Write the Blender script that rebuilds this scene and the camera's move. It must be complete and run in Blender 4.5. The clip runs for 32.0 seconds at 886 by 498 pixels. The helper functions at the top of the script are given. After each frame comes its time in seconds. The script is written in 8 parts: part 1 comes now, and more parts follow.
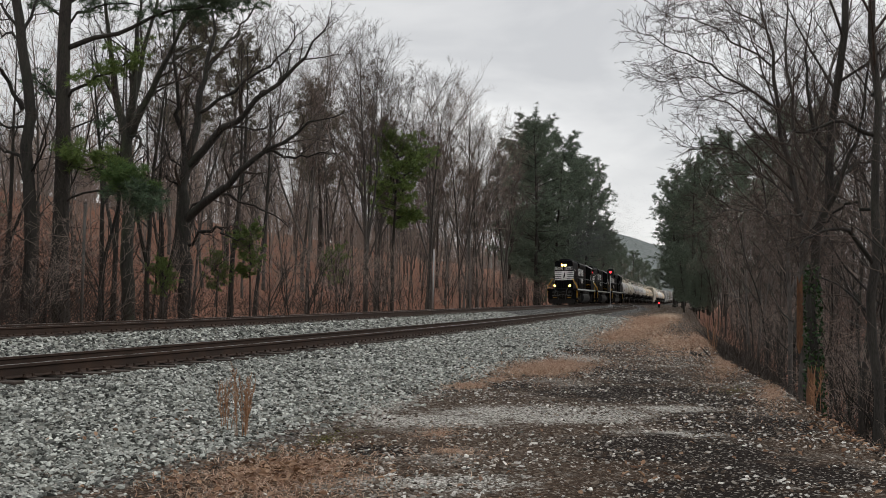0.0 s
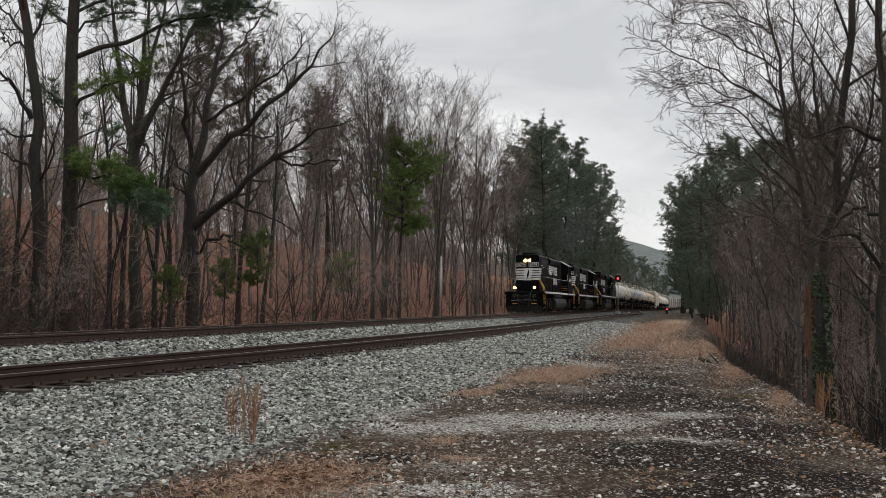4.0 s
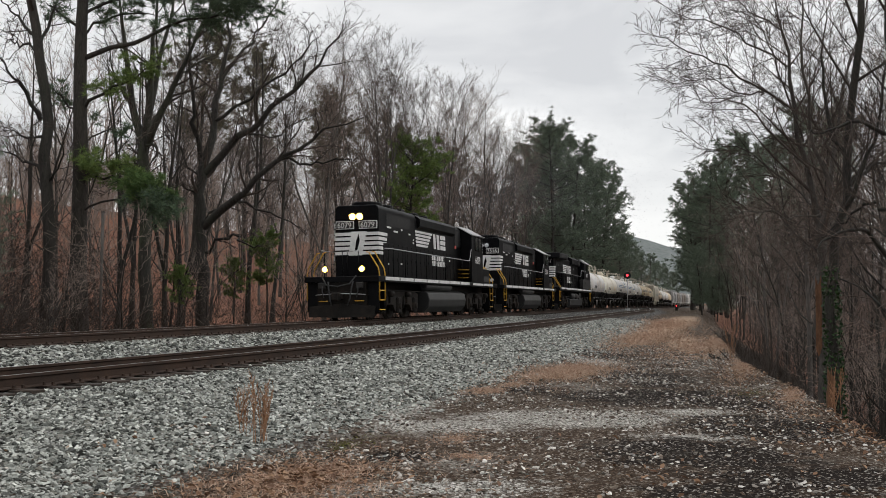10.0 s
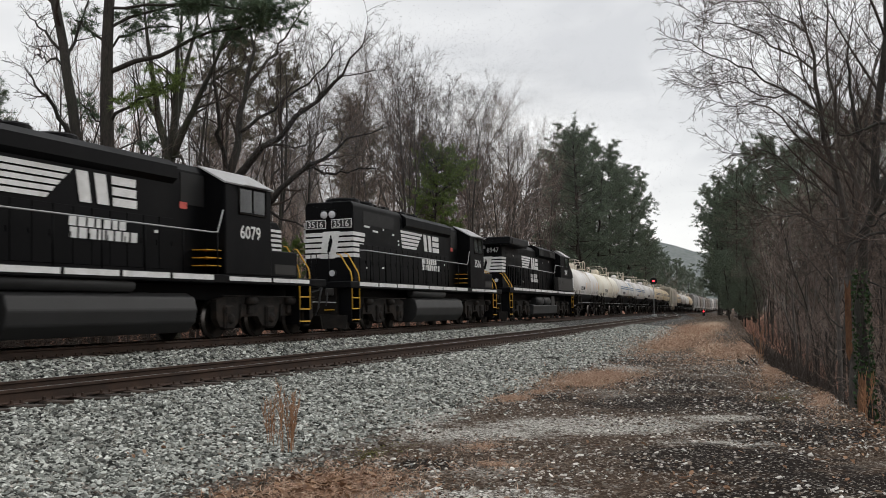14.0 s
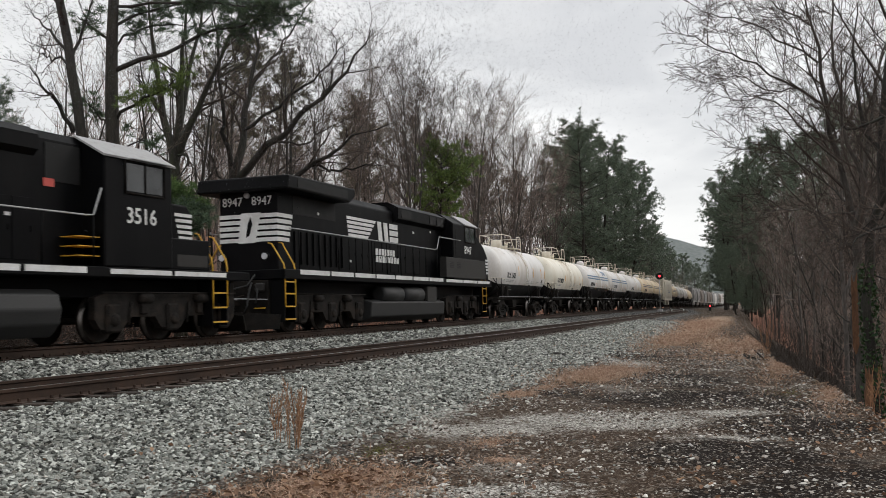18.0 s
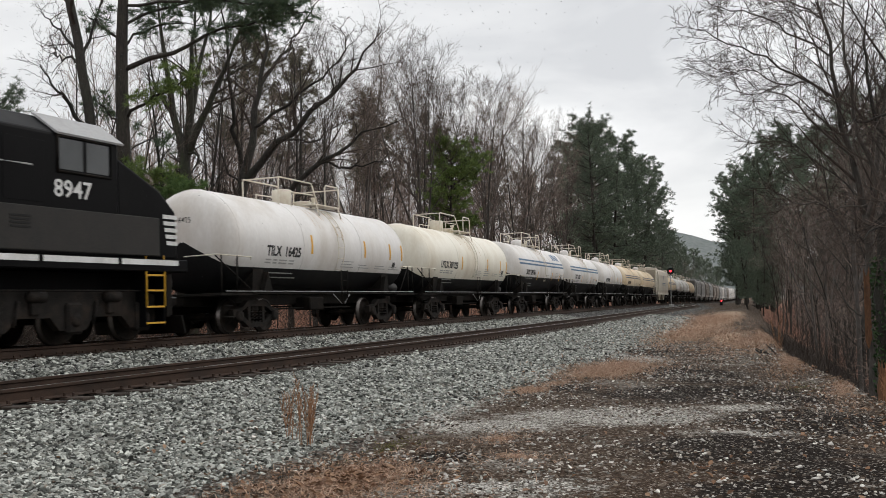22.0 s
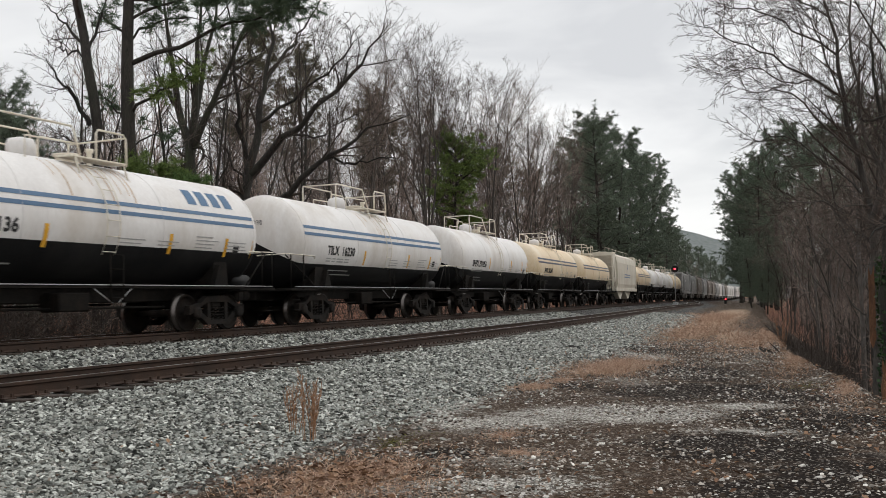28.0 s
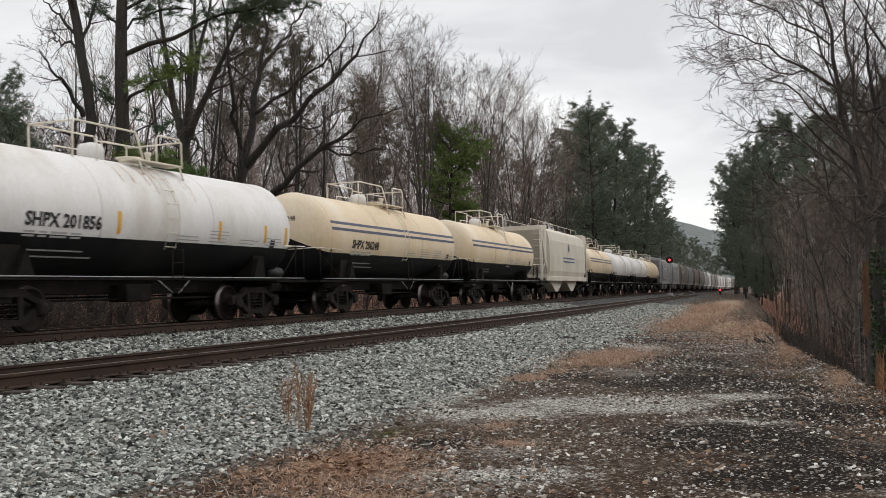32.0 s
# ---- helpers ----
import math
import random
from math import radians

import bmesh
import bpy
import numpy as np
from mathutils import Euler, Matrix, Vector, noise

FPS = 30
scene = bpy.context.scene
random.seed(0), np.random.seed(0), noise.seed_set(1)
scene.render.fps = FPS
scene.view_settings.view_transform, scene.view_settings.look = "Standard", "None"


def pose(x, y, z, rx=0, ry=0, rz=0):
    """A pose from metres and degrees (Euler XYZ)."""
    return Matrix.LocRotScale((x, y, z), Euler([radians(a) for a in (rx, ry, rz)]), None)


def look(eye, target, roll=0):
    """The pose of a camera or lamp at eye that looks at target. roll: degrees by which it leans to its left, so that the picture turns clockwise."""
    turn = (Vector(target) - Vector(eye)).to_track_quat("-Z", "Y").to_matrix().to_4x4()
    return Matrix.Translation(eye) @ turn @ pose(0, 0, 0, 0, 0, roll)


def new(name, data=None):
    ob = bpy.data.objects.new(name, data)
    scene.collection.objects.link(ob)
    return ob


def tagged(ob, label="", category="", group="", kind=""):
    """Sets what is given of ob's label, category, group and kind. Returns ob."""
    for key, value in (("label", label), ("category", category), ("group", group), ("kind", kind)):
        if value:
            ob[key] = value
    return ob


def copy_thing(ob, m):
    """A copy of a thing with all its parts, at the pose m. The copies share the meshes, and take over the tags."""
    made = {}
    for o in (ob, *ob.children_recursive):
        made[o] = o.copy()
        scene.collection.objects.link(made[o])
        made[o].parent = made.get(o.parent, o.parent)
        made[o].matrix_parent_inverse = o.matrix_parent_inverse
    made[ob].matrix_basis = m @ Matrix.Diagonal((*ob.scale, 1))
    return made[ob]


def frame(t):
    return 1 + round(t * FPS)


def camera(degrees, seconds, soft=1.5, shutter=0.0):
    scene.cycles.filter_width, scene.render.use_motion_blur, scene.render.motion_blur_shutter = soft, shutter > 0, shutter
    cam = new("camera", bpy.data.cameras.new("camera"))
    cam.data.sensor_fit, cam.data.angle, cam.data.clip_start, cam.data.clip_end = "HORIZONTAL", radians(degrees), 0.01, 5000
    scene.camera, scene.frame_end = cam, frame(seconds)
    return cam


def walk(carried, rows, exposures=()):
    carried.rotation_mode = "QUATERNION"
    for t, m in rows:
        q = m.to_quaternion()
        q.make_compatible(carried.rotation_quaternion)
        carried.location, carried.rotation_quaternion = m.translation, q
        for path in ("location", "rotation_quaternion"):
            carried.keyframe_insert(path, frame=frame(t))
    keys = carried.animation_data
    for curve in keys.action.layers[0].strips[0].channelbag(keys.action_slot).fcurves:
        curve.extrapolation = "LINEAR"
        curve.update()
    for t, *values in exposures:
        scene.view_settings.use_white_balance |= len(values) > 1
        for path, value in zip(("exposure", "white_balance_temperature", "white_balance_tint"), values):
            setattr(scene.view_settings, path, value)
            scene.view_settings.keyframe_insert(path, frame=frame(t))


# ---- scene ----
# Camera: held by hand at eye height beside the line, turning a little.
cam = camera(48.11, 32.0, soft=0.85, shutter=0.35)
EYE = 1.6
TURNS = [
    (0, 92.823, -0.887, -2.205), (0.5, 92.931, -1.048, -2.308), (1, 92.94, -1.019, -2.24), (1.5, 93.042, -0.905, -2.114),
    (2, 93.237, -0.921, -2.088), (2.5, 93.229, -0.738, -2.153), (3, 93.226, -0.582, -1.938), (3.5, 93.219, -0.664, -1.824),
    (5.5, 93.236, -0.639, -1.663), (6, 93.398, -0.707, -1.582), (6.5, 93.422, -0.766, -1.437), (7, 93.294, -0.787, -1.283),
    (7.5, 93.361, -0.711, -1.429), (8, 93.579, -0.471, -1.353), (8.5, 93.582, -0.479, -1.33), (9, 93.341, -0.336, -1.328),
    (9.5, 93.202, -0.362, -1.204), (10, 93.105, -0.351, -1.247), (10.5, 93.239, -0.239, -0.929), (11, 93.354, -0.082, -0.556),
    (11.5, 93.402, 0.031, -0.524), (12, 93.517, -0.005, -0.254), (12.5, 93.502, -0.141, 0.036), (13, 93.51, 0.176, 0.011),
    (13.5, 93.561, 0.123, -0.008), (14, 93.549, 0.235, 0.221), (14.5, 93.62, 0.285, 0.24), (16.5, 93.688, 0.345, 0.679),
    (17, 93.603, 0.347, 0.364), (17.5, 93.496, 0.542, 0.386), (18, 93.34, 0.554, 0.559), (18.5, 93.049, 0.672, 0.651),
    (19, 92.958, 0.737, 0.739), (19.5, 92.952, 0.786, 0.774), (20, 93.108, 0.891, 1.159), (20.5, 93.204, 0.79, 1.294),
    (21, 93.343, 0.581, 1.099), (21.5, 93.289, 0.673, 1.038), (22, 93.136, 0.89, 1.176), (22.5, 92.945, 1.078, 1.284),
    (23, 92.823, 0.953, 1.47), (23.5, 92.785, 0.945, 1.497), (24, 92.702, 0.937, 1.572), (24.5, 92.566, 0.833, 1.552),
    (25, 92.722, 0.779, 1.384), (25.5, 92.824, 0.888, 1.429), (27.5, 92.891, 0.512, 1.406), (28, 92.928, 0.502, 1.4),
    (28.5, 92.985, 0.487, 1.343), (29, 92.944, 0.514, 1.251), (29.5, 92.94, 0.571, 1.315), (30, 92.825, 0.497, 1.34),
    (30.5, 92.632, 0.528, 1.347), (31, 92.51, 0.408, 1.357), (31.5, 92.362, 0.703, 1.22), (32, 92.42, 0.583, 1.118),
]
walk(cam, [(t, pose(0, 0, EYE, rx, ry, rz)) for t, rx, ry, rz in TURNS], exposures=[(0, -0.08), (6, -0.06), (9, 0.05), (13, 0.10), (20, 0.11), (32, 0.11)])

# Overcast winter sky: a grey cloud layer over the daylight sky, and a weak, wide sun behind it.
SUN_EL, SUN_AZ = 28.0, 60.0
world = bpy.data.worlds.new("overcast_sky")
scene.world = world
world.use_nodes = True
wn, wl = world.node_tree.nodes, world.node_tree.links
wn.clear()
w_out = wn.new("ShaderNodeOutputWorld")
w_bg = wn.new("ShaderNodeBackground")
w_sky = wn.new("ShaderNodeTexSky")
w_sky.sky_type = "NISHITA"
w_sky.sun_disc = False
w_sky.sun_elevation, w_sky.sun_rotation = radians(SUN_EL), radians(SUN_AZ)
w_co = wn.new("ShaderNodeTexCoord")
w_map = wn.new("ShaderNodeMapping")
w_map.inputs["Scale"].default_value = (1.0, 1.0, 3.2)
w_n = wn.new("ShaderNodeTexNoise")
w_n.inputs["Scale"].default_value = 3.0
w_n.inputs["Detail"].default_value = 5.0
w_n.inputs["Roughness"].default_value = 0.5
w_n.inputs["Distortion"].default_value = 0.4
w_ramp = wn.new("ShaderNodeValToRGB")
w_ramp.color_ramp.elements[0].position, w_ramp.color_ramp.elements[1].position = 0.36, 0.66
w_ramp.color_ramp.elements[0].color = (6.75, 6.83, 7.0, 1)
w_ramp.color_ramp.elements[1].color = (9.8, 9.8, 9.75, 1)
# the cloud thins towards the horizon, where more light comes through
w_sep = wn.new("ShaderNodeSeparateXYZ")
w_hor = wn.new("ShaderNodeMapRange")
w_hor.inputs["From Min"].default_value, w_hor.inputs["From Max"].default_value = 0.0, 0.16
w_hor.inputs["To Min"].default_value, w_hor.inputs["To Max"].default_value = 1.0, 0.0
w_bright = wn.new("ShaderNodeMix")
w_bright.data_type = "RGBA"
w_bright.inputs[7].default_value = (11.0, 10.95, 10.75, 1)
w_half = wn.new("ShaderNodeMath")
w_half.operation = "MULTIPLY"
w_half.inputs[1].default_value = 0.75
w_mix = wn.new("ShaderNodeMix")
w_mix.data_type = "RGBA"
w_mix.inputs[0].default_value = 0.94
wl.new(w_co.outputs["Generated"], w_map.inputs["Vector"])
wl.new(w_map.outputs["Vector"], w_n.inputs["Vector"])
wl.new(w_n.outputs["Fac"], w_ramp.inputs["Fac"])
wl.new(w_co.outputs["Generated"], w_sep.inputs[0])
wl.new(w_sep.outputs["Z"], w_hor.inputs["Value"])
wl.new(w_hor.outputs[0], w_half.inputs[0])
wl.new(w_half.outputs[0], w_bright.inputs[0])
wl.new(w_ramp.outputs["Color"], w_bright.inputs[6])
wl.new(w_sky.outputs["Color"], w_mix.inputs[6])
# an overcast sky is brighter overhead
w_top = wn.new("ShaderNodeMapRange")
w_top.inputs["From Min"].default_value, w_top.inputs["From Max"].default_value = 0.3, 1.0
w_top.inputs["To Min"].default_value, w_top.inputs["To Max"].default_value = 1.0, 1.85
w_gain = wn.new("ShaderNodeMix")
w_gain.data_type, w_gain.blend_type = "RGBA", "MULTIPLY"
w_gain.inputs[0].default_value = 1.0
wl.new(w_sep.outputs["Z"], w_top.inputs["Value"])
wl.new(w_bright.outputs[2], w_gain.inputs[6])
wl.new(w_top.outputs[0], w_gain.inputs[7])
wl.new(w_gain.outputs[2], w_mix.inputs[7])
wl.new(w_mix.outputs[2], w_bg.inputs["Color"])
w_bg.inputs["Strength"].default_value = 0.1
wl.new(w_bg.outputs[0], w_out.inputs[0])

sun = new("sun", bpy.data.lights.new("sun", "SUN"))
sun.data.energy, sun.data.angle, sun.data.color = 0.5, radians(25), (1.0, 0.96, 0.9)
sun.matrix_world = look((0, 0, 60), (-math.sin(radians(SUN_AZ)) * 60, -math.cos(radians(SUN_AZ)) * 60, 60 - 60 * math.tan(radians(SUN_EL))))
scene.view_settings.exposure = 0.0


# ---------------------------------------------------------------- materials
def nodes_of(name):
    m = bpy.data.materials.new(name)
    m.use_nodes = True
    nt = m.node_tree
    return m, nt.nodes, nt.links, nt.nodes["Principled BSDF"]


def rgba(c):
    return (c[0], c[1], c[2], 1.0)


def mat(name, dark, light, scale=8.0, rough=0.8, metal=0.0, bump=0.3, depth=0.01, fine=60.0, stain=None, stain_amount=0.0, stain_scale=1.5,
        rnd=0.0, coords="Object", rough_var=0.12, stretch=(1, 1, 1), spec=0.35):
    """A two-scale procedural surface: a colour range, fine grain with relief, optional stains, optional change from piece to piece."""
    m, n, l, b = nodes_of(name)
    co = n.new("ShaderNodeTexCoord")
    mp = n.new("ShaderNodeMapping")
    mp.inputs["Scale"].default_value = stretch
    l.new(co.outputs[coords], mp.inputs["Vector"])
    big = n.new("ShaderNodeTexNoise")
    big.inputs["Scale"].default_value, big.inputs["Detail"].default_value = scale, 6.0
    l.new(mp.outputs["Vector"], big.inputs["Vector"])
    small = n.new("ShaderNodeTexNoise")
    small.inputs["Scale"].default_value, small.inputs["Detail"].default_value = fine, 3.0
    l.new(mp.outputs["Vector"], small.inputs["Vector"])
    add = n.new("ShaderNodeMath")
    add.operation = "MULTIPLY_ADD"
    add.inputs[1].default_value = 0.45
    l.new(small.outputs["Fac"], add.inputs[0])
    sc = n.new("ShaderNodeMath")
    sc.operation = "MULTIPLY"
    sc.inputs[1].default_value = 0.55
    l.new(big.outputs["Fac"], sc.inputs[0])
    l.new(sc.outputs[0], add.inputs[2])
    ramp = n.new("ShaderNodeValToRGB")
    ramp.color_ramp.elements[0].position, ramp.color_ramp.elements[1].position = 0.33, 0.68
    ramp.color_ramp.elements[0].color, ramp.color_ramp.elements[1].color = rgba(dark), rgba(light)
    l.new(add.outputs[0], ramp.inputs["Fac"])
    col = ramp.outputs["Color"]
    if stain:
        sn = n.new("ShaderNodeTexNoise")
        sn.inputs["Scale"].default_value, sn.inputs["Detail"].default_value = stain_scale, 8.0
        sn.inputs["Roughness"].default_value = 0.65
        l.new(mp.outputs["Vector"], sn.inputs["Vector"])
        sr = n.new("ShaderNodeMapRange")
        sr.inputs["From Min"].default_value, sr.inputs["From Max"].default_value = 0.48, 0.72
        sr.inputs["To Max"].default_value = stain_amount
        l.new(sn.outputs["Fac"], sr.inputs["Value"])
        mx = n.new("ShaderNodeMix")
        mx.data_type = "RGBA"
        mx.inputs[7].default_value = rgba(stain)
        l.new(sr.outputs[0], mx.inputs[0])
        l.new(col, mx.inputs[6])
        col = mx.outputs[2]
    if rnd:
        oi = n.new("ShaderNodeObjectInfo")
        mr = n.new("ShaderNodeMapRange")
        mr.inputs["To Min"].default_value, mr.inputs["To Max"].default_value = 1 - rnd, 1 + rnd
        l.new(oi.outputs["Random"], mr.inputs["Value"])
        hs = n.new("ShaderNodeHueSaturation")
        l.new(mr.outputs[0], hs.inputs["Value"])
        l.new(col, hs.inputs["Color"])
        col = hs.outputs["Color"]
    l.new(col, b.inputs["Base Color"])
    rr = n.new("ShaderNodeMapRange")
    rr.inputs["To Min"].default_value, rr.inputs["To Max"].default_value = max(0.03, rough - rough_var), min(1, rough + rough_var)
    l.new(big.outputs["Fac"], rr.inputs["Value"])
    l.new(rr.outputs[0], b.inputs["Roughness"])
    b.inputs["Metallic"].default_value = metal
    b.inputs["Specular IOR Level"].default_value = spec
    if bump:
        bp = n.new("ShaderNodeBump")
        bp.inputs["Strength"].default_value, bp.inputs["Distance"].default_value = bump, depth
        l.new(add.outputs[0], bp.inputs["Height"])
        l.new(bp.outputs["Normal"], b.inputs["Normal"])
    return m


def glow(name, colour, strength):
    m, n, l, b = nodes_of(name)
    b.inputs["Base Color"].default_value = rgba(colour)
    b.inputs["Emission Color"].default_value = rgba(colour)
    b.inputs["Emission Strength"].default_value = strength
    return m


def island_mat(name, colours, rough=0.9, bump=0.4, fine=90.0, depth=0.006):
    """Stones, leaves and blades: every loose piece takes its own colour from a range."""
    m, n, l, b = nodes_of(name)
    g = n.new("ShaderNodeNewGeometry")
    ramp = n.new("ShaderNodeValToRGB")
    els = ramp.color_ramp.elements
    while len(els) < len(colours):
        els.new(0.5)
    for i, c in enumerate(colours):
        els[i].position, els[i].color = i / (len(colours) - 1), rgba(c)
    l.new(g.outputs["Random Per Island"], ramp.inputs["Fac"])
    co = n.new("ShaderNodeTexCoord")
    no = n.new("ShaderNodeTexNoise")
    no.inputs["Scale"].default_value, no.inputs["Detail"].default_value = fine, 4.0
    l.new(co.outputs["Object"], no.inputs["Vector"])
    mr = n.new("ShaderNodeMapRange")
    mr.inputs["To Min"].default_value, mr.inputs["To Max"].default_value = 0.6, 1.4
    l.new(no.outputs["Fac"], mr.inputs["Value"])
    hs = n.new("ShaderNodeHueSaturation")
    l.new(mr.outputs[0], hs.inputs["Value"])
    l.new(ramp.outputs["Color"], hs.inputs["Color"])
    l.new(hs.outputs["Color"], b.inputs["Base Color"])
    b.inputs["Roughness"].default_value = rough
    b.inputs["Specular IOR Level"].default_value = 0.15
    if bump:
        bp = n.new("ShaderNodeBump")
        bp.inputs["Strength"].default_value, bp.inputs["Distance"].default_value = bump, depth
        l.new(no.outputs["Fac"], bp.inputs["Height"])
        l.new(bp.outputs["Normal"], b.inputs["Normal"])
    return m


M_RAIL = mat("rusty_rail_steel", (0.024, 0.016, 0.012), (0.075, 0.044, 0.030), 3, 0.75, 0.3, 0.3, 0.003, 90, (0.03, 0.02, 0.016), 0.6, 1.2)
M_RAILTOP = mat("polished_rail_head", (0.32, 0.31, 0.30), (0.5, 0.49, 0.47), 4, 0.3, 1.0, 0.1, 0.001, 50)
M_TIE = mat("creosoted_tie_wood", (0.018, 0.014, 0.011), (0.07, 0.052, 0.04), 5, 0.9, 0, 0.7, 0.01, 40, rnd=0.35, stretch=(4, 1, 4))
M_BARK = mat("grey_brown_bark", (0.011, 0.010, 0.009), (0.052, 0.046, 0.040), 2.5, 0.95, 0, 0.9, 0.03, 14, (0.036, 0.044, 0.028), 0.5, 0.7, rnd=0.3, stretch=(4, 4, 0.9))
M_BARKL = mat("pale_grey_bark", (0.045, 0.041, 0.037), (0.15, 0.138, 0.125), 2.5, 0.95, 0, 0.8, 0.02, 14, (0.05, 0.045, 0.038), 0.6, 0.9, rnd=0.3, stretch=(4, 4, 0.9))
# Haze and shade put into twig colours: pale far woods, dark near brush.
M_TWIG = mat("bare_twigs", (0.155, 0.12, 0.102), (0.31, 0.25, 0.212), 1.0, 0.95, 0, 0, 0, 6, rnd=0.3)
M_TWIGD = mat("shade_dark_twigs", (0.022, 0.017, 0.014), (0.075, 0.058, 0.047), 1.0, 0.95, 0, 0, 0, 6, rnd=0.3)
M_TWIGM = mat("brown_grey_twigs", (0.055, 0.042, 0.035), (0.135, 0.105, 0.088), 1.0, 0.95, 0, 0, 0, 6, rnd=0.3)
M_BARKM = mat("brown_grey_bark", (0.03, 0.027, 0.024), (0.125, 0.112, 0.10), 2.5, 0.95, 0, 0.8, 0.02, 14, (0.06, 0.055, 0.046), 0.6, 0.9, rnd=0.3, stretch=(4, 4, 0.9))
M_MOSSBARK = mat("mossy_grey_bark", (0.014, 0.014, 0.011), (0.055, 0.052, 0.043), 2.5, 0.95, 0, 0.9, 0.03, 14, (0.06, 0.078, 0.036), 0.7, 0.5, stretch=(4, 4, 0.9))
M_PINEBARK = mat("scaly_pine_bark", (0.012, 0.010, 0.009), (0.055, 0.047, 0.040), 3, 0.95, 0, 1.0, 0.04, 11, (0.05, 0.055, 0.035), 0.4, 2.0, stretch=(3, 3, 0.8))
M_NEEDLE = island_mat("pine_needles", [(0.05, 0.082, 0.052), (0.075, 0.115, 0.068), (0.11, 0.15, 0.082), (0.06, 0.092, 0.062)], 0.7, 0)
# Distance haze put into the needle colour, paler and greyer than M_NEEDLE.
M_FIRNEEDLE = island_mat("haze_paled_pine_needles", [(0.095, 0.125, 0.098), (0.13, 0.165, 0.12), (0.175, 0.21, 0.145), (0.105, 0.135, 0.108)], 0.7, 0)
M_OLIVE = island_mat("olive_brown_pine_needles", [(0.075, 0.075, 0.05), (0.11, 0.10, 0.068), (0.13, 0.125, 0.08)], 0.8, 0)
M_NEEDLE3 = island_mat("mid_green_needles", [(0.055, 0.10, 0.035), (0.085, 0.14, 0.045), (0.12, 0.18, 0.055)], 0.7, 0)
M_NEEDLE2 = island_mat("yellow_green_needles", [(0.065, 0.105, 0.032), (0.115, 0.165, 0.045), (0.165, 0.215, 0.06)], 0.7, 0)
M_STONE = island_mat("crushed_granite", [(0.014, 0.014, 0.012), (0.092, 0.096, 0.086), (0.35, 0.36, 0.325), (0.125, 0.118, 0.10), (0.62, 0.63, 0.58), (0.024, 0.024, 0.021), (0.20, 0.21, 0.19), (0.46, 0.47, 0.43)], 0.85)
M_STONE2 = island_mat("dirty_gravel", [(0.03, 0.021, 0.015), (0.12, 0.09, 0.068), (0.50, 0.46, 0.41), (0.05, 0.036, 0.025), (0.74, 0.71, 0.66), (0.04, 0.029, 0.021), (0.09, 0.066, 0.049), (0.22, 0.18, 0.145)], 0.9)
M_GRASS = island_mat("dry_winter_grass", [(0.20, 0.115, 0.075), (0.42, 0.285, 0.205), (0.56, 0.42, 0.32), (0.30, 0.17, 0.115), (0.48, 0.35, 0.25)], 0.9, 0)
M_LEAF = island_mat("fallen_oak_leaves", [(0.10, 0.055, 0.035), (0.20, 0.115, 0.07), (0.30, 0.19, 0.12), (0.14, 0.085, 0.06)], 0.85, 0)
M_MOSS = island_mat("low_green_moss", [(0.10, 0.10, 0.03), (0.16, 0.15, 0.05), (0.08, 0.09, 0.03)], 0.9, 0)

# ---------------------------------------------------------------- the line of the tracks
# Distance s runs along the main track away from the camera, l to the side, positive towards the camera.
S0, S1 = -300, 1000
ss = np.arange(S0, S1, 1.0)
_w = 1 / (1 + np.exp(-(ss - 41.12) / 12.0))
_k = 0.002914 * (1 - _w) - 0.000058 * _w
_k[ss < -60] = 0.0
_th = 0.404706 - (np.cumsum(_k) - np.cumsum(_k)[-S0])
_x, _y = np.cumsum(np.sin(_th)), np.cumsum(np.cos(_th))
LX = _x - _x[-S0] - 15.991 * math.cos(0.404706)
LY = _y - _y[-S0] + 15.991 * math.sin(0.404706)
_p = np.clip(ss, 0, 200)
LZ = 0.7713 + 0.005329 * np.clip(ss, -100, 400) - 0.00002 * (_p ** 2 + 400 * (np.clip(ss, 200, 330) - 200))
_u = np.clip((ss - 111.4) / 82.3, 0, 1)
_u = _u * _u * (3 - 2 * _u)
SIDE, DROP = 4.965 * (1 - _u), -0.2465 * (1 - _u)
CANT = 0.02


def on(arr, s):
    return np.interp(s, ss, arr)


def spot(s, l):
    """World x, y of a place s along the line and l to its side."""
    th = on(_th, s)
    return on(LX, s) + np.cos(th) * l, on(LY, s) - np.sin(th) * l


EDGE_S = [-300, -50, 0, 10, 19, 25, 45, 87, 150, 1000]
EDGE_L = [26, 24, 18.4, 16.9, 15.6, 14.5, 13.0, 11.9, 11.3, 11.3]
DEEP_S = [-300, 0, 40, 80, 140, 1000]
DEEP_D = [6.5, 6.5, 6.0, 4.4, 1.0, 0.8]


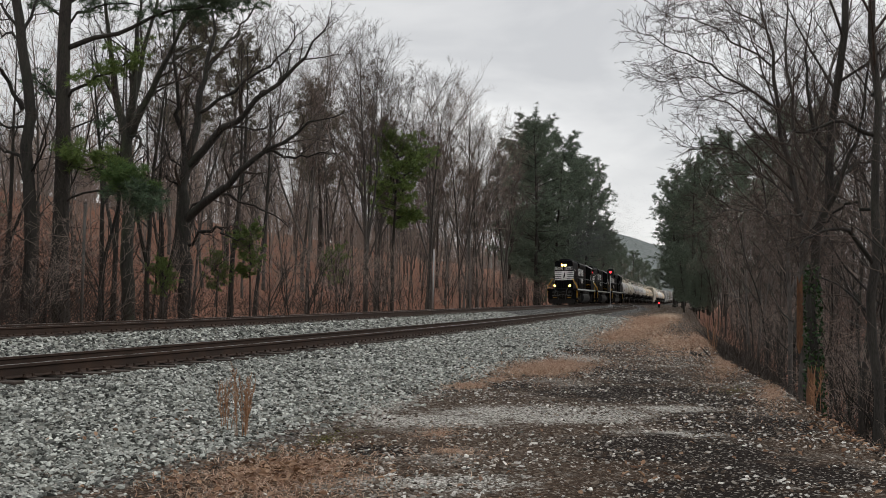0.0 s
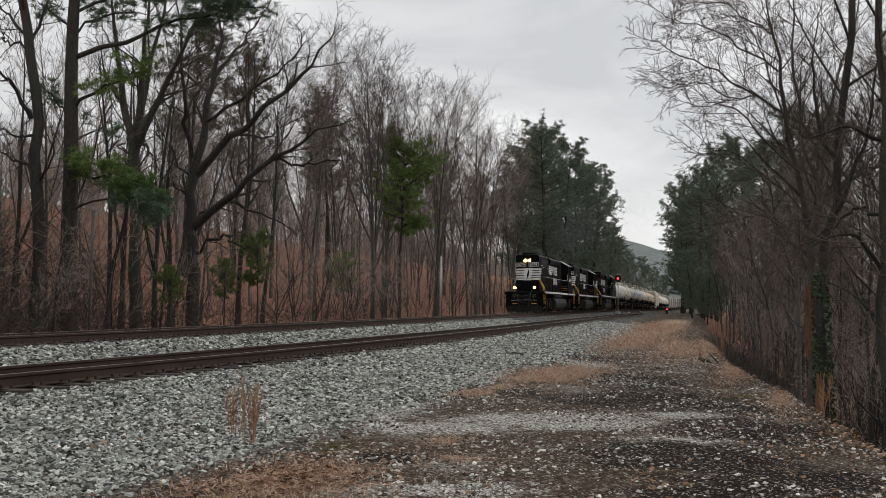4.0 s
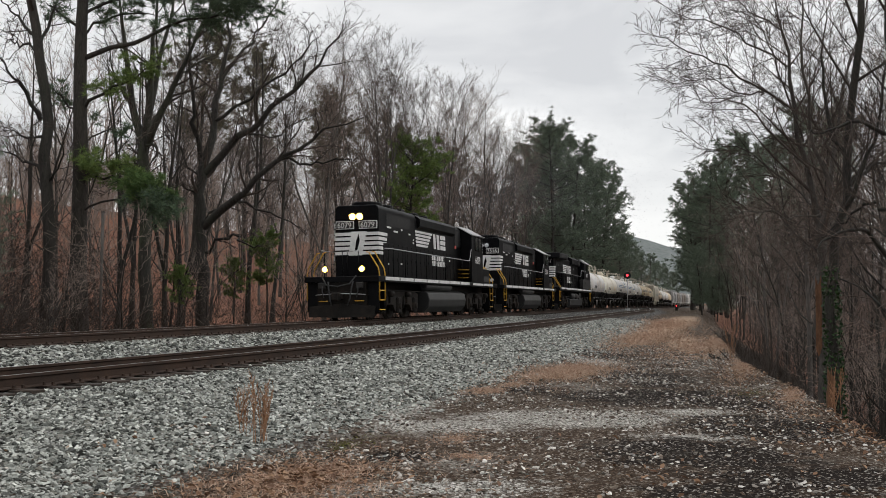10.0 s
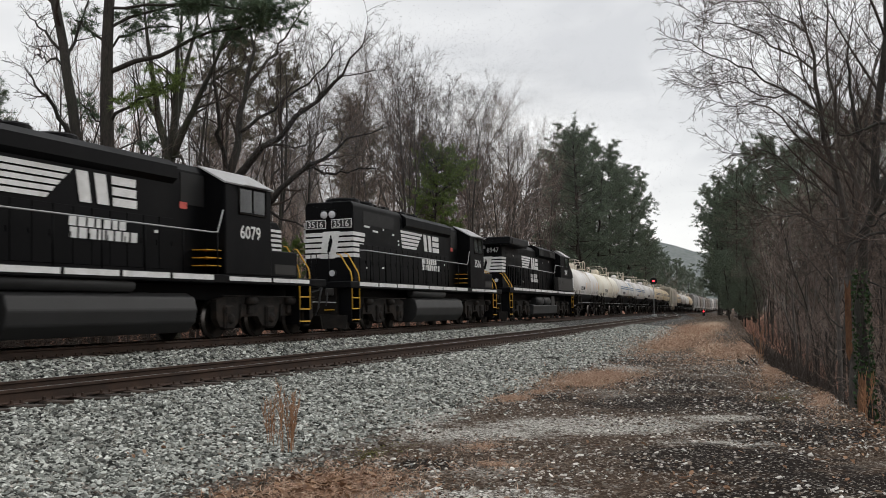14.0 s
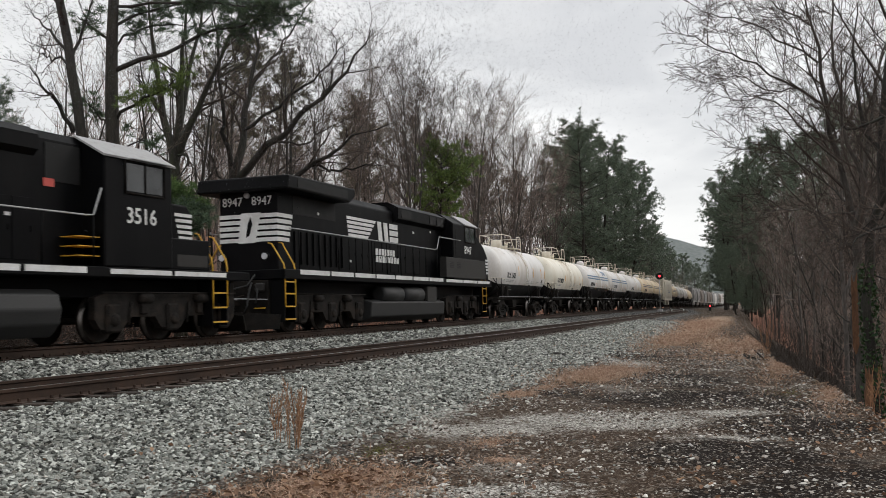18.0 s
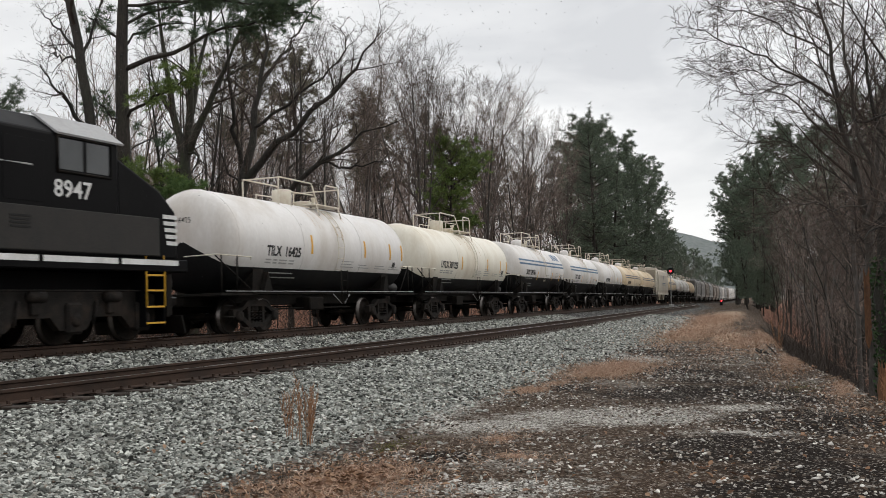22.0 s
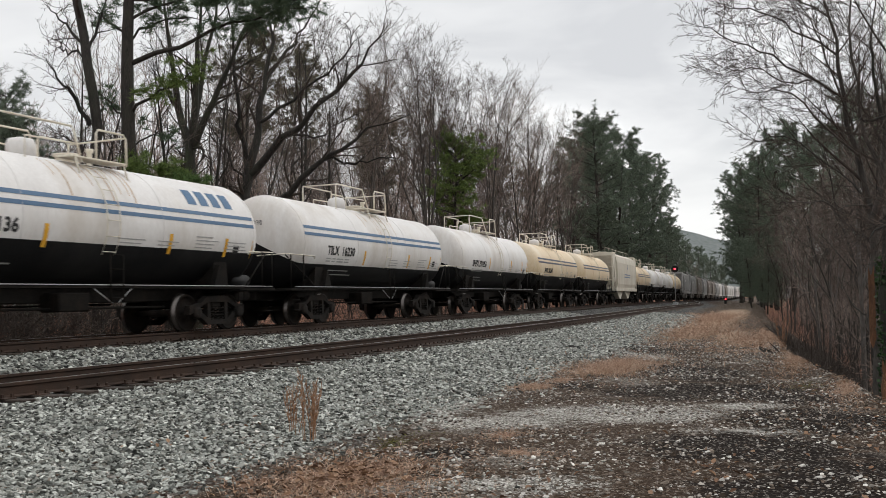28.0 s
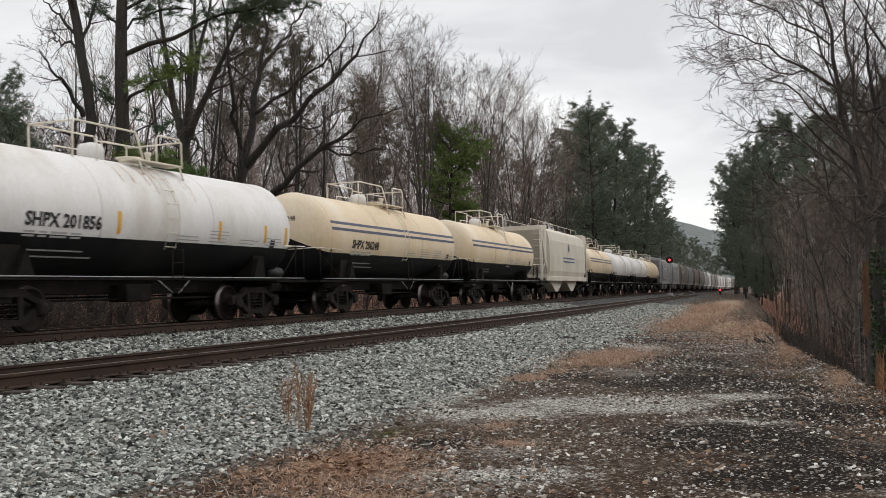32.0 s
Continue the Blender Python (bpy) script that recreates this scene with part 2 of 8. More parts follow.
def ground_z(s, l):
    """Height of the ground: beds of both tracks, the shoulder, the bank and the wooded slopes."""
    s, l = np.broadcast_arrays(np.asarray(s, float), np.asarray(l, float))
    zr, off = on(LZ, s), on(SIDE, s)
    zs = zr + on(DROP, s)
    low = zs - 0.53
    edge, deep = np.interp(s, EDGE_S, EDGE_L), np.interp(s, DEEP_S, DEEP_D)
    foot = np.maximum(off + 5.3, 8.2)
    z = np.empty(s.shape)
    left = l < 1.9
    zl = np.interp(l, [-400, -120, -60, -44, -14, -9, -3.6, -1.8, 3], [21, 18.0, 11.6, 8.6, -0.6, -0.95, -0.75, -0.215, -0.215]) + zr
    a = np.clip((l - 1.9) / np.maximum(off - 3.6, 0.1), 0, 1)
    zm = (zr - 0.215) * (1 - a) + (zs - 0.215) * a
    b = np.clip((l - off - 1.55) / (foot - off - 1.55), 0, 1)
    zb = (zs - 0.225) * (1 - b) + low * b
    soft = np.interp(s, [0, 26, 50], [0.5, 0.5, 1.15])
    fall = deep * (1 - np.exp(-np.maximum(l - edge, 0) / (deep * soft + 0.3)))
    far = 0.06 * np.maximum(l - edge - 26, 0)
    zg = low - fall + np.minimum(far, 9)
    z = np.where(left, zl, np.where(l < off + 1.55, zm, np.where(l < foot, zb, zg)))
    return z


def bumps(x, y, size, seed=0.0):
    """Cheap smooth relief."""
    return (np.sin(x * 1.7 / size + seed) * np.cos(y * 1.3 / size - seed) + 0.6 * np.sin(x * 3.1 / size + y * 2.3 / size + 2 * seed) + 0.4 * np.cos(y * 4.7 / size - x * 2.9 / size)) / 2


def top_of(s, l):
    x, y = spot(s, l)
    z = ground_z(s, l)
    rough = np.where(np.asarray(l) > on(SIDE, s) + 6, 0.03, np.where(np.asarray(l) < -6, 0.16, 0.012))
    return x, y, z + rough * bumps(x, y, 0.9)


def mesh_of(name, verts, faces, mats=(), smooth=False):
    me = bpy.data.meshes.new(name)
    verts = np.asarray(verts, np.float32).reshape(-1, 3)
    faces = np.asarray(faces, np.int32)
    me.vertices.add(len(verts))
    me.vertices.foreach_set("co", verts.ravel())
    k = faces.shape[1]
    me.loops.add(faces.size)
    me.loops.foreach_set("vertex_index", faces.ravel())
    me.polygons.add(len(faces))
    me.polygons.foreach_set("loop_start", np.arange(0, faces.size, k, dtype=np.int32))
    me.polygons.foreach_set("use_smooth", np.full(len(faces), smooth))
    for m in mats:
        me.materials.append(m)
    me.update(calc_edges=True)
    return me


# ---------------------------------------------------------------- ground, one sheet to the horizon
def steps(*runs):
    out = []
    for a, b, d in runs:
        out += list(np.arange(a, b, d))
    return np.array(out + [runs[-1][1]])


def ground_material():
    m, n, l, b = nodes_of("ground_cover")
    co = n.new("ShaderNodeTexCoord")

    def noise_tex(scale, detail=6.0, rough=0.6):
        t = n.new("ShaderNodeTexNoise")
        t.inputs["Scale"].default_value, t.inputs["Detail"].default_value, t.inputs["Roughness"].default_value = scale, detail, rough
        l.new(co.outputs["Object"], t.inputs["Vector"])
        return t.outputs["Fac"]

    def ramp(fac, a, ca, bpos, cb, mid=None):
        r = n.new("ShaderNodeValToRGB")
        r.color_ramp.elements[0].position, r.color_ramp.elements[1].position = a, bpos
        r.color_ramp.elements[0].color, r.color_ramp.elements[1].color = rgba(ca), rgba(cb)
        if mid:
            e = r.color_ramp.elements.new(mid[0])
            e.color = rgba(mid[1])
        l.new(fac, r.inputs["Fac"])
        return r.outputs["Color"]

    def mix(fac, a, c):
        x = n.new("ShaderNodeMix")
        x.data_type = "RGBA"
        l.new(fac, x.inputs[0])
        l.new(a, x.inputs[6])
        l.new(c, x.inputs[7])
        return x.outputs[2]

    def mask(name):
        a = n.new("ShaderNodeAttribute")
        a.attribute_name = name
        return a.outputs["Fac"]

    def soft_mask(name, nz, amount=0.7):
        s1 = n.new("ShaderNodeMath")
        s1.operation = "MULTIPLY_ADD"
        s1.inputs[1].default_value, s1.inputs[2].default_value = amount, -0.5 * amount
        l.new(nz, s1.inputs[0])
        s2 = n.new("ShaderNodeMath")
        s2.operation = "ADD"
        l.new(s1.outputs[0], s2.inputs[0])
        l.new(mask(name), s2.inputs[1])
        r = n.new("ShaderNodeMapRange")
        r.inputs["From Min"].default_value, r.inputs["From Max"].default_value = 0.35, 0.65
        l.new(s2.outputs[0], r.inputs["Value"])
        return r.outputs[0]

    vor = n.new("ShaderNodeTexVoronoi")
    vor.inputs["Scale"].default_value = 22.0
    l.new(co.outputs["Object"], vor.inputs["Vector"])
    stone_v = n.new("ShaderNodeSeparateColor")
    l.new(vor.outputs["Color"], stone_v.inputs[0])
    stones = ramp(stone_v.outputs[0], 0.0, (0.02, 0.019, 0.018), 1.0, (0.50, 0.49, 0.47), (0.5, (0.15, 0.147, 0.14)))
    # shade between the stones put into the colour, darker towards cell edges
    gap_shade = n.new("ShaderNodeMapRange")
    gap_shade.inputs["From Min"].default_value, gap_shade.inputs["From Max"].default_value = 0.15, 0.6
    gap_shade.inputs["To Min"].default_value, gap_shade.inputs["To Max"].default_value = 1.0, 0.2
    l.new(vor.outputs["Distance"], gap_shade.inputs["Value"])
    gm = n.new("ShaderNodeMix")
    gm.data_type, gm.blend_type = "RGBA", "MULTIPLY"
    gm.inputs[0].default_value = 1.0
    l.new(stones, gm.inputs[6])
    l.new(gap_shade.outputs[0], gm.inputs[7])
    fine, mid, mid2 = noise_tex(38, 4), noise_tex(3.2), noise_tex(7.0, 8.0, 0.7)
    vor2 = n.new("ShaderNodeTexVoronoi")
    vor2.inputs["Scale"].default_value = 48.0
    l.new(co.outputs["Object"], vor2.inputs["Vector"])
    chip = n.new("ShaderNodeSeparateColor")
    l.new(vor2.outputs["Color"], chip.inputs[0])
    wash = noise_tex(0.8, 3.0)
    chips = ramp(chip.outputs[0], 0.45, (0.030, 0.019, 0.013), 1.0, (0.52, 0.47, 0.41), (0.80, (0.10, 0.070, 0.050)))
    chips_soil_shade = ramp(chip.outputs[0], 0.72, (0.014, 0.010, 0.008), 1.0, (0.40, 0.37, 0.33), (0.88, (0.045, 0.034, 0.026)))
    chips_pale = ramp(chip.outputs[0], 0.1, (0.07, 0.06, 0.05), 0.9, (0.62, 0.60, 0.55), (0.5, (0.26, 0.24, 0.21)))
    pale = n.new("ShaderNodeMapRange")
    pale.inputs["From Min"].default_value, pale.inputs["From Max"].default_value = 0.54, 0.68
    l.new(wash, pale.inputs["Value"])
    soil = mix(pale.outputs[0], chips, chips_pale)
    soil = mix(mid, soil, ramp(fine, 0.4, (0.028, 0.018, 0.012), 0.66, (0.13, 0.088, 0.060)))
    leaf = mix(mid, ramp(fine, 0.35, (0.09, 0.043, 0.029), 0.66, (0.33, 0.165, 0.112)), ramp(fine, 0.35, (0.125, 0.063, 0.043), 0.66, (0.39, 0.21, 0.145)))
    straw = ramp(fine, 0.36, (0.15, 0.10, 0.068), 0.64, (0.52, 0.39, 0.28))
    col = mix(soft_mask("ballast", mid), soil, gm.outputs[2])
    col = mix(soft_mask("pale", mid2, 1.8), col, chips_pale)
    col = mix(soft_mask("dark", mid, 1.4), col, chips_soil_shade)
    col = mix(soft_mask("straw", mid2, 1.5), col, straw)
    col = mix(soft_mask("leaf", mid, 0.5), col, leaf)
    l.new(col, b.inputs["Base Color"])
    b.inputs["Roughness"].default_value = 0.97
    b.inputs["Specular IOR Level"].default_value = 0.08
    h = n.new("ShaderNodeMath")
    h.operation = "SUBTRACT"
    l.new(fine, h.inputs[0])
    l.new(vor.outputs["Distance"], h.inputs[1])
    bp = n.new("ShaderNodeBump")
    bp.inputs["Strength"].default_value, bp.inputs["Distance"].default_value = 0.9, 0.04
    l.new(h.outputs[0], bp.inputs["Height"])
    l.new(bp.outputs["Normal"], b.inputs["Normal"])
    return m


M_GROUND = ground_material()
SHOULDER_GRASS = ((20.3, 11.0, 3.4, 1.0), (15.8, 10.7, 0.8, 0.4), (46, 10.2, 15, 1.2), (60, 10.2, 26, 1.7), (80, 10.5, 34, 1.6), (7.6, 11.6, 1.3, 0.9), (38, 12.2, 7, 0.8))


def grassy(s, l):
    """How far the dry grass has spread over the shoulder."""
    g = np.zeros(np.broadcast(s, l).shape)
    for cs, cl, rs, rl in SHOULDER_GRASS:
        g = np.maximum(g, np.exp(-((s - cs) / rs) ** 2 - ((l - cl) / rl) ** 2))
    return g


# pale gravel and dark soil fitted to the camera's view: x, y, half widths
PALE = ((2.0, 13.4, 1.7, 1.1), (3.9, 14.2, 0.8, 0.5), (0.3, 12.6, 1.2, 0.7), (3.2, 11.6, 0.8, 0.4), (0.3, 8.5, 0.9, 0.4), (4.6, 26.5, 0.7, 3.0), (-0.6, 15.0, 0.9, 2.0))
DARK = ((4.3, 12.6, 1.3, 1.5), (3.5, 8.9, 1.3, 0.9), (4.9, 16.0, 0.8, 2.2), (1.6, 7.0, 0.8, 0.5), (3.6, 16.4, 1.7, 1.7), (2.9, 10.4, 1.4, 1.2), (1.8, 17.6, 0.7, 0.8), (4.6, 20.5, 1.2, 3.0), (2.6, 8.2, 1.0, 0.7), (-0.2, 10.2, 0.5, 0.35), (5.2, 29, 1.0, 3.5))


def blotch(spots, x, y):
    g = np.zeros(np.shape(x))
    for cx, cy, rx, ry in spots:
        g = np.maximum(g, np.exp(-((x - cx) / rx) ** 2 - ((y - cy) / ry) ** 2))
    return g


def build_ground():
    gs = steps((-300, -40, 13), (-40, 2, 1.0), (2, 42, 0.22), (42, 110, 0.8), (110, 260, 3), (260, 999, 24))
    gl = steps((-400, -60, 17), (-60, -8, 1.7), (-8, 4.5, 0.35), (4.5, 18, 0.22), (18, 34, 0.7), (34, 70, 3), (70, 400, 22))
    S, L = np.meshgrid(gs, gl, indexing="ij")
    X, Y, Z = top_of(S.ravel(), L.ravel())
    Z = Z.reshape(S.shape)
    ns, nl = S.shape
    i = np.arange(ns - 1)[:, None] * nl + np.arange(nl - 1)[None, :]
    faces = np.stack([i, i + 1, i + nl + 1, i + nl], -1).reshape(-1, 4)[:, ::-1]
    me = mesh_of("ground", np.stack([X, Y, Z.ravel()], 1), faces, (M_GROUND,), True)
    off, edge = on(SIDE, S), np.interp(S, EDGE_S, EDGE_L)
    foot = off + 5.4 - 0.03 * np.clip(S, 0, 90) + 0.5 * bumps(X.reshape(S.shape), Y.reshape(S.shape), 1.5)
    ballast = np.clip(1.5 - (L - off) / (foot - off), 0, 1) * (L > -4.6) + 0.0
    ballast = np.where((L > -4.6) & (L < off + 2), 1.0, ballast)
    leaf = np.clip((-L - 3.8) / 1.4, 0, 1) + np.clip((L - edge - np.interp(S, [20, 70, 110], [5.0, 4.0, 0.9])) / 1.8, 0, 1)
    straw = np.maximum(grassy(S, L), 0.8 * np.exp(-((L - edge - 0.5) / 0.55) ** 2 - ((S - 36) / 14) ** 2))
    # dark also covers the bank below its lip: shade put into the colour
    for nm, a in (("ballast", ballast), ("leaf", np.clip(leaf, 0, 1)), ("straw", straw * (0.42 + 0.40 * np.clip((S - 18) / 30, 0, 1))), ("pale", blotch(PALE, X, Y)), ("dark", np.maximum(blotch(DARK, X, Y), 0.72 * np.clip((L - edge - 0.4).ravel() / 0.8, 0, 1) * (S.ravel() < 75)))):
        at = me.attributes.new(nm, "FLOAT", "POINT")
        at.data.foreach_set("value", a.ravel().astype(np.float32))
    return tagged(new("ground", me), "gravel shoulder, leaf litter and wooded banks beside the tracks", "ground", kind="structure")


build_ground()


# far wooded ridge closing the view along the line
def build_ridge():
    verts, faces = [], []
    az = np.radians(np.arange(-180, 181, 1.0))
    r = 1500.0
    h = 34 + 16 * np.sin(az * 5 + 1) + 9 * np.sin(az * 13) + 4 * np.sin(az * 41) + 2.5 * np.sin(az * 97)
    h = h + 52 * np.exp(-((np.degrees(az) - 13) / 7) ** 2)
    for k, (rr, f) in enumerate(((r - 300, 0.0), (r - 150, 0.55), (r, 1.0), (r + 60, 0.9))):
        for a, hh in zip(az, h):
            verts.append((math.sin(a) * rr, math.cos(a) * rr, -6 + hh * f))
    n = len(az)
    for k in range(3):
        for j in range(n - 1):
            faces.append((k * n + j, k * n + j + 1, (k + 1) * n + j + 1, (k + 1) * n + j))
    # haze put into the colour: a muted grey-green in place of wood tones
    m = mat("haze_toned_distant_woods", (0.085, 0.10, 0.095), (0.17, 0.185, 0.18), 0.02, 1.0, 0, 0.4, 3.0, 0.15)
    tagged(new("backdrop", mesh_of("backdrop", verts, faces, (m,), True)), "distant wooded ridge along the horizon", "hills", kind="structure")


build_ridge()


# ---------------------------------------------------------------- rails and ties
def part(name, bm, material, parent, label=""):
    """One mesh object under a thing or under a part. Takes a bmesh or a ready mesh."""
    if isinstance(bm, bmesh.types.BMesh):
        me = bpy.data.meshes.new(name)
        bm.to_mesh(me)
        bm.free()
    else:
        me = bm
    if material is not None and not me.materials:
        for mm in (material if isinstance(material, (list, tuple)) else (material,)):
            me.materials.append(mm)
    ob = new(name, me)
    ob.parent = parent
    if label:
        ob["label"] = label
    return ob


RAIL_PROFILE = [(-0.076, -0.186), (0.076, -0.186), (0.076, -0.175), (0.012, -0.155), (0.009, -0.06), (0.036, -0.04), (0.036, -0.006), (0.028, 0.0), (-0.028, 0.0), (-0.036, -0.006), (-0.036, -0.04), (-0.009, -0.06), (-0.012, -0.155), (-0.076, -0.175)]


def rail_mesh(off_fn, z_fn, side):
    rs = steps((-150, -12, 6), (-12, 60, 1.0), (60, 220, 2.0), (220, 640, 6))
    verts = []
    for s in rs:
        o = off_fn(s) + side * 0.7525
        zz = z_fn(s) + CANT * side * 0.7525
        for (a, h) in RAIL_PROFILE:
            x, y = spot(s, o + a)
            verts.append((x, y, zz + h))
    n = len(RAIL_PROFILE)
    faces, mi = [], []
    for j in range(len(rs) - 1):
        for k in range(n):
            k2 = (k + 1) % n
            faces.append((j * n + k, j * n + k2, (j + 1) * n + k2, (j + 1) * n + k))
            mi.append(1 if k == 7 else 0)
    me = mesh_of("rail", verts, faces, (M_RAIL, M_RAILTOP))
    me.polygons.foreach_set("material_index", np.array(mi, np.int32))
    return me


def rounded_box(bm, x0, x1, y0, y1, z0, z1, bevel=0.0, seg=1, mi=0):
    vs = [bm.verts.new(p) for p in ((x0, y0, z0), (x1, y0, z0), (x1, y1, z0), (x0, y1, z0), (x0, y0, z1), (x1, y0, z1), (x1, y1, z1), (x0, y1, z1))]
    fs = [bm.faces.new([vs[i] for i in q]) for q in ((3, 2, 1, 0), (4, 5, 6, 7), (0, 1, 5, 4), (1, 2, 6, 5), (2, 3, 7, 6), (3, 0, 4, 7))]
    for f in fs:
        f.material_index = mi
    if bevel:
        es = list({e for f in fs for e in f.edges})
        r = bmesh.ops.bevel(bm, geom=es, offset=bevel, segments=seg, affect="EDGES", profile=0.5, clamp_overlap=True)
        for f in r["faces"]:
            f.material_index = mi
    return vs


def box_mesh(name, *dims, bevel=0.0, seg=1):
    bm = bmesh.new()
    rounded_box(bm, *dims, bevel=bevel, seg=seg)
    me = bpy.data.meshes.new(name)
    bm.to_mesh(me)
    bm.free()
    return me


def track_pose(s, l, z, turn=0.0):
    x, y = spot(s, l)
    th = float(on(_th, s))
    return Matrix.Translation((float(x), float(y), float(z))) @ Matrix.Rotation(-th + turn, 4, "Z")


TIE_MESH = box_mesh("tie", -1.3, 1.3, -0.115, 0.115, -0.18, 0, bevel=0.012)
TIE_MESH.materials.append(M_TIE)
PLATE = box_mesh("tie_plate", -0.19, 0.19, -0.10, 0.10, 0, 0.018, bevel=0.004)
PLATE.materials.append(M_RAIL)


def build_track(name, off_fn, z_fn, label):
    top = new(name)
    tagged(top, label, "railway track", kind="structure")
    for side in (-1, 1):
        part("rail", rail_mesh(off_fn, z_fn, side), None, top, "rust-brown steel rail with a worn bright head")
    rng = random.Random(len(name))
    near = np.arange(4, 75, 0.56)
    for s in near:
        ob = new("tie", TIE_MESH)
        ob.parent = top
        ob.matrix_basis = track_pose(s + rng.uniform(-0.04, 0.04), off_fn(s) + rng.uniform(-0.08, 0.08), z_fn(s) - 0.192 + rng.uniform(-0.008, 0.004), rng.uniform(-0.02, 0.02)) @ Matrix.Rotation(-CANT, 4, "Y")
    v0 = np.array([v.co for v in TIE_MESH.vertices])
    me0 = [tuple(p.vertices) for p in TIE_MESH.polygons]
    verts, faces = [], []
    for s in list(np.arange(-60, 4, 0.56)) + list(np.arange(75, 330, 0.56)):
        m = np.array(track_pose(s, off_fn(s), z_fn(s) - 0.192))
        b0 = len(verts)
        verts += list(v0 @ m[:3, :3].T + m[:3, 3])
        faces += [tuple(i + b0 for i in f) for f in me0]
    me = bpy.data.meshes.new("distant_ties")
    me.from_pydata([tuple(v) for v in verts], [], faces)
    me.materials.append(M_TIE)
    tagged(part("distant_ties", me, None, top), kind="stuff")
    # plates and spike heads along both rails
    bmv, bmf = [], []
    pv = np.array([v.co for v in PLATE.vertices])
    pf = [tuple(p.vertices) for p in PLATE.polygons]
    sv = np.array([(a, b, c) for c in (0.0, 0.045) for a, b in ((-0.016, -0.016), (0.016, -0.016), (0.016, 0.016), (-0.016, 0.016))])
    sf = [(0, 1, 5, 4), (1, 2, 6, 5), (2, 3, 7, 6), (3, 0, 4, 7), (4, 5, 6, 7)]
    for s in np.arange(4, 45, 0.56):
        for side in (-1, 1):
            m = np.array(track_pose(s, off_fn(s) + side * 0.7525, z_fn(s) - 0.1935 + CANT * side * 0.7525))
            b0 = len(bmv)
            bmv += list(pv @ m[:3, :3].T + m[:3, 3])
            bmf += [tuple(i + b0 for i in f) for f in pf]
            for dx, dy in ((-0.095, 0.05), (0.095, -0.05), (0.15, 0.06)):
                b0 = len(bmv)
                bmv += list((sv + (dx, dy, 0.016)) @ m[:3, :3].T + m[:3, 3])
                bmf += [tuple(i + b0 for i in f) for f in sf]
    me = bpy.data.meshes.new("tie_plates_and_spikes")
    me.from_pydata([tuple(v) for v in bmv], [], bmf)
    me.materials.append(M_RAIL)
    tagged(part("tie_plates_and_spikes", me, None, top), kind="stuff")


build_track("main_track", lambda s: 0.0, lambda s: float(on(LZ, s)), "main railway track with rusty rails on dark ties in grey ballast")
build_track("siding_track", lambda s: float(on(SIDE, s)), lambda s: float(on(LZ, s) + on(DROP, s)), "passing siding with rusty rails that joins the main track")


# ---------------------------------------------------------------- trees
def cross3(a, b):
    return np.array((a[1] * b[2] - a[2] * b[1], a[2] * b[0] - a[0] * b[2], a[0] * b[1] - a[1] * b[0]))


def frame_of(d):
    d = d / math.sqrt(d[0] * d[0] + d[1] * d[1] + d[2] * d[2])
    a = np.array((0.0, 0.0, 1.0)) if abs(d[2]) < 0.9 else np.array((1.0, 0.0, 0.0))
    u = cross3(d, a)
    u /= math.sqrt(u[0] * u[0] + u[1] * u[1] + u[2] * u[2])
    return d, u, cross3(d, u)


class Wood:
    """Collects tapered limbs as rings of points and turns them into one mesh."""

    def __init__(self):
        self.v, self.f, self.n = [], [], 0

    def limb(self, pts, rad, sides):
        pts = np.asarray(pts)
        d, u, w = frame_of(pts[-1] - pts[0])
        a = np.arange(sides) * (2 * math.pi / sides)
        ring = np.cos(a)[:, None] * u + np.sin(a)[:, None] * w
        k = len(pts)
        self.v.append((pts[:, None, :] + ring[None] * np.asarray(rad)[:, None, None]).reshape(-1, 3))
        i = np.arange(k - 1)[:, None] * sides + np.arange(sides)[None]
        j = np.arange(k - 1)[:, None] * sides + (np.arange(sides)[None] + 1) % sides
        self.f.append((np.stack([i, j, j + sides, i + sides], -1) + self.n).reshape(-1, 4))
        self.n += k * sides

    def mesh(self, name, material, smooth=True):
        return mesh_of(name, np.concatenate(self.v), np.concatenate(self.f), (material,), smooth)


def wander(rng, start, d, length, segs, wobble, up):
    pts = [start]
    d = d / np.linalg.norm(d)
    for i in range(segs):
        d = d + rng.normal(0, wobble, 3) + np.array((0, 0, up))
        d = d / math.sqrt(d[0] * d[0] + d[1] * d[1] + d[2] * d[2])
        pts.append(pts[-1] + d * (length / segs))
    return np.array(pts)


def side_dir(rng, d, angle):
    d, u, w = frame_of(d)
    a = rng.uniform(0, 2 * math.pi)
    return d * math.cos(angle) + (u * math.cos(a) + w * math.sin(a)) * math.sin(angle)


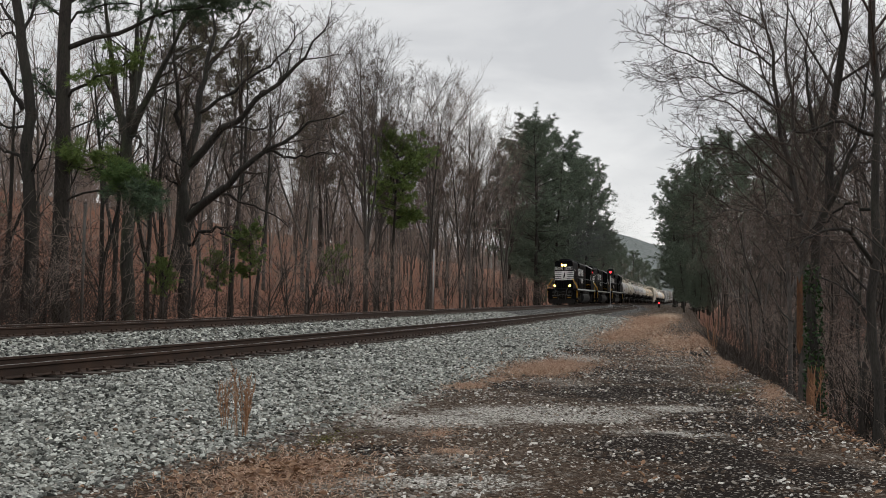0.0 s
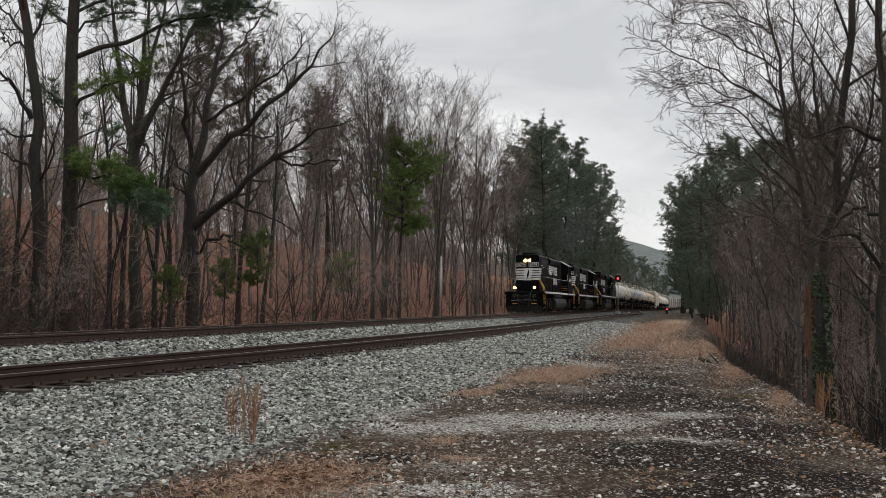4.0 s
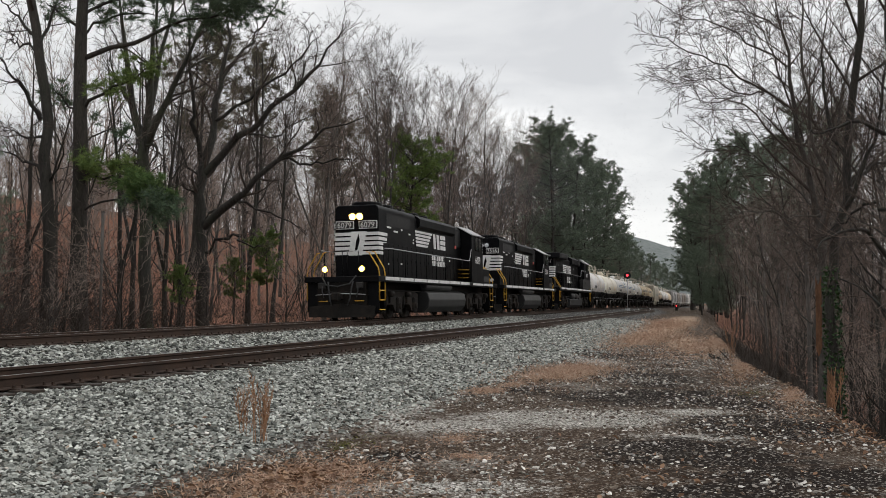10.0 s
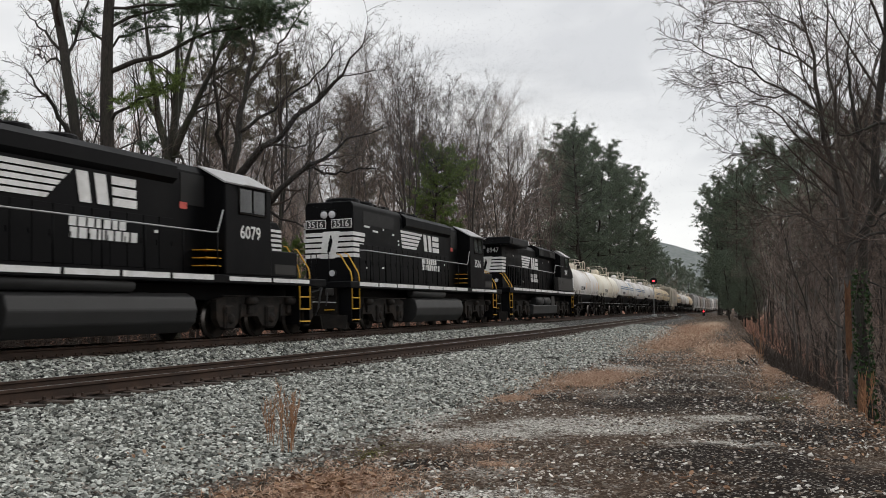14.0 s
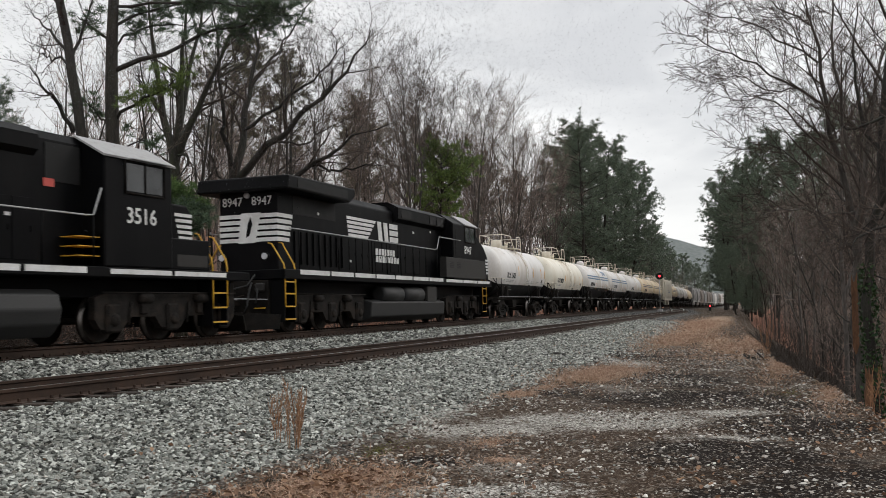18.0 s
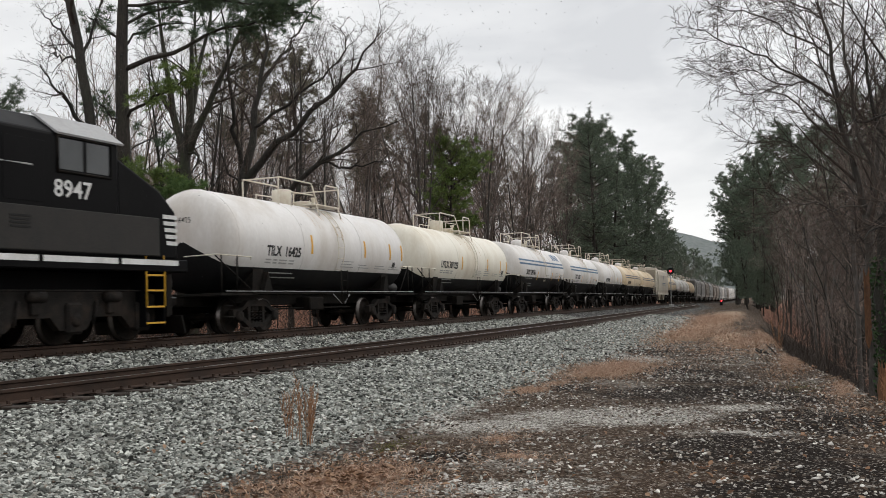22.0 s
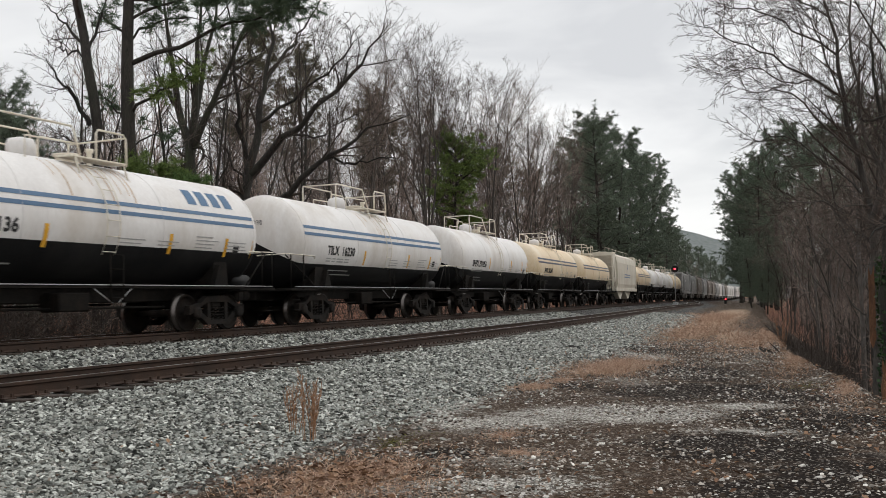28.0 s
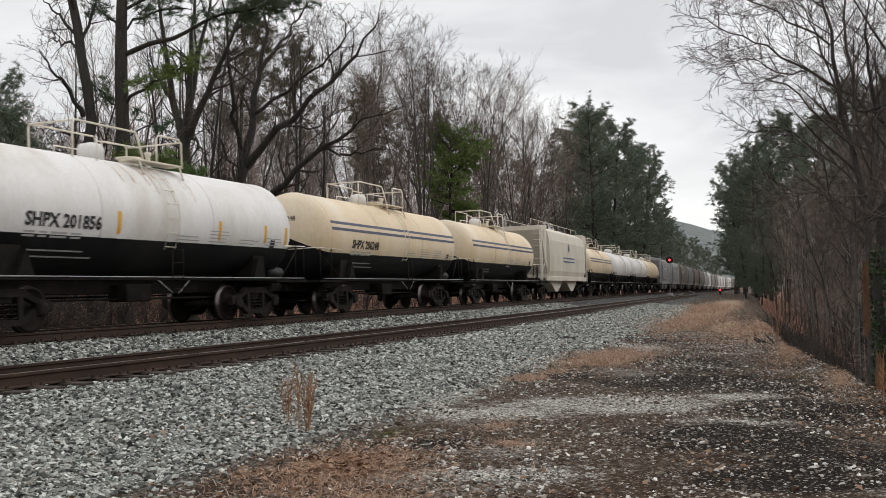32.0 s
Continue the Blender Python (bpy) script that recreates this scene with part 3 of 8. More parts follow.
def bare_tree(seed, height, radius, first=0.3, limbs=12, subs=6, twigs=5, ends=3, angle=(30, 60), reach=0.42, up=0.10, wobble=0.10, fork=0, lean=(0, 0), thick=0.011, trunk_sides=8, crook=0.085):
    """Trunk and limbs in one mesh, branches and twigs in another."""
    rng = np.random.default_rng(seed)
    trunk, bough, crown = Wood(), Wood(), Wood()
    stems = [(wander(rng, np.zeros(3), np.array((lean[0], lean[1], 1.0)), height, 9, crook, 0.06), radius, first)]
    if fork:
        base = stems[0][0]
        for k in range(fork):
            i = int(rng.integers(2, 4))
            d = side_dir(rng, base[i + 1] - base[i], math.radians(rng.uniform(16, 30)))
            stems.append((wander(rng, base[i], d, height * rng.uniform(0.6, 0.8), 8, 0.06, 0.09), radius * 0.65, 0.25))
    for pts, r0, f0 in stems:
        k = len(pts) - 1
        t = np.linspace(0, 1, k + 1)
        rad = r0 * (1 - t) ** 0.8 * 0.95 + 0.012
        if pts is stems[0][0]:
            rad[0] *= 1.35
            base_pts = pts.copy()
            base_pts[0, 2] -= 0.5
            trunk.limb(base_pts, rad, trunk_sides)
        else:
            bough.limb(pts, rad, 6)
        nl = limbs if pts is stems[0][0] else max(4, limbs // 2)
        for a in range(nl):
            tt = f0 + (1 - f0) * ((a + rng.uniform(0, 0.9)) / nl) ** 0.9
            tt = min(tt, 0.97)
            i = min(int(tt * k), k - 1)
            p = pts[i] + (pts[i + 1] - pts[i]) * (tt * k - i)
            r = float(np.interp(tt, t, rad))
            d = side_dir(rng, pts[i + 1] - pts[i], math.radians(rng.uniform(*angle)))
            ln = height * reach * (0.32 + 0.8 * math.sin(math.pi * (0.14 + 0.74 * (tt - f0) / (1 - f0)))) * rng.uniform(0.65, 1.2)
            lp = wander(rng, p, d, ln, 6, wobble, up)
            lr = np.linspace(min(r * 0.62, 0.035 * ln), thick * 1.2, 7)
            bough.limb(lp, lr, 5)
            for b in range(subs):
                u = 0.22 + 0.76 * (b + rng.uniform(0, 1)) / subs
                ii = min(int(u * 6), 5)
                q = lp[ii] + (lp[ii + 1] - lp[ii]) * (u * 6 - ii)
                d2 = side_dir(rng, lp[ii + 1] - lp[ii], math.radians(rng.uniform(25, 60)))
                l2 = ln * rng.uniform(0.3, 0.55) * (1.15 - 0.5 * u)
                bp = wander(rng, q, d2, l2, 4, wobble * 1.2, up * 0.9)
                br = np.linspace(max(thick * 0.9, float(lr[ii]) * 0.5), thick * 0.7, 5)
                crown.limb(bp, br, 4)
                for c in range(twigs):
                    v = 0.15 + 0.83 * (c + rng.uniform(0, 1)) / twigs
                    jj = min(int(v * 4), 3)
                    q2 = bp[jj] + (bp[jj + 1] - bp[jj]) * (v * 4 - jj)
                    d3 = side_dir(rng, bp[jj + 1] - bp[jj], math.radians(rng.uniform(22, 55)))
                    l3 = l2 * rng.uniform(0.35, 0.65)
                    tp = wander(rng, q2, d3, l3, 3, wobble * 1.3, up)
                    crown.limb(tp, np.linspace(thick * 0.7, thick * 0.45, 4), 3)
                    for e in range(ends):
                        w = rng.uniform(0.2, 0.95)
                        kk = min(int(w * 3), 2)
                        q3 = tp[kk] + (tp[kk + 1] - tp[kk]) * (w * 3 - kk)
                        d4 = side_dir(rng, tp[kk + 1] - tp[kk], math.radians(rng.uniform(20, 50)))
                        crown.limb(wander(rng, q3, d4, l3 * rng.uniform(0.4, 0.8), 2, wobble * 1.3, up), np.linspace(thick * 0.5, thick * 0.32, 3), 3)
    return trunk, crown, bough


def needles(rng, centres, size, count, blade=0.012):
    """Tufts of long needles: thin blades spreading from each centre."""
    n = len(centres) * count
    c = np.repeat(centres, count, axis=0)
    d = rng.normal(0, 1, (n, 3))
    d[:, 2] = d[:, 2] * 0.7 + 0.25
    d /= np.linalg.norm(d, axis=1)[:, None]
    side = np.cross(d, rng.normal(0, 1, (n, 3)))
    side /= np.linalg.norm(side, axis=1)[:, None] + 1e-9
    ln = size * rng.uniform(0.5, 1.1, n)[:, None]
    a = c + d * ln * 0.1
    v = np.stack([a - side * blade, a + side * blade, c + d * ln], 1).reshape(-1, 3)
    f = np.arange(n * 3).reshape(-1, 3)
    return v, f


def pine_tree(seed, height, radius, first=0.35, limbs=26, reach=0.22, tufts=9, count=26, size=0.34, blade=0.013, crown_shape=0.8, up=0.03):
    rng = np.random.default_rng(seed)
    wood, cen = Wood(), []
    pts = wander(rng, np.zeros(3), np.array((0.0, 0.0, 1.0)), height, 9, 0.02, 0.05)
    t = np.linspace(0, 1, 10)
    rad = radius * (1 - t) ** 0.75 + 0.015
    rad[0] *= 1.2
    b = pts.copy()
    b[0, 2] -= 0.5
    wood.limb(b, rad, 9)
    for a in range(limbs):
        tt = first + (0.985 - first) * (a + rng.uniform(0, 1)) / limbs
        i = min(int(tt * 9), 8)
        p = pts[i] + (pts[i + 1] - pts[i]) * (tt * 9 - i)
        rel = (tt - first) / (1 - first)
        ln = height * reach * (0.3 + crown_shape * math.sin(math.pi * (0.14 + rel * 0.74))) * rng.uniform(0.65, 1.2)
        d = side_dir(rng, np.array((0, 0, 1.0)), math.radians(rng.uniform(60, 95) - 30 * rel))
        lp = wander(rng, p, d, ln, 5, 0.09, up)
        wood.limb(lp, np.linspace(min(0.05, 0.03 * ln), 0.01, 6), 4)
        for c in range(tufts):
            u = 0.3 + 0.7 * (c + rng.uniform(0, 1)) / tufts
            j = min(int(u * 5), 4)
            q = lp[j] + (lp[j + 1] - lp[j]) * (u * 5 - j)
            off = rng.normal(0, 0.16, 3) * ln * 0.7
            e = q + off
            wood.limb(np.array([q, (q + e) / 2 + (0, 0, 0.03), e]), (0.008, 0.006, 0.004), 3)
            cen.append(e)
            cen.append(q + off * 0.55 + rng.normal(0, 0.06, 3))
    v, f = needles(rng, np.array(cen), size, count, blade)
    return wood, v, f


def plant_bare(name, wood, label, bark=None, twig=None):
    top = new(name)
    trunk, crown = wood[:2]
    for i, stem in enumerate(trunk if isinstance(trunk, list) else [trunk]):
        part("limb" if i else "trunk", stem.mesh("limb" if i else "trunk", bark or M_BARK), None, top)
    if len(wood) == 3:
        # the crown: boughs in bark, twigs on them
        b = wood[2]
        fb, fc = np.concatenate(b.f), np.concatenate(crown.f)
        me = mesh_of("crown", np.concatenate(b.v + crown.v), np.concatenate([fb, fc + b.n]), (bark or M_BARK, twig or M_TWIG))
        me.polygons.foreach_set("material_index", np.repeat([0, 1], [len(fb), len(fc)]).astype(np.int32))
    else:
        me = crown.mesh("crown", twig or M_TWIG, False)
    part("crown", me, None, top)
    tagged(top, label, "tree")
    return top


def plant_pine(name, built, label, needle=None):
    top = new(name)
    wood, v, f = built
    part("trunk", wood.mesh("trunk", M_PINEBARK), None, top)
    part("crown", mesh_of("crown", v, f, (needle or M_NEEDLE,)), None, top)
    tagged(top, label, "tree")
    return top


def rooted(s, l, turn=0.0, scale=1.0, tilt=0.0):
    x, y, z = top_of(s, l)
    return Matrix.Translation((float(x), float(y), float(z))) @ Matrix.Rotation(turn, 4, "Z") @ Matrix.Rotation(tilt, 4, "X") @ Matrix.Scale(scale, 4)


def again(ob, m):
    c = copy_thing(ob, m)
    c.matrix_basis = m
    return c


def smooth_line(pts, n):
    """A rounded line through a few turning points of a limb."""
    pts = np.array(pts, float)
    k = len(pts)
    u = np.linspace(0, k - 1, n)
    out = []
    for a in u:
        i = min(int(a), k - 2)
        f = a - i
        p0, p1, p2, p3 = pts[max(i - 1, 0)], pts[i], pts[i + 1], pts[min(i + 2, k - 1)]
        out.append(0.5 * (2 * p1 + (p2 - p0) * f + (2 * p0 - 5 * p1 + 4 * p2 - p3) * f * f + (3 * p1 - p0 - 3 * p2 + p3) * f ** 3))
    return np.array(out)


def grown_tree(seed, limbs, thick=0.010, subs=9, twigs=6, ends=3, sub_len=0.42, up=0.07, wobble=0.13, from_trunk=0.75, sides=9, gnarl=0.035):
    """A tree with its own set of main limbs: each is a thick end, its width and a few turning points; branches and twigs grow from them."""
    rng = np.random.default_rng(seed)
    stems, crown = [], Wood()
    for li, (r0, pts) in enumerate(limbs):
        trunk = Wood()
        stems.append(trunk)
        lp = smooth_line(pts, 12)
        lp[1:-1] += rng.normal(0, gnarl, lp[1:-1].shape)
        r1 = r0 * 0.62 if li == 0 else thick * 1.4
        lr = np.linspace(r0, r1, 12)
        if li == 0:
            lr[0] *= 1.3
        trunk.limb(lp, lr, sides if li == 0 else 6)
        ln = np.linalg.norm(lp[-1] - lp[0])
        n = subs if li else max(2, subs // 3)
        for b in range(n):
            u = (from_trunk if li == 0 else 0.15) + (1 - (from_trunk if li == 0 else 0.15)) * (b + rng.uniform(0, 1)) / n
            ii = min(int(u * 11), 10)
            q = lp[ii] + (lp[ii + 1] - lp[ii]) * (u * 11 - ii)
            d2 = side_dir(rng, lp[ii + 1] - lp[ii], math.radians(rng.uniform(25, 62)))
            l2 = max(0.8, ln * sub_len * (1.2 - 0.6 * u) * rng.uniform(0.6, 1.15))
            bp = wander(rng, q, d2, l2, 5, wobble, up)
            br = np.linspace(max(thick * 1.1, float(lr[ii]) * 0.45), thick * 0.8, 6)
            crown.limb(bp, br, 5)
            for c in range(twigs):
                v = 0.12 + 0.86 * (c + rng.uniform(0, 1)) / twigs
                jj = min(int(v * 5), 4)
                q2 = bp[jj] + (bp[jj + 1] - bp[jj]) * (v * 5 - jj)
                l3 = l2 * rng.uniform(0.3, 0.6)
                tp = wander(rng, q2, side_dir(rng, bp[jj + 1] - bp[jj], math.radians(rng.uniform(22, 58))), l3, 4, wobble * 1.1, up)
                crown.limb(tp, np.linspace(thick * 0.85, thick * 0.5, 5), 4)
                for e in range(ends):
                    w = rng.uniform(0.15, 0.95)
                    kk = min(int(w * 4), 3)
                    q3 = tp[kk] + (tp[kk + 1] - tp[kk]) * (w * 4 - kk)
                    l4 = l3 * rng.uniform(0.35, 0.7)
                    sp = wander(rng, q3, side_dir(rng, tp[kk + 1] - tp[kk], math.radians(rng.uniform(20, 52))), l4, 2, wobble * 1.2, up)
                    crown.limb(sp, np.linspace(thick * 0.55, thick * 0.4, 3), 3)
                    for _ in range(2):
                        w2 = rng.uniform(0.2, 0.9)
                        q4 = sp[0] + (sp[-1] - sp[0]) * w2
                        crown.limb(wander(rng, q4, side_dir(rng, sp[-1] - sp[0], math.radians(rng.uniform(20, 50))), l4 * 0.5, 2, wobble, up), (thick * 0.45, thick * 0.4, thick * 0.32), 3)
    return stems, crown


# kinds of wood in the background
OAK = [bare_tree(11 + i, 20.0, 0.17, 0.34, 14, 6, 5, 3, (26, 58), 0.27, 0.07, 0.12, fork=1, thick=0.009, crook=0.05) for i in range(4)]
POPLAR = [bare_tree(31 + i, 22.0, 0.15, 0.34, 16, 6, 5, 5, (18, 42), 0.25, 0.08, 0.085, thick=0.0108, fork=1, crook=0.03) for i in range(4)]
SPARSE = [bare_tree(41 + i, 18.0, 0.17, 0.42, 8, 4, 4, 2, (22, 50), 0.24, 0.06, 0.14, thick=0.010, crook=0.05, fork=1) for i in range(2)]
THIN = [bare_tree(51 + i, 11.0, 0.07, 0.2, 13, 5, 4, 2, (24, 55), 0.26, 0.07, 0.13, thick=0.008, trunk_sides=5, crook=0.07, lean=(0.08 * (i - 1), 0.05)) for i in range(3)]
BRUSH = [bare_tree(71 + i, 3.8, 0.03, 0.08, 9, 4, 3, 1, (20, 55), 0.5, 0.04, 0.16, fork=2, thick=0.007, trunk_sides=4) for i in range(3)]
FIR = [pine_tree(91 + i, 22.0, 0.24, 0.14, 66, 0.20, 13, 30, 0.5, 0.02) for i in range(3)]
ROUNDPINE = [pine_tree(97 + i, 20.0, 0.22, 0.52, 40, 0.22, 11, 26, 0.5, 0.02, 0.75, 0.06) for i in range(2)]


# ---------------------------------------------------------------- woods on both sides of the line
def scatter(rng, count, s_rng, l_fn, gap, taken, bias=1.15):
    out = []
    for _ in range(count * 12):
        if len(out) >= count:
            break
        s = s_rng[0] + (s_rng[1] - s_rng[0]) * rng.random() ** bias
        l = l_fn(rng, s)
        if all((s - a) ** 2 + (l - b) ** 2 > gap * gap for a, b in taken):
            taken.append((s, l))
            out.append((s, l))
    return out


def grove(kinds, name, label, places, rng, bark=None, size=(0.8, 1.2), pine=False, group="", needle=None, twig=None):
    first = []
    for i, k in enumerate(kinds):
        ob = plant_pine(name, k, label, needle) if pine else plant_bare(name, k, label, bark, twig)
        if group:
            ob["group"] = group
        first.append(ob)
    for i, (s, l) in enumerate(places):
        m = rooted(s, l, rng.uniform(0, 6.28), rng.uniform(*size), rng.uniform(-0.04, 0.04))
        if i < len(first):
            first[i].matrix_basis = m
        else:
            again(first[i % len(first)], m)
    return first


WOOD_RNG = random.Random(5)
_taken = [(28.2, -9.2), (28.9, -8.2), (33.7, -8.6), (38.4, -8.7), (41.5, -7.2), (70, -8.4)]


def left_edge(r, s):
    return -8.5 - (10 + min(32, max(0.0, (s - 48) * 0.6))) * r.random() ** 1.25


def right_edge(r, s):
    return float(np.interp(s, EDGE_S, EDGE_L)) + 2.4 + 1.0 * min(1, max(0, (s - 22) / 15)) + 26 * r.random() ** 1.3


def again_all(first, places, rng, size, group=""):
    for i, (s, l) in enumerate(places):
        c = again(first[i % len(first)], rooted(s, l, rng.uniform(0, 6.28), rng.uniform(*size), rng.uniform(-0.05, 0.05)))
        if group:
            c["group"] = group


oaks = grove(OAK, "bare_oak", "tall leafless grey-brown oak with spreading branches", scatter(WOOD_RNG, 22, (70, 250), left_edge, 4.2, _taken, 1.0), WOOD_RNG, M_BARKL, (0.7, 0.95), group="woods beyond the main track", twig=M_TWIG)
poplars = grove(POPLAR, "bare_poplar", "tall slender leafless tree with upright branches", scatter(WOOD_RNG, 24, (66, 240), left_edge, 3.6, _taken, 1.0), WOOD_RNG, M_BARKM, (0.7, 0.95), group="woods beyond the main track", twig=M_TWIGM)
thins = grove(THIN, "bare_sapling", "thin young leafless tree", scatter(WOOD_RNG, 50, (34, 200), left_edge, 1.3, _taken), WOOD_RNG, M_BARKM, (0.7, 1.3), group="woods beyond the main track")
bushes = grove(BRUSH, "bare_bush", "low tangle of leafless brush", scatter(WOOD_RNG, 90, (16, 140), lambda r, s: -5.6 - 9 * r.random() ** 1.5, 0.9, _taken), WOOD_RNG, None, (0.5, 1.05), group="brush along the main track")
# the taller row that makes the skyline along the line
again_all(oaks, [(92, -12.5), (99, -9.8), (112, -13), (106, -16)], WOOD_RNG, (0.95, 1.12), "woods beyond the main track")
again_all(poplars, [(57.5, -11), (64.5, -9.4), (68, -10.6), (75, -12), (82, -9.6), (88, -11), (94, -9.6), (102, -9.6), (109, -10.5), (116, -9.4), (123, -10.5)], WOOD_RNG, (0.78, 0.88), "woods beyond the main track")
again_all(thins, scatter(WOOD_RNG, 16, (30, 120), lambda r, s: -9 - 22 * r.random(), 0.9, _taken), WOOD_RNG, (0.45, 0.85), "woods beyond the main track")
# half-grown woods up the slope behind
again_all(oaks, [q for q in scatter(WOOD_RNG, 70, (40, 150), lambda r, s: -17 - 32 * r.random(), 2.2, _taken, 1.1) if q[0] > 24 - 1.6 * q[1]], WOOD_RNG, (0.42, 0.62), "woods up the slope")
again_all(poplars, [q for q in scatter(WOOD_RNG, 24, (40, 150), lambda r, s: -18 - 30 * r.random(), 2.2, _taken, 1.1) if q[0] > 24 - 1.6 * q[1]], WOOD_RNG, (0.4, 0.58), "woods up the slope")
# dark upright trunks behind the near row
grove(SPARSE, "dark_oak", "dark upright leafless oak behind the near trees", [(33.5, -10), (37.5, -12), (36.5, -9.6), (39.8, -11), (43.5, -13), (34, -15), (45.3, -10.2), (52, -12)], WOOD_RNG, M_BARK, (0.6, 0.85), group="woods beyond the main track", twig=M_TWIGD)
round_pines = grove(ROUNDPINE, "round_pine", "rounded olive-brown pine behind the bare trees", [(88, -22), (132, -22), (76, -26), (112, -24), (64, -24), (100, -27), (146, -20)], WOOD_RNG, None, (0.85, 1.0), True, "pines behind the bare trees", M_OLIVE)
firs = grove(FIR, "pine_tree", "tall dense dark green pine", [(135, -8.6), (143, -9.5), (152, -8.4), (148, -15), (162, -9.5), (172, -8.6), (165, -16), (184, -9.5), (198, -9), (212, -10), (180, -18)], WOOD_RNG, None, (1.06, 1.24), True, "pines by the line", M_FIRNEEDLE)
again_all(firs, [(230, -8.6), (248, -8.2), (262, -9.5)], WOOD_RNG, (0.8, 0.95), "pines by the line")
again_all(firs, [(278, -8.2), (300, -8.4), (325, -8.2), (350, -8.4), (380, -8.6), (420, -9), (290, -16), (460, -10)], WOOD_RNG, (0.66, 0.8), "pines by the line")
again_all(thins, [(205, -7.6), (218, -7.4), (236, -7.2), (255, -7.4), (270, -7.3), (290, -7.5), (315, -7.3)], WOOD_RNG, (0.8, 1.1), "woods beyond the main track")

# the other side, down the bank
dark_thins = grove(THIN[:2], "bank_sapling", "thin dark leafless tree on the bank", [(17.0, 18.4), (22.5, 18.2), (15.2, 18.6), (25.5, 18.6), (29, 19.4), (33, 18.8)], WOOD_RNG, None, (0.8, 1.1), group="woods down the bank", twig=M_TWIGM)
_right = [(20.1, 16.2), (19.2, 16.4), (18.1, 17.3)]
again_all(dark_thins, scatter(WOOD_RNG, 140, (22, 150), right_edge, 0.7, _right, 1.3), WOOD_RNG, (0.6, 1.2), "woods down the bank")
again_all(oaks, scatter(WOOD_RNG, 14, (24, 90), right_edge, 2.4, _right), WOOD_RNG, (0.45, 0.62), "woods down the bank")
again_all(poplars, scatter(WOOD_RNG, 22, (22, 120), right_edge, 2.0, _right), WOOD_RNG, (0.45, 0.72), "woods down the bank")
again_all(bushes, scatter(WOOD_RNG, 90, (17, 80), lambda r, s: float(np.interp(s, EDGE_S, EDGE_L)) + 2.0 + 1.2 * min(1, max(0, (s - 22) / 15)) + 7 * r.random(), 0.8, _right), WOOD_RNG, (0.5, 1.0), "brush down the bank")
again_all(firs, [(112, 24), (122, 21), (131, 21), (140, 19), (150, 17), (158, 14.8), (166, 12.6), (175, 10.6), (185, 9.0), (200, 8.4), (216, 8.0), (235, 8.0), (182, 14), (196, 13), (210, 15), (150, 24), (136, 27), (255, 9), (280, 9), (310, 10)], WOOD_RNG, (1.02, 1.2), "pines by the line")
again_all(firs, [(345, 10), (385, 10), (430, 10), (480, 9), (500, -9), (540, 10)], WOOD_RNG, (0.7, 0.9), "pines by the line")


again_all(firs, [(122 + 6.5 * k, 11.6 - 0.018 * (6.5 * k) + (k % 3) * 1.9) for k in range(20)], WOOD_RNG, (0.22, 0.42), "young pines under the tall ones")
again_all(firs, [(138, -7.6), (150, -7.2), (160, -7.8), (171, -7.3), (186, -7.6), (201, -7.4), (220, -7.6), (241, -7.4), (262, -7.3)], WOOD_RNG, (0.25, 0.42), "young pines under the tall ones")


def spindles(a, b, ra, rb, rng):
    """Many straight tapered three-sided stems from a to b at once."""
    n = len(a)
    d = b - a
    u = np.cross(d, rng.normal(0, 1, (n, 3)))
    u /= np.linalg.norm(u, axis=1)[:, None] + 1e-9
    w = np.cross(d, u)
    w /= np.linalg.norm(w, axis=1)[:, None] + 1e-9
    ring = [u, -0.5 * u + 0.87 * w, -0.5 * u - 0.87 * w]
    v = np.stack([a + q * ra[:, None] for q in ring] + [b + q * rb[:, None] for q in ring], 1).reshape(-1, 3)
    k = (np.arange(n) * 6)[:, None]
    return v, np.concatenate([np.concatenate([k + i, k + (i + 1) % 3, k + 3 + (i + 1) % 3, k + 3 + i], 1) for i in range(3)])


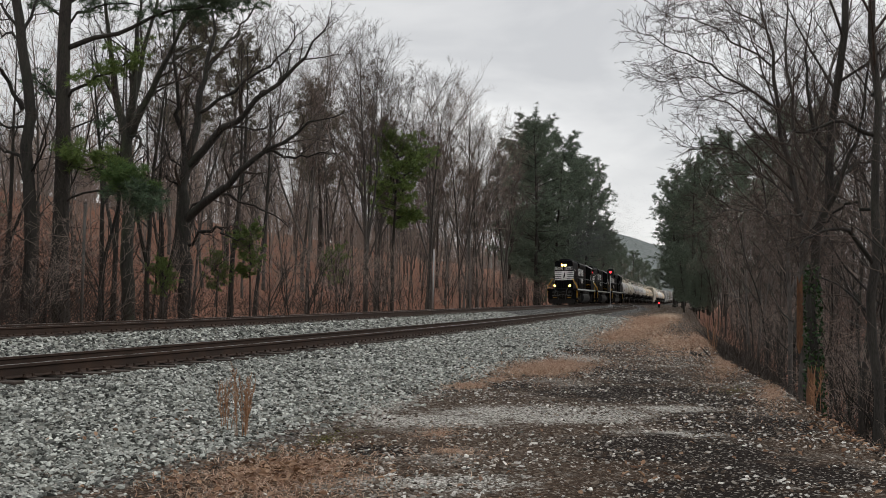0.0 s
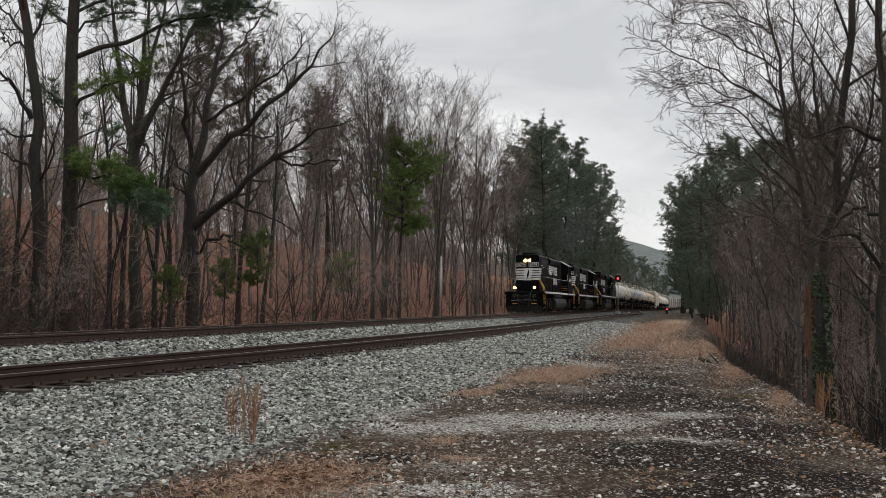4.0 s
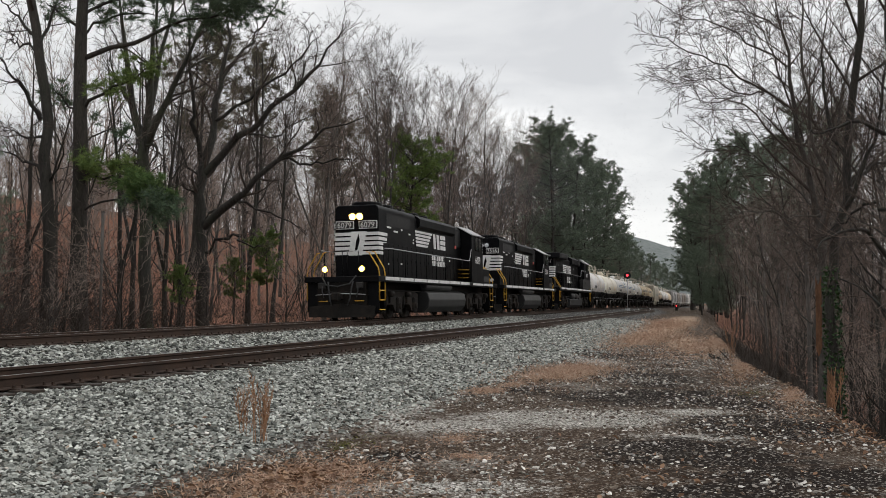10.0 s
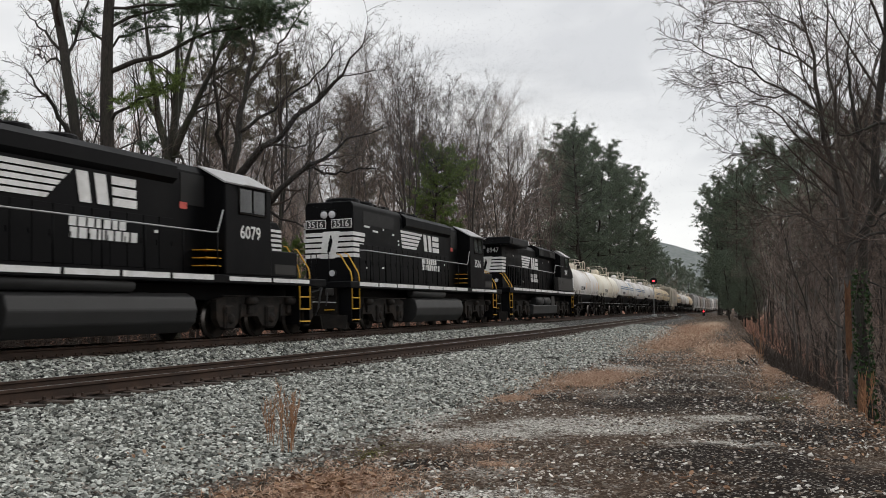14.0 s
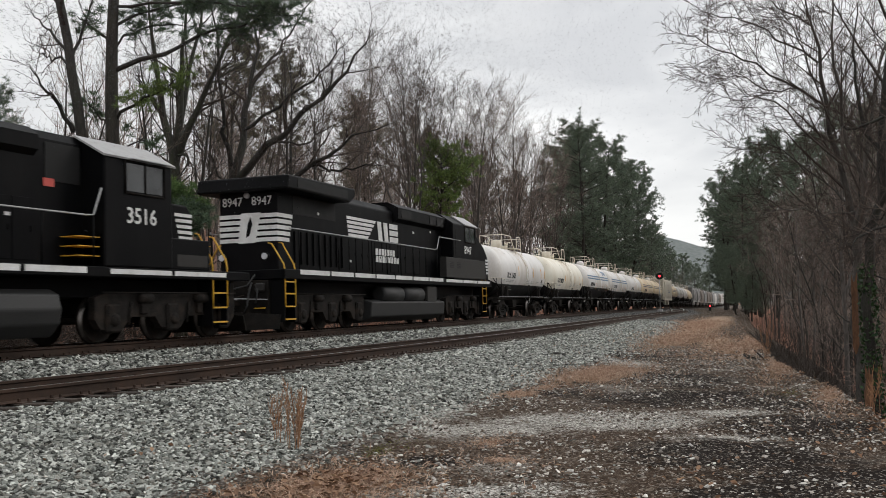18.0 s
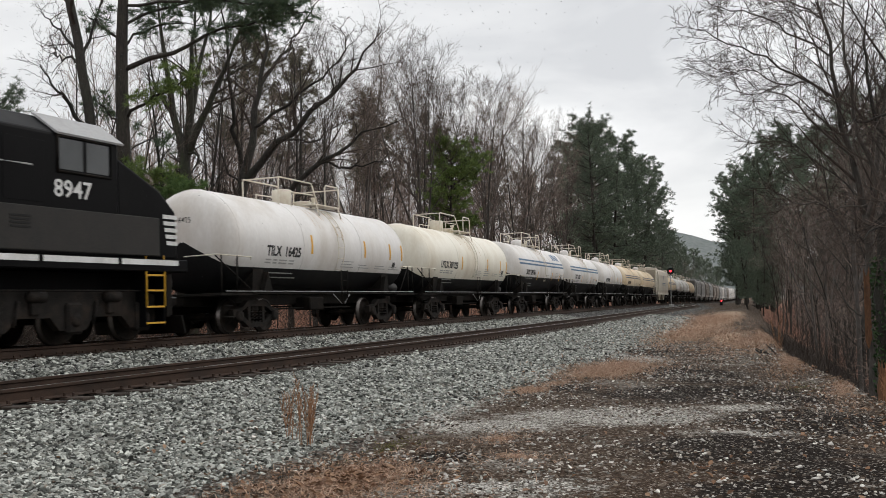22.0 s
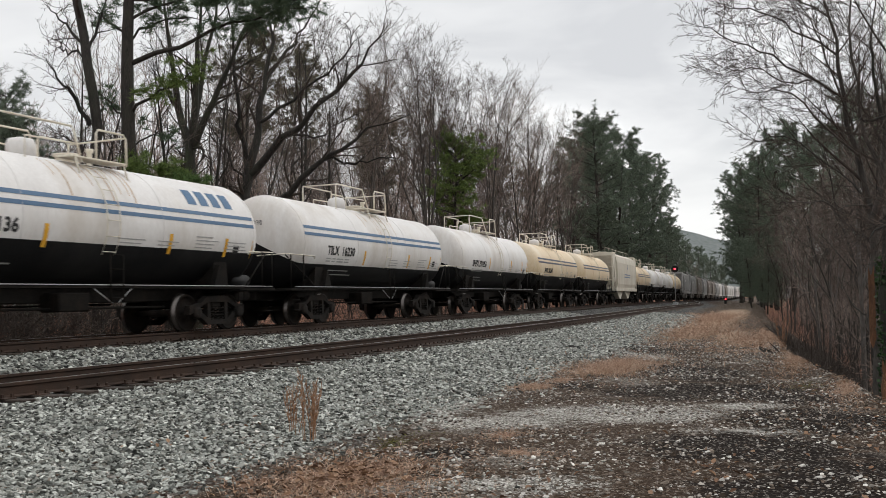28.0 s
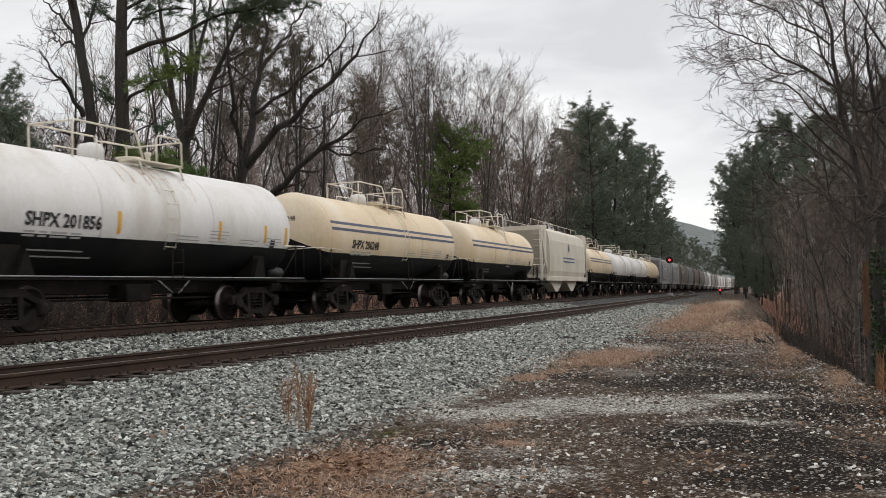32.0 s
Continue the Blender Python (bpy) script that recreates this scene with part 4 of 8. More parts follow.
def far_woods():
    """Leafless woods up the slope behind: too many and too far to count."""
    rng = np.random.default_rng(77)
    n = 2100
    s, l = 40 + 320 * rng.random(n) ** 1.2, -rng.uniform(44, 90, n)
    mid = rng.random(n) < 0.16
    s[mid], l[mid] = 46 + 390 * rng.random(mid.sum()) ** 1.3, -rng.uniform(18, 60, mid.sum())
    side = rng.random(n) < 0.16
    s[side] = 18 + 400 * rng.random(side.sum()) ** 1.6
    l[side] = np.interp(s[side], EDGE_S, EDGE_L) + rng.uniform(5, 55, side.sum())
    x, y, z = top_of(s, l)
    h = rng.uniform(8, 15, n) * np.where(l < -43, 0.58, np.where((l < 0) & (s < 60), 0.6, 1.0))
    foot = np.stack([x, y, z - 0.4], 1)
    lean = np.stack([rng.normal(0, 0.10, n), rng.normal(0, 0.10, n), np.ones(n)], 1)
    tip = foot + lean * h[:, None]
    out = [(foot, tip, 0.09 * rng.uniform(0.5, 1.2, n), np.full(n, 0.012))]
    k = 18
    t = rng.uniform(0.06, 0.98, (n, k))[..., None]
    q = foot[:, None] + (tip - foot)[:, None] * t
    d = rng.normal(0, 0.55, (n, k, 3))
    d[..., 2] = np.abs(d[..., 2]) + 0.55
    d /= np.linalg.norm(d, axis=2)[..., None]
    e = q + d * (h[:, None] * rng.uniform(0.14, 0.28, (n, k)))[..., None]
    out.append((q.reshape(-1, 3), e.reshape(-1, 3), np.full(n * k, 0.028), np.full(n * k, 0.010)))
    m = 5
    t2 = rng.uniform(0.2, 0.95, (n, k, m))[..., None]
    q2 = q[:, :, None] + (e - q)[:, :, None] * t2
    d2 = d[:, :, None] + rng.normal(0, 0.5, (n, k, m, 3))
    d2 /= np.linalg.norm(d2, axis=3)[..., None]
    e2 = q2 + d2 * (h[:, None, None] * rng.uniform(0.05, 0.12, (n, k, m)))[..., None]
    out.append((q2.reshape(-1, 3), e2.reshape(-1, 3), np.full(n * k * m, 0.013), np.full(n * k * m, 0.008)))
    vs, fs, base = [], [], 0
    for o in out:
        v, f = spindles(*o, rng)
        vs.append(v)
        fs.append(f + base)
        base += len(v)
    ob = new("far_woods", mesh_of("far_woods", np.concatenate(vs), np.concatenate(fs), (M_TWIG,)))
    tagged(ob, "grey-brown leafless woods on the slopes behind", "woods", kind="stuff")


far_woods()


def thicket(name, label, s, l, seed, tall=7.0, r0=0.006, material=None):
    """Fine criss-crossing undergrowth: thin three-sided stems, far too many to count."""
    rng = np.random.default_rng(seed)
    n = len(s)
    x, y, z = top_of(s, l)
    a = np.stack([x, y, z + tall * rng.random(n) ** 1.3 - 0.2], 1)
    d = rng.normal(0, 0.85, (n, 3))
    d[:, 2] = np.abs(rng.normal(0.9, 0.5, n))
    d /= np.linalg.norm(d, axis=1)[:, None]
    ln = rng.uniform(0.7, 2.6, n)[:, None]
    r = r0 * rng.uniform(0.7, 1.8, n)
    v, f = spindles(a, a + d * ln + rng.normal(0, 0.06, (n, 3)) * ln, r, r * 0.4, rng)
    tagged(new(name, mesh_of(name, v, f, (material or M_TWIG,))), label, "undergrowth", kind="stuff")


_g = np.random.default_rng(61)
_s = 24 + 150 * _g.random(7000) ** 1.2
thicket("undergrowth", "fine leafless undergrowth beyond the main track", _s, -7.5 - 42 * _g.random(7000), 62, 6.0, 0.006)
_s = 14 + 120 * _g.random(17000) ** 1.4
thicket("undergrowth", "fine leafless undergrowth down the bank", _s, np.interp(_s, EDGE_S, EDGE_L) + 2.0 + 1.0 * np.clip((_s - 22) / 15, 0, 1) + 24 * _g.random(17000) ** 1.1, 63, 8.0, 0.006, M_TWIGM)

_s = 20 + 50 * _g.random(4500) ** 2.6
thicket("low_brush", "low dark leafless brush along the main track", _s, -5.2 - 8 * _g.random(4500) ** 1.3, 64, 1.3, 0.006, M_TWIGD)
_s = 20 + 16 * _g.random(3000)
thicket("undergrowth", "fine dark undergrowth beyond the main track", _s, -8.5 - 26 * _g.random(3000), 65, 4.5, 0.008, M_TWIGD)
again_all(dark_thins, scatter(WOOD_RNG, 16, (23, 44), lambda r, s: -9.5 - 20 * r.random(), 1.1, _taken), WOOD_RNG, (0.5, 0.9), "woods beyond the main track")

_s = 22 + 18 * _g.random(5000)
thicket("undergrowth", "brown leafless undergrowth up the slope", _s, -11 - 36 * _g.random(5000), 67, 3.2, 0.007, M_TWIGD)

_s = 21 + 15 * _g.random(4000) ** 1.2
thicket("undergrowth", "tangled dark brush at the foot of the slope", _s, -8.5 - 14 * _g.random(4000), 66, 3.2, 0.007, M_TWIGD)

_s = 17 + 45 * _g.random(2600) ** 1.2
thicket("low_brush", "low dark brush on the bank below the shoulder", _s, np.interp(_s, EDGE_S, EDGE_L) + 0.9 + 3.0 * _g.random(2600), 68, 0.5, 0.005, M_TWIGD)

# single trees that stand out at the edge of the woods
def stand(name, wood, label, at, bark=None):
    ob = plant_bare(name, wood, label, bark, M_TWIGD)
    x, y, z = top_of(*at)
    ob.location = (float(x), float(y), float(z))
    return ob


OAK_LIMBS = [
    (0.33, [(-0.1, 0.0, -1.0), (-0.2, 0.0, 2.5), (-0.3, 0.0, 5.3), (-0.3, 0.0, 7.7)]),
    (0.22, [(-0.3, 0.0, 7.6), (0.2, 0.3, 9.8), (0.4, 0.6, 11.9), (0.6, 0.9, 14.1), (0.6, 1.2, 16.6)]),
    (0.14, [(-0.3, 0.0, 7.6), (-0.6, -0.4, 9.4), (-0.7, -0.7, 11.4), (-0.9, -1.0, 14.1), (-1.2, -1.2, 15.8)]),
    (0.19, [(-0.3, 0.0, 7.3), (1.5, -0.6, 9.2), (2.6, -1.0, 9.7), (4.4, -1.5, 11.4), (5.3, -1.8, 12.5), (6.2, -2.0, 13.8)]),
    (0.2, [(-0.2, 0.0, 5.0), (1.6, -1.0, 6.2), (2.2, -1.4, 6.9), (3.4, -1.9, 7.9), (4.5, -2.2, 8.2), (5.7, -2.4, 9.2), (7.3, -2.8, 9.6)]),
] + [
    (0.08, [(3.4, -1.9, 7.9), (4.5, -2.3, 7.6), (5.6, -2.7, 7.7), (6.9, -3.1, 7.6)]),
    (0.09, [(-0.2, 0.0, 5.1), (1.0, 0.6, 6.2), (2.2, 1.1, 5.9), (3.5, 1.6, 5.3), (4.2, 1.9, 4.8)]),
    (0.09, [(-0.2, 0.0, 3.8), (1.3, -0.8, 4.6), (1.9, -1.4, 4.1), (2.7, -1.8, 4.0)]),
    (0.06, [(2.1, -1.4, 6.8), (1.9, -1.2, 7.6), (2.3, -1.0, 8.0), (2.8, -0.8, 7.6)]),
    (0.09, [(0.2, 0.3, 9.9), (2.1, 0.2, 11.3), (3.8, 0.0, 12.6), (4.9, -0.2, 13.7)]),
] + [
    (0.08, [(0.4, 0.6, 11.9), (1.5, 1.2, 13.7), (2.5, 1.6, 15.2), (3.2, 1.9, 16.9)]),
    (0.07, [(-0.4, 0.0, 6.9), (-1.5, 0.6, 8.5), (-2.2, 1.0, 9.9), (-2.0, 1.3, 11.2)]),
    (0.06, [(4.0, -1.4, 11.0), (4.5, -1.6, 12.5), (4.6, -1.8, 14.0)]),
    (0.06, [(-0.3, 0.0, 6.1), (-1.0, -0.7, 6.8), (-1.4, -1.2, 6.6)]),
    (0.07, [(1.5, -0.6, 9.2), (2.6, -0.2, 9.2), (4.0, 0.3, 9.8), (5.3, 0.7, 10.5)]),
]
stand("spreading_oak", grown_tree(201, OAK_LIMBS, 0.010, 10, 5, 2, 0.34, 0.04, 0.22, gnarl=0.09), "gnarled leafless oak with long low limbs beside the main track", (38.4, -8.7))
FORK_LIMBS = [
    (0.3, [(0.0, 0.0, -0.8), (-0.2, 0.0, 2.4), (-0.3, 0.0, 6.0), (-0.4, 0.0, 8.2)]),
    (0.2, [(-0.4, 0.0, 8.1), (-1.0, 0.3, 10.1), (-1.4, 0.5, 12.6), (-1.9, 0.8, 15.6)]),
    (0.19, [(-0.3, 0.0, 8.1), (-0.1, -0.3, 10.3), (0.1, -0.5, 12.4), (0.4, -0.7, 14.9)]),
    (0.13, [(-0.2, 0.0, 8.7), (0.0, 0.6, 11.5), (0.4, 1.0, 14.0), (0.7, 1.3, 15.6)]),
    (0.17, [(-0.2, 0.0, 8.0), (0.7, -0.7, 9.6), (1.3, -1.0, 10.8), (2.2, -1.4, 12.6), (3.0, -1.7, 14.2)]),
] + [
    (0.07, [(-0.3, 0.0, 7.9), (0.4, -0.8, 7.7), (0.2, -1.5, 6.9), (0.1, -1.8, 6.5)]),
    (0.06, [(-0.9, 0.0, 9.7), (-1.8, 0.5, 11.0), (-2.3, 0.8, 12.7)]),
    (0.07, [(0.9, 0.0, 10.7), (1.7, 0.4, 11.5), (2.5, 0.9, 12.0)]),
    (0.06, [(-0.4, 0.0, 6.3), (-1.0, -0.6, 6.4), (-1.4, -1.0, 6.0)]),
]
stand("forked_oak", grown_tree(202, FORK_LIMBS, 0.010, 8, 4, 2, 0.3, 0.07, 0.16), "tall forked leafless tree with a mossy trunk", (33.7, -8.6), M_MOSSBARK)
LEFT_LIMBS = [
    (0.24, [(0.0, 0.0, -0.5), (0.0, 0.0, 3.1), (-0.1, 0.0, 6.1), (-0.3, 0.0, 8.6), (-0.6, 0.0, 11.1), (-1.0, 0.0, 13.7)]),
    (0.09, [(-0.4, 0.0, 8.1), (-0.9, -0.4, 9.1), (-1.2, -0.7, 9.6), (-1.6, -1.0, 10.3)]),
    (0.08, [(-0.2, 0.0, 6.1), (-1.0, 0.4, 6.6), (-1.6, 0.7, 6.8), (-2.5, 0.9, 7.2)]),
    (0.06, [(-0.3, 0.0, 7.5), (-0.9, -0.5, 7.4), (-1.4, -0.8, 7.6)]),
    (0.06, [(-0.5, 0.0, 10.7), (-1.4, 0.4, 10.9), (-1.9, 0.6, 11.1)]),
] + [
    (0.07, [(-0.6, 0.0, 11.0), (-1.6, 0.5, 12.0), (-2.4, 0.8, 12.8)]),
    (0.07, [(-0.6, 0.0, 10.6), (-0.4, 0.5, 11.7), (-0.2, 0.8, 12.7), (-0.1, 1.0, 13.6)]),
    (0.05, [(-0.1, 0.0, 5.7), (0.6, -0.6, 6.6), (0.8, -1.0, 7.8)]),
]
stand("bare_tree", grown_tree(203, LEFT_LIMBS, 0.009, 8, 5, 2, 0.42, 0.06, 0.18, gnarl=0.06), "leafless tree with crooked limbs beside the main track", (28.2, -9.2))


def tall_pine():
    """Sparse old pine: long bare trunk, a few heavy limbs carrying tufts of needles."""
    rng = np.random.default_rng(204)
    wood, dark, bright, green = Wood(), [], [], []
    wood.limb(smooth_line([(-0.0, 0.0, -0.5), (-0.2, 0.0, 2.9), (-0.2, 0.0, 6.3), (-0.3, 0.0, 9.4), (-0.3, 0.0, 11.9), (-0.2, 0.0, 14.4)], 14), np.linspace(0.33, 0.17, 14), 12)
    boughs = [
            (0.1, [(-0.2, 0.0, 10.4), (1.4, -0.4, 10.8), (2.4, -0.6, 11.2), (3.5, -0.8, 11.6), (4.9, -1.0, 11.8), (6.9, -1.2, 12.1)], 44, dark, 0.45),
            (0.07, [(-0.2, 0.0, 11.3), (0.1, 0.5, 12.0), (1.1, 0.9, 12.3), (2.1, 1.4, 12.5)], 10, dark, 0.4),
            (0.07, [(-0.1, 0.0, 8.6), (0.7, -0.6, 9.0), (1.7, -1.0, 9.3), (2.7, -1.3, 9.9)], 26, bright, 0.35),
            (0.06, [(-0.3, 0.0, 11.5), (-1.1, 0.3, 12.1), (-1.8, 0.6, 12.7)], 8, dark, 0.4),
            (0.045, [(-0.1, 0.0, 7.4), (0.4, 0.5, 7.8), (0.9, 0.9, 8.3)], 5, dark, 0.5),
            (0.05, [(-0.1, 0.0, 4.8), (1.1, -0.7, 5.1), (2.5, -1.3, 5.1), (3.3, -1.7, 4.6)], 34, dark, 0.6)]
    boughs += [
            (0.05, [(-0.1, 0.0, 5.6), (0.2, -0.4, 6.2), (0.9, -0.8, 6.4), (1.8, -1.1, 6.2)], 30, bright, 0.35),
            (0.05, [(-0.1, 0.0, 6.1), (1.0, -0.5, 6.0), (2.1, -1.0, 5.8), (3.1, -1.4, 5.3)], 40, green, 0.5),
            (0.07, [(-0.3, 0.0, 12.0), (0.6, 0.6, 12.7), (2.2, 1.0, 13.2), (3.8, 1.4, 13.2)], 40, dark, 0.3),
            (0.06, [(-0.2, 0.0, 12.8), (1.9, -0.8, 12.7), (4.2, -1.4, 12.4), (6.4, -1.8, 12.1)], 60, dark, 0.45),
            (0.05, [(-0.3, 0.0, 8.4), (-1.1, 0.6, 9.0), (-1.7, 1.0, 9.6)], 8, dark, 0.4)]
    for r, pts, tufts, kind, inner in boughs:
        lp = smooth_line(pts, 9)
        lp[1:] += rng.normal(0, 0.05, lp[1:].shape)
        wood.limb(lp, np.linspace(r, 0.015, 9), 6)
        for k in range(tufts):
            u = rng.uniform(inner, 1.0)
            i = min(int(u * 8), 7)
            q = lp[i] + (lp[i + 1] - lp[i]) * (u * 8 - i)
            e = q + rng.normal(0, 0.40, 3) * (1, 1, 0.45)
            wood.limb(np.array([q, (q + e) / 2 + (0, 0, 0.05), e]), (0.012, 0.009, 0.005), 3)
            for c in range(4):
                kind.append(e + rng.normal(0, 0.15, 3))
    ob = new("tall_pine")
    part("trunk", wood.mesh("trunk", M_PINEBARK), None, ob)
    v, f = needles(rng, np.array(dark), 0.30, 44, 0.010)
    part("crown", mesh_of("crown", v, f, (M_NEEDLE,)), None, ob)
    v, f = needles(rng, np.array(bright), 0.30, 44, 0.010)
    part("lit_foliage", mesh_of("lit_foliage", v, f, (M_NEEDLE2,)), None, ob, "fresh yellow-green needles on the lower limbs")
    v, f = needles(rng, np.array(green), 0.30, 44, 0.010)
    part("drooping_foliage", mesh_of("drooping_foliage", v, f, (M_NEEDLE3,)), None, ob, "drooping mid-green needles")
    tagged(ob, "tall old pine with a bare trunk and sparse tufts", "tree")
    x, y, z = top_of(28.9, -8.2)
    ob.location = (float(x), float(y), float(z))


tall_pine()
_small = plant_pine("young_pine", pine_tree(207, 13.0, 0.13, 0.5, 46, 0.22, 11, 34, 0.4, 0.018), "young bright green pine among bare trees", M_NEEDLE2)
_small.matrix_basis = rooted(68, -8.6, 0.3, 1.0)
for _s, _l, _k in ((41.5, -7.2, 0.36), (40.2, -8.3, 0.26), (55, -8.0, 0.34), (34, -7.4, 0.22)):
    again(_small, rooted(_s, _l, _s, _k))
for _s, _l, _k in ((26, -11, 0.4), (24.5, -9.0, 0.34)):
    again(firs[1], rooted(_s, _l, _s, _k))

# trees at the lip of the bank
LEAN_LIMBS = [
    (0.12, [(0.0, 0.0, -0.6), (0.0, 0.0, 1.5), (0.0, 0.0, 3.7), (0.0, 0.0, 4.4)]),
    (0.075, [(0.0, 0.0, 4.3), (-0.1, 0.2, 5.3), (-0.3, 0.4, 6.5), (-0.4, 0.6, 7.8), (-0.5, 0.8, 8.8), (-0.7, 1.0, 10.1)]),
    (0.06, [(0.0, 0.0, 4.3), (0.1, -0.2, 5.1), (-0.3, -0.4, 6.1), (-0.5, -0.6, 7.1), (-0.6, -0.8, 8.3), (-0.7, -1.0, 9.4)]),
    (0.066, [(0.0, 0.0, 4.4), (0.3, 0.3, 4.9), (0.5, 0.5, 6.1), (0.8, 0.8, 7.1), (1.4, 1.2, 8.6), (1.8, 1.4, 9.9)]),
    (0.027, [(-0.4, 0.4, 6.8), (-1.2, 0.2, 7.2), (-2.0, 0.0, 7.6), (-2.7, -0.2, 7.8), (-3.3, -0.4, 8.0)]),
] + [
    (0.027, [(-0.1, 0.2, 5.4), (-0.8, -0.2, 6.0), (-1.6, -0.5, 6.6), (-2.2, -0.8, 6.7), (-2.7, -1.0, 6.6)]),
    (0.024, [(0.0, 0.1, 4.7), (-0.2, 0.3, 5.0), (-0.8, 0.6, 5.6), (-1.4, 0.9, 6.1), (-2.0, 1.1, 6.0)]),
    (0.024, [(-0.4, 0.6, 7.7), (-1.2, 0.4, 8.1), (-2.1, 0.2, 8.5), (-2.9, 0.0, 8.6)]),
    (0.021, [(-0.5, 0.7, 8.5), (-1.3, 0.9, 9.1), (-2.1, 1.0, 9.3)]),
    (0.021, [(-1.0, 0.3, 7.1), (-1.4, 0.7, 7.2), (-2.0, 1.1, 7.5), (-2.6, 1.4, 7.5)]),
] + [
    (0.021, [(0.0, 0.0, 4.6), (-0.8, -0.6, 4.5), (-1.6, -1.0, 4.6), (-2.2, -1.3, 4.4)]),
    (0.027, [(0.1, -0.1, 4.9), (0.5, -0.4, 5.5), (0.9, -0.8, 6.3), (1.2, -1.1, 7.4)]),
    (0.024, [(-0.2, 0.3, 6.1), (-0.7, -0.2, 7.0), (-1.3, -0.6, 7.9), (-1.6, -0.8, 8.7)]),
]
stand("leaning_bank_tree", grown_tree(205, LEAN_LIMBS, 0.0052, 15, 7, 3, 0.34, 0.015, 0.07), "leafless tree leaning over the bank with long arching branches", (20.1, 16.2), M_BARKM)
IVY_LIMBS = [
    (0.10, [(0.0, 0.0, -0.5), (0.0, 0.0, 1.1), (-0.1, 0.0, 3.0), (0.0, 0.0, 4.0), (0.2, 0.0, 5.0), (0.3, 0.0, 6.1), (0.5, 0.0, 7.4), (0.6, 0.0, 9.1)]),
    (0.06, [(0.1, 0.0, 4.5), (0.4, -0.3, 5.3), (0.6, -0.6, 6.3), (0.7, -0.8, 7.6)]),
    (0.05, [(0.3, 0.0, 5.6), (0.1, 0.4, 6.5), (0.1, 0.7, 7.6), (0.3, 0.9, 8.8)]),
    (0.04, [(0.2, 0.0, 5.1), (1.2, 0.6, 5.7), (1.9, 0.9, 5.9)]),
]
_ivy = stand("ivy_covered_tree", grown_tree(206, IVY_LIMBS, 0.0055, 13, 6, 3, 0.45, 0.05, 0.08), "leafless tree with ivy climbing its trunk", (19.2, 16.4))
BANK_LIMBS = [
    (0.095, [(0.0, 0.0, -0.6), (0.03, 0.0, 2.1), (0.0, 0.0, 4.3), (0.0, 0.0, 6.6), (0.0, 0.0, 9.4)]),
    (0.05, [(0.0, 0.0, 4.5), (-0.7, -0.3, 5.1), (-1.4, -0.6, 4.9), (-1.8, -0.8, 4.7)]),
    (0.045, [(0.0, 0.0, 6.8), (-0.8, -0.3, 6.9), (-1.5, -0.6, 6.7), (-1.8, -0.8, 6.7)]),
    (0.05, [(0.0, 0.0, 7.5), (0.8, 0.6, 8.6)]),
    (0.04, [(0.0, 0.0, 5.4), (-0.2, 0.4, 5.6), (-0.6, 0.7, 5.3), (-1.0, 0.9, 5.0)]),
]
stand("bank_tree", grown_tree(208, BANK_LIMBS, 0.0055, 13, 6, 3, 0.45, 0.05, 0.08), "tall leafless tree on the bank", (18.1, 17.3))
# slim trunks just behind them
for _k, (_s, _l, _h) in enumerate(((38.2, 16.8, 13.0), (33.0, 18.6, 13.0), (27.5, 19.6, 11.0))):
    _one = plant_bare("slim_bank_tree", bare_tree(300 + _k, _h, 0.10, 0.35, 10, 4, 3, 2, (18, 42), 0.26, 0.09, 0.09, fork=1, thick=0.006, crook=0.05), "slim upright leafless tree down the bank", M_BARKL, M_TWIG)
    _one.matrix_basis = rooted(_s, _l, _k * 1.3)


def ivy_leaves():
    rng = np.random.default_rng(9)
    n = 1500
    z = rng.uniform(-0.3, 3.6, n)
    a = rng.uniform(0, 2 * math.pi, n)
    r = 0.11 + rng.uniform(0.0, 0.12, n) * (1.2 - z / 4.5)
    c = np.stack([np.cos(a) * r - 0.02 * z, np.sin(a) * r, z], 1)
    d = rng.normal(0, 1, (n, 3))
    d /= np.linalg.norm(d, axis=1)[:, None]
    u = np.cross(d, rng.normal(0, 1, (n, 3)))
    u /= np.linalg.norm(u, axis=1)[:, None]
    w = np.cross(d, u)
    k = rng.uniform(0.025, 0.05, n)[:, None]
    v = np.stack([c - u * k, c + w * k * 0.7, c + u * k, c - w * k * 0.7], 1).reshape(-1, 3)
    m = island_mat("ivy_leaves", [(0.012, 0.03, 0.012), (0.03, 0.06, 0.02), (0.045, 0.08, 0.03)], 0.5, 0)
    part("ivy", mesh_of("ivy", v, np.arange(n * 4).reshape(-1, 4), (m,)), None, _ivy, "dark green ivy leaves")


ivy_leaves()


# ---------------------------------------------------------------- the train: common pieces
M_BLACK = mat("worn_black_paint", (0.0022, 0.0023, 0.0028), (0.0055, 0.0056, 0.0062), 1.2, 0.45, 0, 0.12, 0.004, 30, (0.016, 0.015, 0.014), 0.25, 0.9, stretch=(1, 1, 0.4), spec=0.05)
M_UNDER = mat("sooty_underframe_steel", (0.005, 0.0047, 0.0044), (0.018, 0.016, 0.014), 3, 0.8, 0, 0.4, 0.006, 45, (0.045, 0.032, 0.024), 0.3, 2.0, spec=0.08)
M_TRUCK = mat("dusty_truck_iron", (0.007, 0.0065, 0.006), (0.026, 0.023, 0.021), 4, 0.85, 0, 0.5, 0.008, 45, (0.06, 0.042, 0.03), 0.4, 3.0, spec=0.1)
M_WHEEL = mat("wheel_steel", (0.008, 0.007, 0.006), (0.026, 0.022, 0.019), 5, 0.75, 0.1, 0.3, 0.003, 50, (0.05, 0.032, 0.022), 0.4, 4.0, spec=0.1)
